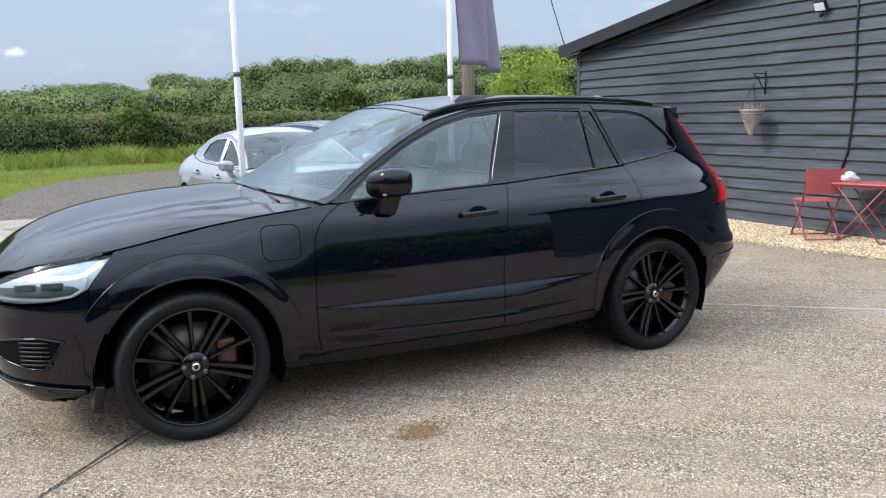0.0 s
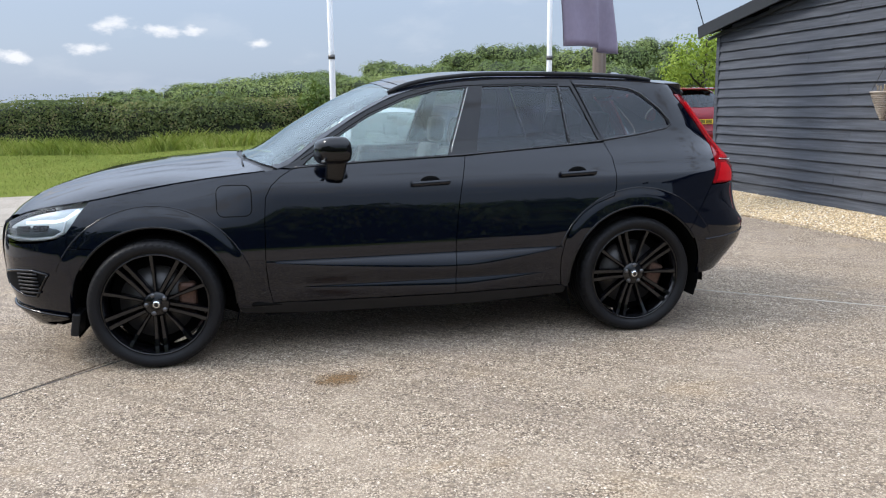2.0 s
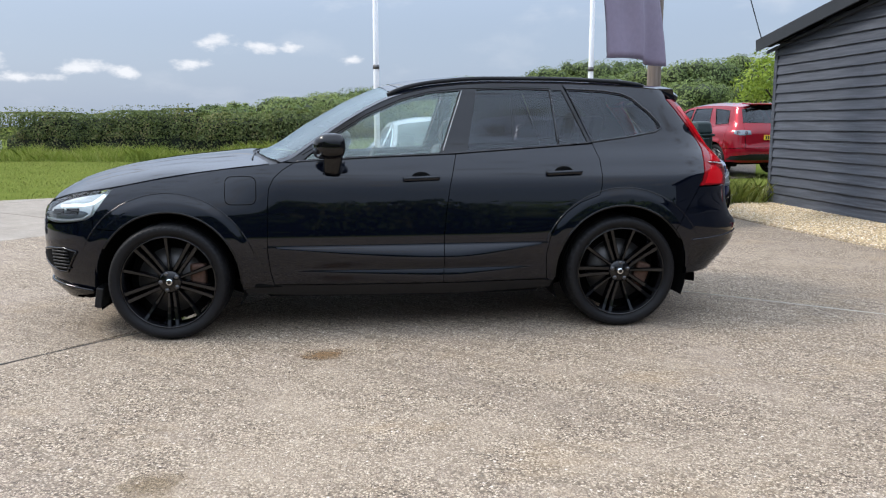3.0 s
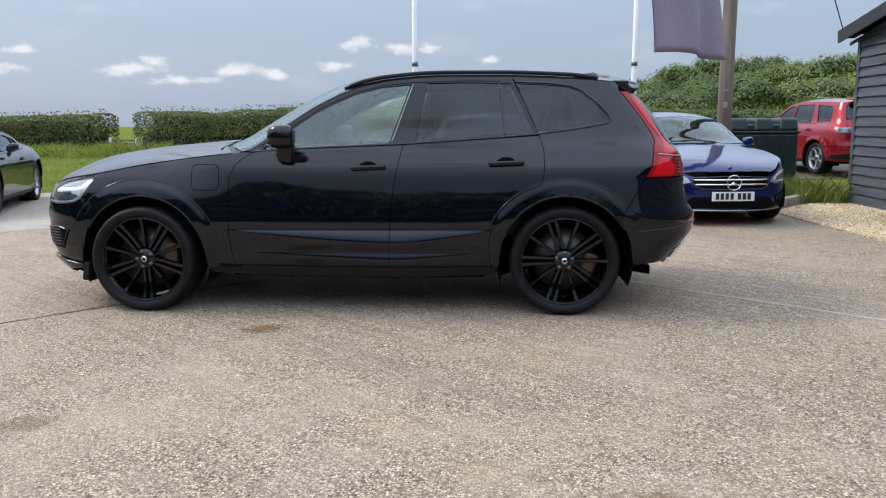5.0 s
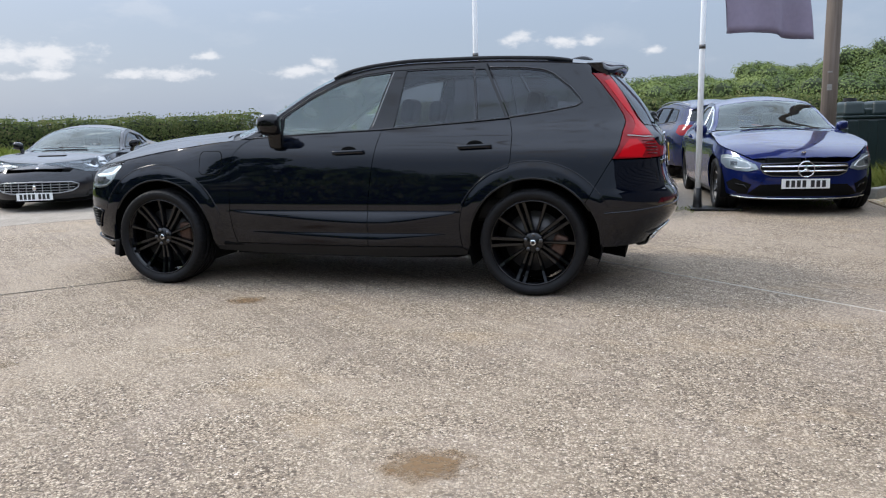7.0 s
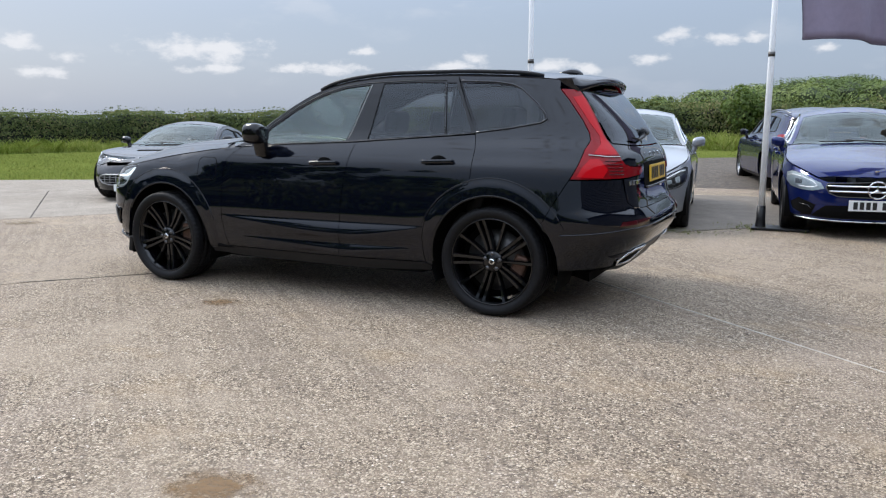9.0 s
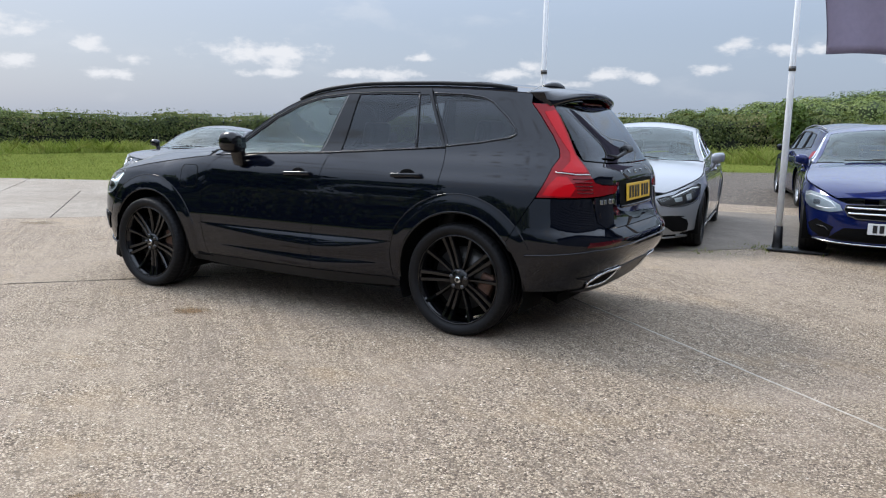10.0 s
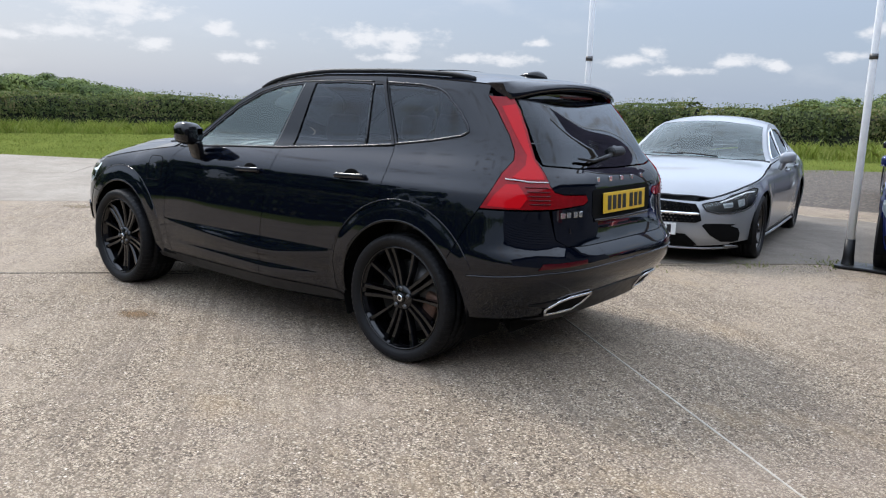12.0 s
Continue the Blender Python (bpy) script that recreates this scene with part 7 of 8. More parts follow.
    sheet("tailgate", gate_low + lamp_in[1:9] + [("R", 0.640, 1.125), ("R", 0.4, 1.105), ("R", 0.0, 1.10)], mirrored="R")
    sheet("rear_window", [("R", 0.0, 1.105), ("R", 0.4, 1.11), ("R", 0.635, 1.13), ("R", 0.595, 1.30), ("R", 0.56, 1.42), ("R", 0.545, 1.465), ("R", 0.0, 1.475)], M["rear_glass"], mirrored="R", off=0.0, gap=0.001, thick=0.0)
    sheet("rear_bumper", [("R", 0.0, 0.36), ("R", 0.4, 0.36), ("R", 0.65, 0.355), (2.16, 0.345), (2.0, 0.335), (1.875, 0.332)] + arc(bx, hz, ra, -4, 38, 8) + [(1.80, 0.665), (1.85, 0.755), (1.92, 0.872), (1.943, 0.908), ("R", 0.69, 0.908)] + gate_low[::-1][1:], mirrored="R")
    trim(F, "bumper_crease", [(1.90, 0.565), (2.05, 0.575), (2.2, 0.59), ("R", 0.75, 0.60), ("R", 0.4, 0.605), ("R", 0.0, 0.605)], 0.006, P, car, off=0.001)
    sheet("reflector", [(2.235, 0.618), ("R", 0.78, 0.622), ("R", 0.50, 0.632), ("R", 0.50, 0.654), ("R", 0.78, 0.650), (2.25, 0.640)], M["deep_red_lens"], both=True, off=0.004, gap=0, thick=0.006, step=0.03)
    sheet("rear_skirt", [("R", 0.0, 0.30), ("R", 0.5, 0.305), ("R", 0.72, 0.33), (2.19, 0.345), (2.21, 0.375), ("R", 0.75, 0.42), ("R", 0.5, 0.45), ("R", 0.0, 0.455)], M["black_plastic"], mirrored="R", off=0.005, gap=0, thick=0.02)
    pipe = [("R", 0.635, 0.388), ("R", 0.610, 0.353), ("R", 0.390, 0.351), ("R", 0.335, 0.390), ("R", 0.322, 0.438), ("R", 0.342, 0.455), ("R", 0.53, 0.451), ("R", 0.59, 0.432)]
    sheet("exhaust_opening", pipe, M["liner"], both=True, off=0.006, gap=0.0, thick=0.004, step=0.03)
    trim(F, "exhaust_tip", pipe + pipe[:1], 0.009, M["chrome"], car, off=0.008, label="bright chrome exhaust surround")
    # plate in its recess, handle bar, lettering as plain shapes
    sheet("plate_recess", [("R", 0.0, 0.83), ("R", 0.33, 0.83), ("R", 0.355, 0.87), ("R", 0.355, 0.985), ("R", 0.33, 1.0), ("R", 0.0, 1.0)], M["liner"], mirrored="R", off=0.003, gap=0, thick=0.004)
    trim(F, "plate_ledge", [("R", 0.33, 0.835), ("R", 0.0, 0.832), ("R", -0.33, 0.835)], 0.010, M["gloss_black"], car, both=False, off=0.004)
    number_plate(car, pose(2.300, 0.0, 0.922, 0, 0, 90) @ pose(0, 0, 0, -3, 0, 0), True)
    for i in range(5):
        y = -0.27 + 0.135 * i
        x = float(F.xr(1.052)) - 0.008 * (abs(y) / 0.3) ** 2
        box("tailgate_badge", (0.008, 0.032, 0.026), (x + 0.004, y, 1.048), M["chrome"], car, 0.003, pose(0, 0, 0, 0, -8, 0))
    for i in range(4):
        y = 0.605 - 0.042 * i - (0.012 if i > 1 else 0.0)
        p, nrm = F.skin("wrap", np.array([[F.end("R", y, 0.880), 0.880]]), 0.002)
        bm = bmesh.new(); add_box(bm, (0.005, 0.030, 0.028), (0, 0, 0), 0.002)
        part("model_badge", bm, M["chrome"], car).matrix_basis = Matrix.Translation(tuple(p[0])) @ pose(0, 0, 0, 0, 0, math.degrees(math.atan2(nrm[0][1], nrm[0][0])))
    tube("rear_wiper", [(2.165, 0.10, 1.205), (2.20, -0.02, 1.165), (2.225, -0.26, 1.145), (2.21, -0.40, 1.16)], [0.018, 0.014, 0.008, 0.006], M["black_plastic"], car, 8)
    bm = bmesh.new()
    add_box(bm, (0.06, 0.20, 0.055), (2.175, 0.10, 1.185), 0.02, pose(0, 0, 0, 0, -35, 6))
    part("wiper_housing", bm, M["black_plastic"], car)
    for sgn, y0, y1 in ((1, 0.25, -0.38), (1, -0.30, -0.62)):
        a = F.top(np.array([-0.955]), np.array([-y0 / 0.75]))[0]
        b = F.top(np.array([-0.925]), np.array([-y1 / 0.75]))[0]
        tube("wiper", [(a[0], a[1], a[2] - 0.004), ((a[0] + b[0]) / 2, (a[1] + b[1]) / 2, (a[2] + b[2]) / 2 + 0.002), (b[0], b[1], b[2] + 0.002)], 0.006, M["black_plastic"], car, 6)
    # inner skin, wells, wheels, cabin
    wheel_wells(F, car)
    low = [(-0.97, 0.27), (0.97, 0.27)] + arc(bx, hz, ra + 0.01, 184, 10, 18) + [(2.1, 0.36), (2.1, 0.9), (1.9, 1.08), (1.28, 1.16), (0.6, 1.13), (-0.6, 1.07), (-1.3, 0.98), (-1.75, 0.9), (-1.85, 0.72)] + arc(ax, hz, ra + 0.01, 140, -6, 18)
    sheet("inner_skin", low, M["liner"], both=True, off=-0.035, gap=0, thick=0, step=0.12)
    four_wheels(F, car, 0.364, 0.291, 0.262, "twin", (M["black_alloy"], M["brake_iron"]), 0.918, 64, spin=(0, 20, 40, 9))
    bm = bmesh.new()
    add_box(bm, (0.04, 0.24, 0.065), (-0.20, 0.0, 1.435), 0.015, pose(0, 0, 0, 0, 12, 0))
    part("rear_view_mirror", bm, M["black_plastic"], car)
    cabin(F, car, -0.55, -0.02, 0.92, z=0.52, width=1.36)
    bm = bmesh.new()
    add_box(bm, (1.84, 1.78, 0.05), (0.0, 0, 0.33), 0.01)
    part("cabin_floor", bm, M["liner"], car)
    bm = bmesh.new()
    add_box(bm, (0.02, 1.2, 0.30), (1.62, 0, 1.05), 0.01)
    part("load_cover", bm, M["liner"], car)
    return car, F


suv, SUV = build_suv()

# ---------------------------------------------------------------- the other cars


def build_car(name, label, m, paint_mat, form, shuts, belt, glasses, xa, xd, cowl, screen_top, roof_end, boot=None, sill=0.24, split=(150, 32),
              wheels=(0.33, 0.24, 0.23, "five", "silver_alloy"), trim_mat="chrome", step=0.09, mirror_at=None, handles=(), screen="parked_screen", side_glass="privacy_glass"):
    """A parked car from its curves. shuts: where the flank is divided; belt: the line under the windows; xa, xd: where
    the windows' frame begins and ends; boot: where a saloon's lid begins (None: an estate with a tailgate)."""
    car = empty(name, m)
    tagged(car, label, "car")
    F, P = form, M[paint_mat]
    bl = curve(belt)
    a, b = F.ax
    hz, ra = F.hub_z, F.arch

    def sheet(part_name, outline, mat=P, **k):
        k.setdefault("step", step)
        k.setdefault("gap", 0.003)
        return panel(F, part_name, outline, mat, car, **k)

    def over(part_name, outline, mat=P, **k):
        k.setdefault("step", step)
        return panel(F, part_name, outline, mat, car, kind="top", **k)

    def topline(x):
        return float(bl(x)) - 0.004 if xa <= x <= xd else float(F.ze(x)) - 0.003

    def low(x0, x1):
        """The lower edge of the flank from x0 to x1, round the arches."""
        out, x = [], x0
        for c in (a, b):
            l, r = c - ra, c + ra
            if r <= x0 or l >= x1:
                continue
            t0 = 180.0 if x0 <= l else math.degrees(math.acos((x0 - c) / ra))
            t1 = 0.0 if x1 >= r else math.degrees(math.acos((x1 - c) / ra))
            if x0 < l:
                out += [(x0, sill), (l, sill)]
            out += arc(c, hz, ra, t0, t1, 14)
            if x1 > r:
                out += [(r, sill), (x1, sill)]
        return out or [(x0, sill), (x1, sill)]

    def flank(part_name, x0, x1, tail=()):
        n = max(3, int((x1 - x0) / 0.15))
        topside = [(x1 + (x0 - x1) * i / n, topline(x1 + (x0 - x1) * i / n)) for i in range(n + 1)]
        sheet(part_name, low(x0, x1) + list(tail) + topside, both=True)

    sf = a + ra * math.cos(radians(split[0]))
    sr = b + ra * math.cos(radians(split[1]))
    cuts = [sf] + list(shuts) + [sr]
    names = ["front_wing"] + ["door"] * (len(shuts) - 1) + ["rear_wing"]
    for nm, x0, x1 in zip(names, cuts[:-1], cuts[1:]):
        flank(nm, x0, x1)
    sheet("sill", [(a + ra, sill - 0.003), (b - ra, sill - 0.003), (b - ra - 0.03, sill - 0.06), (a + ra + 0.03, sill - 0.06)], M["black_plastic"], both=True)
    # frame and glass of the side windows
    n = 16
    rim = [(xa + (xd - xa) * i / n, float(bl(xa + (xd - xa) * i / n))) for i in range(n + 1)]
    rim += [(xd + (xa - xd) * i / n, float(F.ze(xd + (xa - xd) * i / n)) - 0.004) for i in range(n + 1)]
    clean = [rim[0]]
    for p in rim[1:]:
        if math.hypot(p[0] - clean[-1][0], p[1] - clean[-1][1]) > 0.012:
            clean.append(p)
    sheet("window_frame", clean, P, both=True, holes=list(glasses), gap=0.001)
    for g in glasses:
        sheet("side_window", g, M[side_glass], both=True, off=-0.006, gap=-0.004, thick=0)
        trim(F, "window_trim", list(g) + [g[0]], 0.008, M[trim_mat], car, off=0.002, step=0.08)
    # nose and tail skins
    zs = float(F.ze(F.xf(0.6) + 0.05))
    front_low = [("F", 0.0, sill - 0.06), ("F", 0.45, sill - 0.055), ("F", 0.70, sill - 0.04)]
    xs = np.linspace(a - ra, float(F.xf(0.5)) + 0.30, 3)
    front_low += [(float(xs[-1]), sill - 0.03), (float(xs[0]), sill - 0.01)]
    fz = [(x, float(F.ze(x)) - 0.003) for x in np.linspace(sf, float(F.xf(zs)) + 0.06, 8)]
    sheet("front_bumper", front_low + arc(a, hz, ra, 186, split[0], 6) + fz + [("F", 0.0, float(F.zc(F.xf(zs) + 0.02)) - 0.03)], mirrored="F")
    if boot is None:
        # an estate's tail: bumper, wings with the rear pillars, tailgate and its window
        sheet("rear_bumper", [("R", 0.0, sill - 0.02), ("R", 0.6, sill - 0.02), (float(F.xr(0.4)) - 0.3, sill - 0.01), (b + ra, sill)] + arc(b, hz, ra, 6, split[1], 6) + [(sr, 0.62), ("R", 0.72, 0.64), ("R", 0.0, 0.64)], mirrored="R")
        sheet("rear_pillar", [(sr, 0.625), ("R", 0.70, 0.645), ("R", 0.68, 0.95), ("R", 0.60, float(F.ze(roof_end)) - 0.05)] + [(x, float(F.ze(x)) - 0.004) for x in np.linspace(roof_end, xd, 5)] + [(xd, float(bl(xd))), (sr, float(bl(xd)))], both=True)
        sheet("tailgate", [("R", 0.0, 0.645), ("R", 0.695, 0.65), ("R", 0.675, 0.95), ("R", 0.66, belt[-1][1] + 0.03), ("R", 0.0, belt[-1][1] + 0.02)], mirrored="R")
        zt = float(F.ze(roof_end)) - 0.04
        sheet("rear_window", [("R", 0.0, belt[-1][1] + 0.025), ("R", 0.655, belt[-1][1] + 0.035), ("R", 0.60, zt), ("R", 0.0, zt + 0.02)], M["privacy_glass"], mirrored="R", thick=0)
    else:
        tz = [(x, float(F.ze(x)) - 0.003) for x in np.linspace(float(F.xr(0.8)) - 0.10, sr, 6)]
        sheet("rear_bumper", [("R", 0.0, sill - 0.02), ("R", 0.6, sill - 0.02), (float(F.xr(0.4)) - 0.3, sill - 0.01), (b + ra, sill)] + arc(b, hz, ra, 6, split[1], 6) + tz[::-1] + [("R", 0.0, float(F.zc(F.xr(0.8) - 0.1)) - 0.03)], mirrored="R")
    # top
    nose = float(F.xf(zs)) + 0.035
    over("bonnet", [(nose, 0.0), (nose + 0.02, 0.5), (nose + 0.10, 0.98), (cowl[1] - 0.05, 0.985), (cowl[1] - 0.03, 0.985), (cowl[0] - 0.02, 0.5), (cowl[0] - 0.025, 0.0)], mirrored=True)
    over("windscreen", [(cowl[0], 0.0), (cowl[0] + 0.01, 0.5), (cowl[1], 0.93), (screen_top[1], 0.93), (screen_top[0], 0.5), (screen_top[0] - 0.01, 0.0)], M[screen], mirrored=True, thick=0, off=-0.002)
    over("scuttle", [(cowl[0] - 0.03, 0.0), (cowl[1] - 0.035, 0.98), (cowl[1], 0.94), (cowl[0] + 0.006, 0.0)], M["black_plastic"], mirrored=True, off=-0.008, gap=-0.004)
    over("windscreen_pillar", [(cowl[1] - 0.02, 0.932), (cowl[1] + 0.02, 0.998), (screen_top[1], 0.998), (screen_top[1], 0.932)], both=True, gap=0.0)
    end = roof_end
    over("roof", [(screen_top[0] - 0.01, 0.0), (screen_top[0], 0.5), (screen_top[1], 0.93), (screen_top[1], 0.998), (end, 0.998), (end, 0.0)], mirrored=True, gap=0.001)
    if boot is not None:
        over("rear_window", [(end, 0.0), (end, 0.9), (boot, 0.88), (boot, 0.0)], M["screen_glass"], mirrored=True, thick=0, off=-0.002)
        over("rear_pillar", [(end, 0.9), (end, 0.998), (boot, 0.998), (boot, 0.88)], both=True, gap=0.0)
        over("boot_lid", [(boot, 0.0), (boot, 0.998), (float(F.xr(0.8)) - 0.11, 0.998), (float(F.xr(0.9)) - 0.06, 0.0)], mirrored=True)
    wheel_wells(F, car)
    inner = [(a + ra + 0.02, sill - 0.02), (b - ra - 0.02, sill - 0.02)] + arc(b, hz, ra + 0.012, 184, 12, 12) + [(float(F.xr(0.5)) - 0.35, sill), (float(F.xr(0.5)) - 0.35, float(bl(xd)) - 0.08), (0, float(bl(0)) - 0.06), (xa, float(bl(xa)) - 0.06), (a - 0.2, float(F.ze(a - 0.2)) - 0.06)] + arc(a, hz, ra + 0.012, 130, -4, 12)
    sheet("inner_skin", inner, M["liner"], both=True, off=-0.04, gap=0, thick=0, step=0.2)
    R, rim_r, w, style, alloy = wheels
    four_wheels(F, car, R, rim_r, w, style, (M[alloy], M["satin_steel"]), float(F.side(a, hz)) - 0.03, 40)
    seat_z = float(bl(0)) - 0.62
    cabin(F, car, cowl[1] + 0.22, cowl[1] + 0.72, cowl[1] + 1.55, z=seat_z, width=1.2)
    for sgn in (-1, 1):
        if mirror_at:
            door_mirror(car, mirror_at[0], sgn * mirror_at[1], mirror_at[2], P if trim_mat != "iron" else M["gloss_black"], sgn, 0.8)
        for hx, hzz in handles:
            door_handle(F, car, hx, hzz, P, sgn, 0.2)
    for y0, y1 in ((0.35, -0.2), (-0.1, -0.55)):
        p0 = F.top(np.array([cowl[0] + 0.0]), np.array([y0]))[0]
        p1 = F.top(np.array([cowl[0] + 0.06]), np.array([y1]))[0]
        tube("wiper", [(p0[0], p0[1], p0[2] + 0.015), (p1[0], p1[1], p1[2] + 0.02)], 0.008, M["black_plastic"], car, 6)
    return car, F, sheet


def side_lamp(sheet, F, car, outline, mats=("lens", "lamp_grey"), depth=-0.018, name="headlight"):
    sheet(name, outline, M[mats[0]], both=True, off=0.004, gap=0, thick=0, step=0.05)
    sheet(name + "_housing", outline, M[mats[1]], both=True, off=0.0025, gap=0.004, thick=0.004, step=0.05)


def star(parent, m, r):
    """A three-pointed emblem in a ring."""
    ring = [(r * math.cos(2 * math.pi * i / 40), 0, r * math.sin(2 * math.pi * i / 40)) for i in range(40)]
    ob = tube("emblem_ring", ring, r * 0.075, M["chrome"], parent, 8, closed=True)
    ob.matrix_basis = m
    for k in range(3):
        t = radians(90 + 120 * k)
        tip = Vector((r * 0.97 * math.cos(t), 0, r * 0.97 * math.sin(t)))
        s = Vector((-math.sin(t), 0, math.cos(t))) * r * 0.13
        raw("emblem_arm", [s, -s, tip, (0, -r * 0.12, 0), tip * 0.98 + Vector((0, 0.004, 0))], [(0, 3, 2), (3, 1, 2), (1, 0, 2)], M["chrome"], ob)
    return ob


def build_blue_saloon():
    F = Form(
        zc=[(-2.22, 0.60), (-2.16, 0.665), (-2.05, 0.735), (-1.85, 0.805), (-1.5, 0.885), (-1.05, 0.965), (-0.78, 0.995), (-0.4, 1.19), (0.0, 1.365), (0.3, 1.415), (0.7, 1.43), (1.1, 1.39), (1.45, 1.285), (1.85, 1.13), (2.1, 1.09), (2.45, 1.04)],
        ze=[(-2.22, 0.56), (-2.12, 0.62), (-1.95, 0.70), (-1.6, 0.80), (-1.1, 0.885), (-0.66, 0.935), (-0.3, 1.12), (0.05, 1.275), (0.35, 1.335), (0.7, 1.35), (1.1, 1.315), (1.45, 1.215), (1.85, 1.05), (2.1, 1.01), (2.45, 0.96)],
        sec=[(0.14, 0.80), (0.24, 0.87), (0.4, 0.895), (0.6, 0.905), (0.75, 0.90), (0.85, 0.875), (0.93, 0.825), (1.0, 0.775), (1.2, 0.68), (1.35, 0.61), (1.45, 0.56)],
        plan=[(-2.2, 0.94), (-1.4, 0.985), (-0.6, 0.995), (0.5, 1.0), (1.4, 0.995), (2.2, 0.95)], plan2=[(-1.0, 0.94), (0.0, 1.0), (0.8, 0.985), (1.6, 0.92), (2.3, 0.88)],
        xf=[(0.12, -2.12), (0.2, -2.20), (0.3, -2.235), (0.45, -2.235), (0.56, -2.215), (0.65, -2.17), (0.75, -2.05)],
        xr=[(0.15, 2.3), (0.3, 2.42), (0.5, 2.46), (0.8, 2.45), (1.0, 2.44)],
        corners=(-1.25, 1.55), powers=(2.7, 3.0), belt=0.95, axles=(-1.42, 1.42), hub=0.325, arch=0.365, flare=(0.010, 0.44), floor=0.17, crown=2.2)
    g1 = [(-0.42, 0.965), (0.20, 0.985), (0.27, 1.285), (0.05, 1.235), (-0.2, 1.115)]
    g2 = [(0.27, 0.988), (1.05, 1.015), (1.22, 1.10), (1.12, 1.235), (0.85, 1.290), (0.345, 1.295)]
    car, F, sheet = build_car("blue_saloon", "metallic deep blue saloon with a twin-bar chrome grille", pose(3.612, 5.919, 0.0, 0, 0, 95.6), "blue_paint", F,
                              (-0.86, 0.20, 1.15), [(-0.66, 0.935), (0, 0.96), (1.0, 0.995), (1.75, 1.06)], [g1, g2], -0.62, 1.70, (-0.80, -0.60), (-0.02, 0.08), 1.18, 1.80,
                              wheels=(0.325, 0.232, 0.225, "ten", "dark_steel"), mirror_at=(-0.40, 0.825, 0.985), handles=((0.05, 0.84), (0.95, 0.86)), step=0.07)
    lamp = [(-1.68, 0.690), (-1.78, 0.708), (-1.95, 0.684), ("F", 0.62, 0.645), ("F", 0.52, 0.595), ("F", 0.485, 0.535), ("F", 0.60, 0.505), (-1.98, 0.513), (-1.83, 0.54), (-1.72, 0.60)]
    side_lamp(sheet, F, car, lamp, ("lens", "lamp_silver"))
    trim(F, "daytime_light", [(-1.74, 0.655), (-1.82, 0.668), (-1.95, 0.650), ("F", 0.60, 0.61), ("F", 0.55, 0.56), ("F", 0.62, 0.545), (-1.95, 0.555)], 0.005, M["lamp_white"], car, off=0.004)
    sheet("headlight_lens", [(-1.88, 0.63), (-1.97, 0.62), (-1.98, 0.575), (-1.9, 0.575)], M["lamp_grey"], both=True, off=0.0035, gap=0, thick=0.002, step=0.03)
    grille = [("F", 0.0, 0.455), ("F", 0.36, 0.46), ("F", 0.44, 0.49), ("F", 0.475, 0.545), ("F", 0.46, 0.592), ("F", 0.0, 0.612)]
    sheet("grille", grille, M["liner"], mirrored="F", off=0.004, gap=0, thick=0.004, step=0.05)
    for z, w in ((0.566, 0.455), (0.512, 0.44)):
        trim(F, "grille_bar", [("F", w - i * w * 2 / 10, z) for i in range(11)], 0.011, M["chrome"], car, both=False, off=0.010)
    trim(F, "grille_frame", [("F", y, z) for _, y, z in grille] + [("F", -y, z) for _, y, z in grille[::-1]], 0.005, M["dark_steel"], car, both=False, off=0.006)
    star(car, pose(-2.262, 0, 0.538, 0, 0, -90), 0.088)
    sheet("lower_intake", [("F", 0.0, 0.225), ("F", 0.50, 0.225), ("F", 0.60, 0.24), ("F", 0.47, 0.36), ("F", 0.0, 0.375)], M["liner"], mirrored="F", off=0.004, gap=0, thick=0.004, step=0.05)
    trim(F, "intake_chrome", [("F", 0.75, 0.215), ("F", 0.6, 0.207), ("F", 0.3, 0.202), ("F", 0.0, 0.2)], 0.008, M["chrome"], car, off=0.010)
    sheet("side_intake", [("F", 0.60, 0.245), ("F", 0.74, 0.24), (-1.98, 0.255), (-1.86, 0.30), (-1.84, 0.37), (-1.96, 0.425), ("F", 0.72, 0.425), ("F", 0.56, 0.36)], M["liner"], both=True, off=0.004, gap=0, thick=0.004, step=0.05)
    trim(F, "intake_fin", [("F", 0.60, 0.315), (-2.06, 0.35), (-1.98, 0.362)], 0.008, M["gloss_black"], car, off=0.008)
    number_plate(car, pose(-2.252, 0, 0.372, 0, 0, -90))
    b = revolve("bonnet_badge", [(0.0, 0.0), (0.022, 0.0), (0.026, 0.004)], M["chrome"], car, 20)
    b.matrix_basis = pose(-2.115, 0, 0.712, 35, 0, -90)
    return car


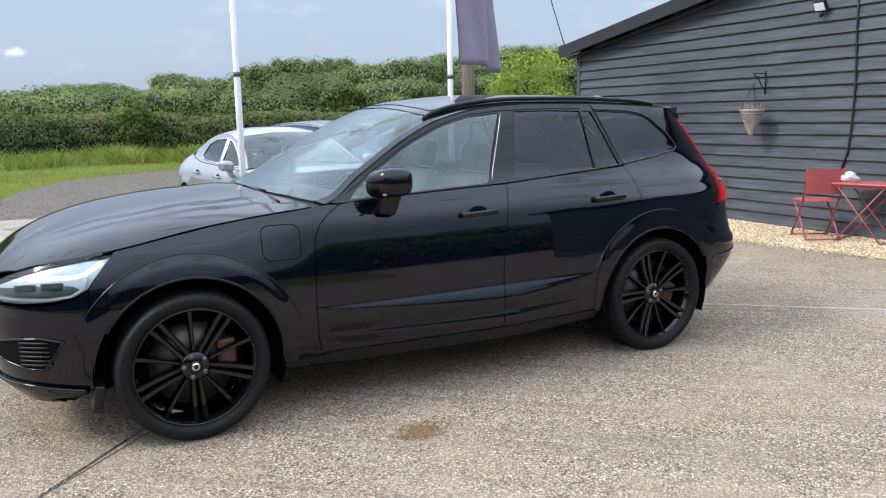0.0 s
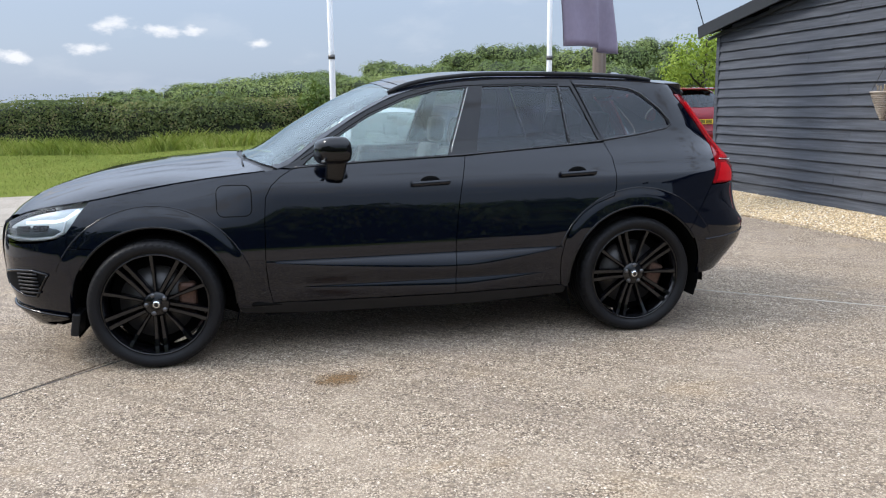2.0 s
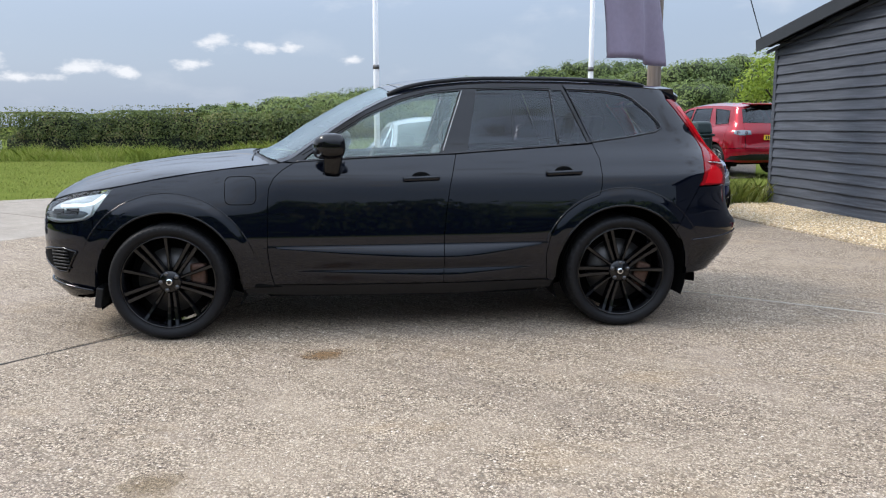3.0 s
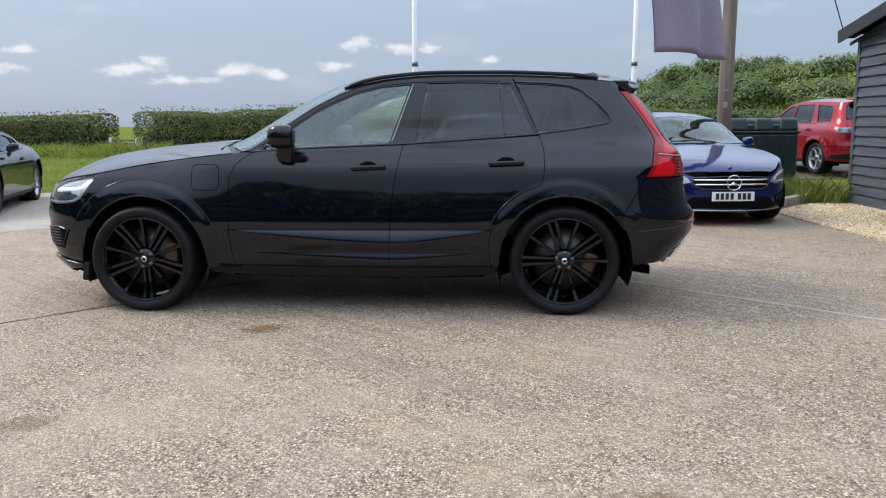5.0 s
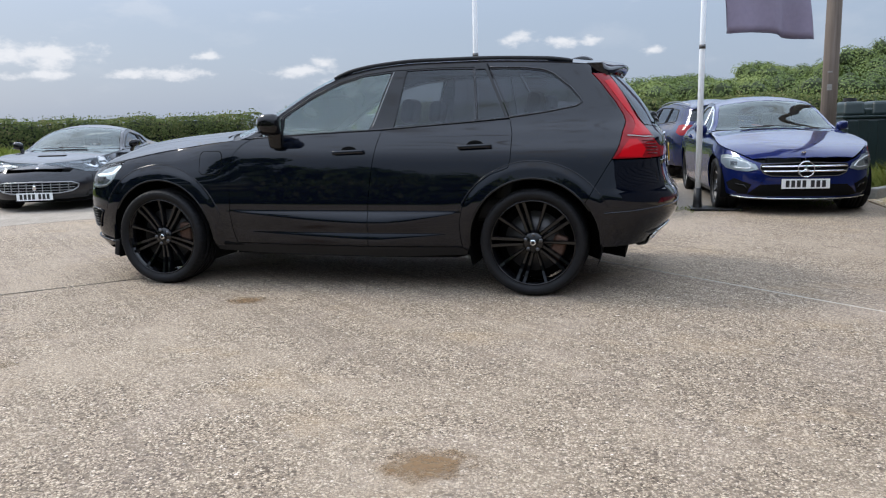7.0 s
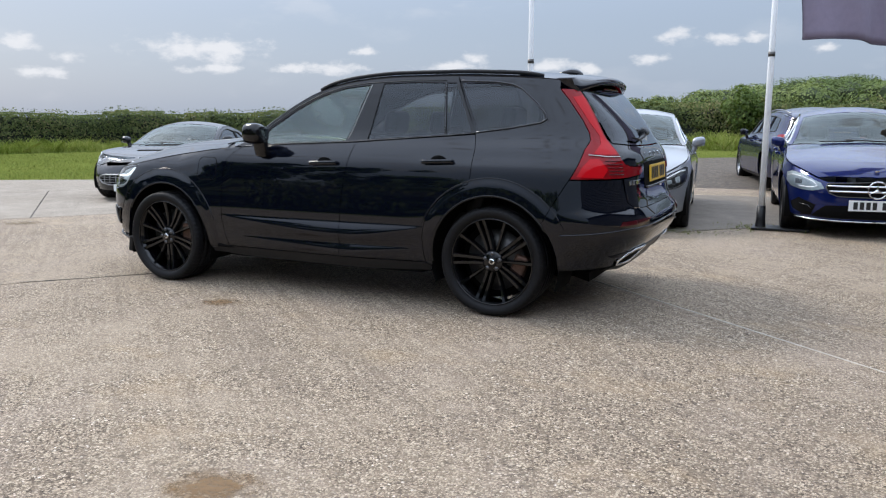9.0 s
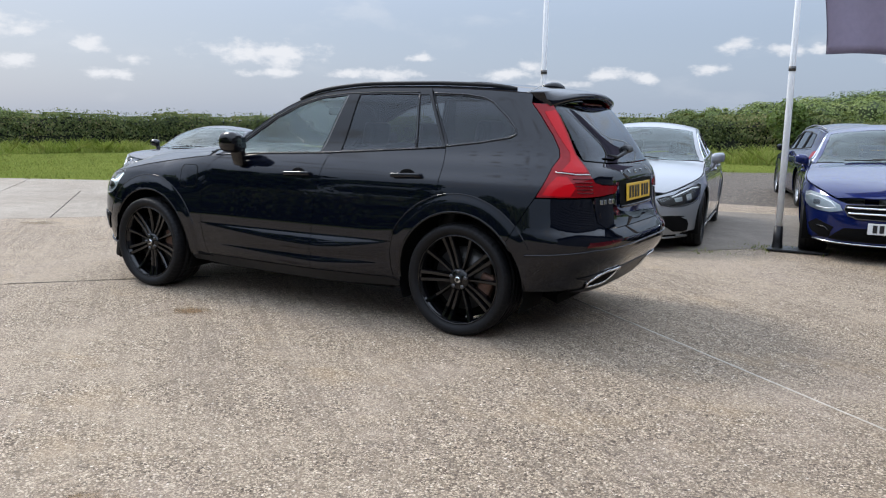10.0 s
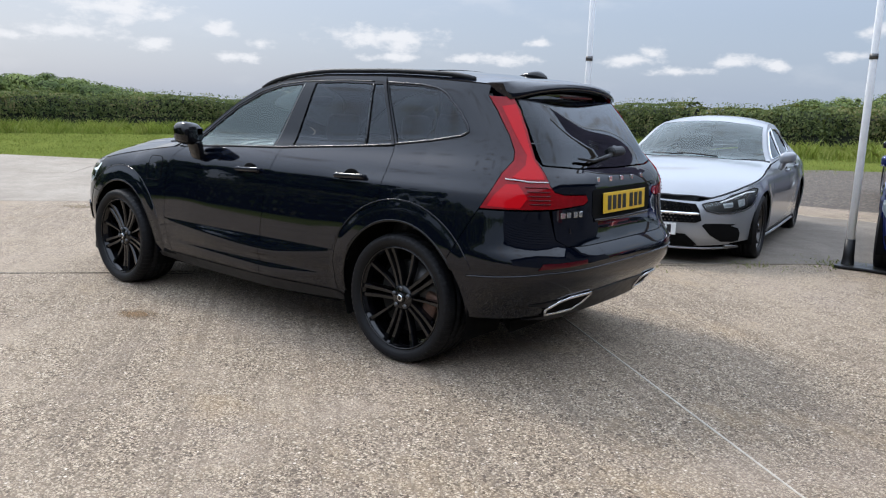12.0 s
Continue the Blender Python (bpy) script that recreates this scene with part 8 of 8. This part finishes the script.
def build_silver_coupe():
    F = Form(
        zc=[(-2.25, 0.60), (-2.17, 0.665), (-2.05, 0.725), (-1.85, 0.795), (-1.5, 0.875), (-1.05, 0.95), (-0.82, 0.98), (-0.4, 1.20), (0.0, 1.37), (0.3, 1.425), (0.65, 1.43), (1.05, 1.37), (1.45, 1.245), (1.9, 1.08), (2.1, 1.04), (2.42, 1.0)],
        ze=[(-2.25, 0.56), (-2.14, 0.62), (-1.95, 0.69), (-1.6, 0.79), (-1.1, 0.88), (-0.68, 0.925), (-0.3, 1.13), (0.05, 1.285), (0.35, 1.34), (0.65, 1.348), (1.05, 1.29), (1.45, 1.165), (1.9, 1.0), (2.1, 0.97), (2.42, 0.92)],
        sec=[(0.12, 0.80), (0.22, 0.88), (0.4, 0.905), (0.6, 0.915), (0.75, 0.905), (0.85, 0.88), (0.93, 0.825), (1.0, 0.775), (1.2, 0.67), (1.35, 0.60), (1.45, 0.55)],
        plan=[(-2.2, 0.94), (-1.36, 0.985), (-0.6, 0.99), (0.5, 1.0), (1.36, 1.0), (2.2, 0.95)], plan2=[(-1.0, 0.94), (0.0, 1.0), (0.8, 0.98), (1.6, 0.90), (2.3, 0.85)],
        xf=[(0.1, -2.16), (0.18, -2.25), (0.3, -2.28), (0.45, -2.27), (0.56, -2.24), (0.65, -2.18), (0.75, -2.05)],
        xr=[(0.15, 2.25), (0.3, 2.36), (0.5, 2.41), (0.8, 2.41), (0.95, 2.40)],
        corners=(-1.2, 1.45), powers=(2.6, 2.8), belt=0.95, axles=(-1.365, 1.365), hub=0.325, arch=0.368, flare=(0.014, 0.44), floor=0.16, crown=2.2)
    g1 = [(-0.45, 0.965), (0.22, 0.985), (0.25, 1.285), (0.05, 1.238), (-0.2, 1.12)]
    g2 = [(0.30, 0.988), (0.95, 1.01), (1.15, 1.06), (1.0, 1.215), (0.75, 1.275), (0.33, 1.29)]
    car, F, sheet = build_car("silver_coupe", "light silver four-door coupe with a diamond-mesh grille", pose(0.83, 5.33, 0.0, 0, 0, 97.5), "silver_paint", F,
                              (-0.85, 0.26, 1.08), [(-0.68, 0.925), (0, 0.955), (1.0, 0.985), (1.6, 1.045)], [g1, g2], -0.64, 1.52, (-0.84, -0.62), (-0.02, 0.08), 1.12, 1.85,
                              wheels=(0.325, 0.238, 0.225, "ten", "dark_steel"), mirror_at=(-0.44, 0.87, 0.985), handles=((0.08, 0.83), (0.9, 0.85)), trim_mat="chrome", step=0.07)
    lamp = [(-1.60, 0.722), (-1.66, 0.735), (-1.80, 0.705), (-1.95, 0.668), ("F", 0.62, 0.625), ("F", 0.50, 0.598), ("F", 0.455, 0.582), ("F", 0.50, 0.525), ("F", 0.60, 0.505), (-2.0, 0.505), (-1.86, 0.53), (-1.75, 0.56), (-1.70, 0.60)]
    side_lamp(sheet, F, car, lamp, ("lens", "dark_steel"))
    trim(F, "headlight_frame", lamp + lamp[:1], 0.007, M["gloss_black"], car, off=0.003)
    for dx in (0.0, 0.13):
        sheet("headlight_lens", [(-1.84 - dx, 0.64 - dx * 0.25), (-1.92 - dx, 0.625 - dx * 0.25), (-1.92 - dx, 0.565 - dx * 0.1), (-1.85 - dx, 0.575 - dx * 0.1)], M["lamp_silver"], both=True, off=0.0035, gap=0, thick=0.002, step=0.03)
    trim(F, "daytime_light", [(-1.68, 0.70), (-1.80, 0.692), (-1.93, 0.655), ("F", 0.60, 0.605)], 0.007, M["lamp_white"], car, off=0.004)
    grille = [("F", 0.0, 0.405), ("F", 0.42, 0.41), ("F", 0.47, 0.43), ("F", 0.44, 0.53), ("F", 0.40, 0.585), ("F", 0.0, 0.605)]
    sheet("grille", grille, M["liner"], mirrored="F", off=0.004, gap=0, thick=0.004, step=0.05)
    stud = None
    for r in range(7):
        for k in range(-11, 12):
            y, z = (k + 0.5 * (r % 2)) * 0.037, 0.425 + 0.026 * r
            if abs(y) > 0.43 - 0.012 * r or abs(y) < 0.10 and 0.45 < z < 0.57:
                continue
            u = F.end("F", y, z)
            p, nrm = F.skin("wrap", np.array([[u, z]]), 0.008)
            if stud is None:
                bm = bmesh.new(); add_box(bm, (0.008, 0.017, 0.012), (0, 0, 0), 0.0)
                ob = part("grille_stud", bm, M["chrome"], car)
                stud = ob.data
            else:
                ob = link("grille_stud", stud, None, car)
            ob.location = tuple(p[0])
    trim(F, "grille_bar", [("F", 0.44 - i * 0.088, 0.492) for i in range(11)], 0.015, M["chrome"], car, both=False, off=0.010)
    star(car, pose(-2.285, 0, 0.50, 0, 0, -90), 0.085)
    sheet("lower_intake", [("F", 0.0, 0.175), ("F", 0.38, 0.18), ("F", 0.44, 0.20), ("F", 0.34, 0.30), ("F", 0.0, 0.31)], M["liner"], mirrored="F", off=0.004, gap=0, thick=0.004, step=0.05)
    sheet("side_intake", [("F", 0.475, 0.385), ("F", 0.50, 0.405), ("F", 0.62, 0.408), ("F", 0.74, 0.40), (-2.0, 0.385), (-1.92, 0.36), (-1.885, 0.31), (-1.875, 0.235), (-1.96, 0.225), ("F", 0.76, 0.222), ("F", 0.63, 0.232), ("F", 0.55, 0.29)], M["liner"], both=True, off=0.004, gap=0, thick=0.004, step=0.05)
    trim(F, "splitter", [(-2.0, 0.19), ("F", 0.75, 0.175), ("F", 0.5, 0.165), ("F", 0.0, 0.16)], 0.012, M["satin_steel"], car, off=0.006)
    trim(F, "sill_blade", [(-0.95, 0.20), (0.0, 0.19), (0.95, 0.20)], 0.018, M["silver_paint"], car, off=0.012)
    number_plate(car, pose(-2.292, 0, 0.345, 0, 0, -90))
    box("camera_housing", (0.10, 0.14, 0.05), (-0.02, 0, 1.30), M["black_plastic"], car, 0.015, pose(0, 0, 0, 0, 24, 0))
    return car


def build_dark_sports_car():
    F = Form(
        zc=[(-2.2, 0.52), (-2.12, 0.60), (-1.95, 0.68), (-1.6, 0.78), (-1.2, 0.85), (-0.75, 0.90), (-0.35, 1.09), (0.05, 1.245), (0.35, 1.29), (0.65, 1.275), (1.0, 1.20), (1.4, 1.06), (1.8, 0.98), (2.2, 0.93), (2.3, 0.90)],
        ze=[(-2.2, 0.47), (-2.1, 0.54), (-1.9, 0.66), (-1.5, 0.80), (-1.1, 0.835), (-0.62, 0.86), (-0.25, 1.02), (0.1, 1.155), (0.35, 1.195), (0.65, 1.185), (1.0, 1.11), (1.4, 0.98), (1.8, 0.93), (2.2, 0.88), (2.3, 0.85)],
        sec=[(0.1, 0.83), (0.2, 0.90), (0.35, 0.925), (0.55, 0.945), (0.7, 0.94), (0.8, 0.90), (0.88, 0.83), (0.95, 0.77), (1.1, 0.68), (1.25, 0.58), (1.35, 0.52)],
        plan=[(-2.2, 0.94), (-1.34, 0.985), (-0.4, 0.97), (0.5, 0.985), (1.34, 1.01), (2.2, 0.96)], plan2=[(-1.0, 0.93), (0.0, 1.0), (0.8, 0.97), (1.6, 0.9), (2.3, 0.86)],
        xf=[(0.1, -2.10), (0.18, -2.19), (0.3, -2.22), (0.42, -2.21), (0.5, -2.17), (0.6, -2.08), (0.7, -1.9)],
        xr=[(0.15, 2.15), (0.3, 2.28), (0.6, 2.33), (0.85, 2.30)],
        corners=(-1.15, 1.35), powers=(2.5, 2.7), belt=0.88, axles=(-1.335, 1.335), hub=0.33, arch=0.372, flare=(0.012, 0.45), floor=0.14, crown=2.2)
    g1 = [(-0.40, 0.895), (0.62, 0.925), (0.66, 1.10), (0.38, 1.145), (0.1, 1.105), (-0.18, 1.0)]
    g2 = [(0.68, 0.93), (1.02, 0.955), (0.9, 1.07), (0.71, 1.095)]
    car, F, sheet = build_car("dark_sports_car", "charcoal grey two-door grand tourer with an egg-crate grille", pose(-7.5, 5.6, 0.0, 0, 0, 110), "grey_paint", F,
                              (-0.72, 0.62), [(-0.62, 0.865), (0.4, 0.885), (1.4, 0.945)], [g1, g2], -0.58, 1.30, (-0.78, -0.58), (0.05, 0.14), 0.95, 1.45,
                              wheels=(0.335, 0.25, 0.25, "five", "silver_alloy"), mirror_at=(-0.40, 0.88, 0.955), handles=((0.45, 0.76),), trim_mat="iron", step=0.07)
    drop = [(-1.44 - 0.26 * (1 - math.cos(t)) - 0.035 * math.sin(t), 0.755 - 0.068 * (1 - math.cos(t)) + 0.070 * math.sin(t) * (1.15 - 0.35 * math.cos(t))) for t in np.linspace(0, 2 * math.pi, 28)[:-1]]
    side_lamp(sheet, F, car, drop, ("lens", "lamp_grey"))
    for cx, cz, r in ((-1.60, 0.725, 0.052), (-1.76, 0.675, 0.040)):
        sheet("headlight_lens", arc(cx, cz, r, 0, 345, 16), M["lamp_white"], both=True, off=0.0035, gap=0, thick=0.003, step=0.03)
        trim(F, "headlight_ring", arc(cx, cz, r + 0.008, 0, 360, 24), 0.005, M["chrome"], car, off=0.004)
    mouth = [("F", 0.0, 0.275), ("F", 0.35, 0.28), ("F", 0.50, 0.305), ("F", 0.575, 0.355), ("F", 0.585, 0.40), ("F", 0.50, 0.435), ("F", 0.0, 0.445)]
    sheet("grille", mouth, M["liner"], mirrored="F", off=0.004, gap=0, thick=0.004, step=0.05)
    trim(F, "grille_frame", [("F", y, z) for _, y, z in mouth] + [("F", -y, z) for _, y, z in mouth[::-1]], 0.010, M["satin_steel"], car, both=False, off=0.006)
    for z in (0.32, 0.36, 0.40):
        trim(F, "grille_bar", [("F", 0.54 - i * 0.108, z) for i in range(11)], 0.005, M["satin_steel"], car, both=False, off=0.008)
    for k in range(-4, 5):
        trim(F, "grille_bar", [("F", 0.115 * k, 0.29), ("F", 0.115 * k, 0.43)], 0.005, M["satin_steel"], car, both=False, off=0.008)
    bm = bmesh.new(); add_box(bm, (0.012, 0.05, 0.075), (0, 0, 0), 0.012)
    part("grille_emblem", bm, M["chrome"], car).location = (-2.225, 0, 0.36)
    bm = bmesh.new(); add_box(bm, (0.04, 0.035, 0.008), (0, 0, 0), 0.003)
    part("bonnet_badge", bm, M["chrome"], car).matrix_basis = pose(-2.05, 0, 0.645, 0, -28, 0)
    panel(F, "bonnet_scoop", [(-1.50, 0.25), (-1.42, 0.25), (-1.42, -0.25), (-1.50, -0.25)], M["liner"], car, kind="top", off=0.004, thick=0.004, gap=0, step=0.05)
    sheet("side_intake", [("F", 0.68, 0.20), ("F", 0.78, 0.21), (-1.98, 0.23), (-1.95, 0.30), ("F", 0.74, 0.31), ("F", 0.66, 0.26)], M["liner"], both=True, off=0.004, gap=0, thick=0.004, step=0.05)
    number_plate(car, pose(-2.24, 0, 0.235, 0, 0, -90))
    box("tax_sticker", (0.004, 0.12, 0.05), (-0.66, -0.42, 0.965), M["plate_white"], car, 0.001, pose(0, 0, 0, 0, -62, 0))
    return car


def build_blue_estate():
    F = Form(
        zc=[(-2.22, 0.62), (-2.05, 0.75), (-1.5, 0.89), (-1.05, 0.965), (-0.78, 1.0), (-0.4, 1.19), (0.0, 1.37), (0.3, 1.43), (0.9, 1.455), (1.5, 1.435), (2.0, 1.38), (2.2, 1.34)],
        ze=[(-2.22, 0.56), (-2.05, 0.66), (-1.6, 0.80), (-1.1, 0.885), (-0.66, 0.935), (-0.3, 1.12), (0.05, 1.28), (0.35, 1.345), (0.9, 1.37), (1.5, 1.345), (2.0, 1.285), (2.2, 1.25)],
        sec=[(0.14, 0.80), (0.24, 0.87), (0.4, 0.895), (0.6, 0.905), (0.75, 0.90), (0.85, 0.875), (0.93, 0.825), (1.0, 0.785), (1.2, 0.70), (1.35, 0.63), (1.45, 0.58)],
        plan=[(-2.2, 0.94), (-1.4, 0.985), (0.5, 1.0), (1.4, 0.995), (2.2, 0.95)], plan2=[(-1.0, 0.94), (0.0, 1.0), (1.2, 0.98), (2.3, 0.92)],
        xf=[(0.12, -2.12), (0.3, -2.23), (0.5, -2.23), (0.65, -2.17), (0.75, -2.05)],
        xr=[(0.15, 2.3), (0.3, 2.44), (0.55, 2.47), (0.75, 2.44), (0.95, 2.40), (1.1, 2.33), (1.3, 2.20), (1.4, 2.12)],
        corners=(-1.25, 1.60), powers=(2.7, 3.4), belt=0.95, axles=(-1.42, 1.42), hub=0.325, arch=0.365, flare=(0.010, 0.44), floor=0.17, crown=2.2)
    g1 = [(-0.42, 0.965), (0.20, 0.985), (0.27, 1.285), (0.05, 1.235), (-0.2, 1.115)]
    g2 = [(0.27, 0.988), (1.02, 1.005), (1.08, 1.30), (0.345, 1.305)]
    g3 = [(1.10, 1.01), (1.72, 1.04), (1.62, 1.25), (1.15, 1.295)]
    car, F, sheet = build_car("blue_estate", "dark metallic blue estate car with its tail towards the yard", pose(2.78, 11.35, 0.03, 0, 0, -76), "dark_blue_paint", F,
                              (-0.86, 0.20, 1.15), [(-0.66, 0.935), (0, 0.96), (1.0, 0.98), (2.0, 1.02)], [g1, g2, g3], -0.62, 1.80, (-0.80, -0.60), (-0.02, 0.08), 2.12, None,
                              wheels=(0.325, 0.232, 0.225, "ten", "silver_alloy"), mirror_at=(-0.42, 0.86, 0.985), handles=((0.05, 0.84), (0.95, 0.86)), trim_mat="iron", step=0.08)
    lamp = [(2.02, 0.97), (2.12, 0.985), ("R", 0.74, 0.99), ("R", 0.45, 0.965), ("R", 0.43, 0.86), ("R", 0.62, 0.80), (2.2, 0.79), (2.06, 0.85)]
    sheet("tail_light", lamp, M["red_lens"], both=True, off=0.005, gap=0, thick=0.01, step=0.05)
    number_plate(car, pose(2.475, 0, 0.80, 0, 0, 90), True)
    for sgn in (-1, 1):
        pts = [(x, sgn * (abs(float(F.top(np.array([x]), np.array([0.92]))[0][1]))), float(F.top(np.array([x]), np.array([0.92]))[0][2]) + 0.03) for x in np.linspace(0.1, 1.95, 14)]
        tube("roof_rail", pts, 0.014, M["satin_steel"], car, 6)
    return car


def build_red_suv():
    F = Form(
        zc=[(-2.25, 0.80), (-2.1, 0.92), (-1.7, 1.02), (-1.1, 1.10), (-0.95, 1.12), (-0.6, 1.38), (-0.25, 1.62), (0.0, 1.68), (0.6, 1.715), (1.3, 1.70), (1.9, 1.665), (2.05, 1.65)],
        ze=[(-2.25, 0.74), (-2.1, 0.85), (-1.7, 0.96), (-1.1, 1.04), (-0.8, 1.075), (-0.45, 1.33), (-0.15, 1.535), (0.1, 1.60), (0.6, 1.635), (1.3, 1.62), (1.9, 1.58), (2.05, 1.565)],
        sec=[(0.2, 0.84), (0.32, 0.92), (0.5, 0.945), (0.75, 0.95), (0.95, 0.935), (1.05, 0.90), (1.12, 0.855), (1.2, 0.82), (1.45, 0.74), (1.6, 0.68), (1.7, 0.63)],
        plan=[(-2.2, 0.94), (-1.37, 0.985), (0.5, 1.0), (1.37, 1.0), (2.2, 0.96)], plan2=[(-1.0, 0.94), (0.0, 1.0), (1.2, 0.99), (2.3, 0.94)],
        xf=[(0.2, -2.15), (0.4, -2.26), (0.7, -2.26), (0.85, -2.2), (1.0, -2.0)],
        xr=[(0.2, 2.15), (0.4, 2.29), (0.6, 2.31), (0.75, 2.27), (1.0, 2.24), (1.15, 2.19), (1.4, 2.08), (1.6, 1.98), (1.7, 1.93)],
        corners=(-1.2, 1.50), powers=(2.8, 3.6), belt=1.08, axles=(-1.37, 1.37), hub=0.36, arch=0.42, flare=(0.015, 0.50), floor=0.26, crown=2.2)
    g1 = [(-0.62, 1.115), (0.15, 1.14), (0.20, 1.545), (-0.02, 1.525), (-0.25, 1.40)]
    g2 = [(0.24, 1.145), (1.0, 1.165), (0.92, 1.565), (0.28, 1.565)]
    g3 = [(1.25, 1.18), (1.70, 1.21), (1.62, 1.50), (1.08, 1.555)]
    car, F, sheet = build_car("red_suv", "dark red compact SUV with silver wheels on the grass bank", pose(8.75, 13.9, 0.09, 0, 0, -78.5), "red_paint", F,
                              (-0.80, 0.19, 1.20), [(-0.80, 1.08), (0.2, 1.115), (1.0, 1.14), (1.9, 1.19)], [g1, g2, g3], -0.76, 1.76, (-0.98, -0.78), (-0.16, -0.06), 1.96, None, sill=0.32,
                              wheels=(0.36, 0.255, 0.235, "five", "silver_alloy"), mirror_at=(-0.55, 0.92, 1.16), handles=((0.02, 0.98), (1.05, 1.0)), trim_mat="iron", step=0.08)
    lamp = [(1.98, 1.04), (2.10, 1.05), ("R", 0.78, 1.055), ("R", 0.56, 1.04), ("R", 0.55, 0.95), ("R", 0.70, 0.93), (2.10, 0.935), (2.0, 0.96)]
    sheet("tail_light", lamp, M["lamp_grey"], both=True, off=0.005, gap=0, thick=0.01, step=0.05)
    for y in (0.80, 0.66):
        p, nrm = F.skin("wrap", np.array([[F.end("R", y, 0.99), 0.99]]), 0.012)
        for sgn in (1, -1):
            r = revolve("tail_lamp_ring", [(0.022, 0.0), (0.036, 0.0), (0.036, 0.012), (0.022, 0.012)], M["deep_red_lens"], car, 20)
            r.matrix_basis = Matrix.Translation((p[0][0], p[0][1] * sgn, 0.99)) @ pose(0, 0, 0, 0, 0, 90 - 30 * sgn)
    number_plate(car, pose(2.285, 0, 0.88, 0, 0, 90), True)
    bm = bmesh.new(); add_box(bm, (0.26, 1.16, 0.035), (1.99, 0, 1.655), 0.012, pose(0, 0, 0, 0, 6, 0))
    part("spoiler", bm, M["red_paint"], car)
    sheet("lower_cladding", [(2.2, 0.36), ("R", 0.6, 0.36), ("R", 0.0, 0.36), ("R", 0.0, 0.50), ("R", 0.6, 0.50), (2.2, 0.48), (1.95, 0.45), (1.82, 0.37)], M["black_plastic"], both=True, off=0.006, gap=0, thick=0.01)
    tube("roof_aerial", [(1.75, 0.0, 1.68), (1.82, 0.0, 1.72)], 0.012, M["black_plastic"], car, 6)
    return car


build_blue_saloon()
build_silver_coupe()
build_dark_sports_car()
build_blue_estate()
build_red_suv()
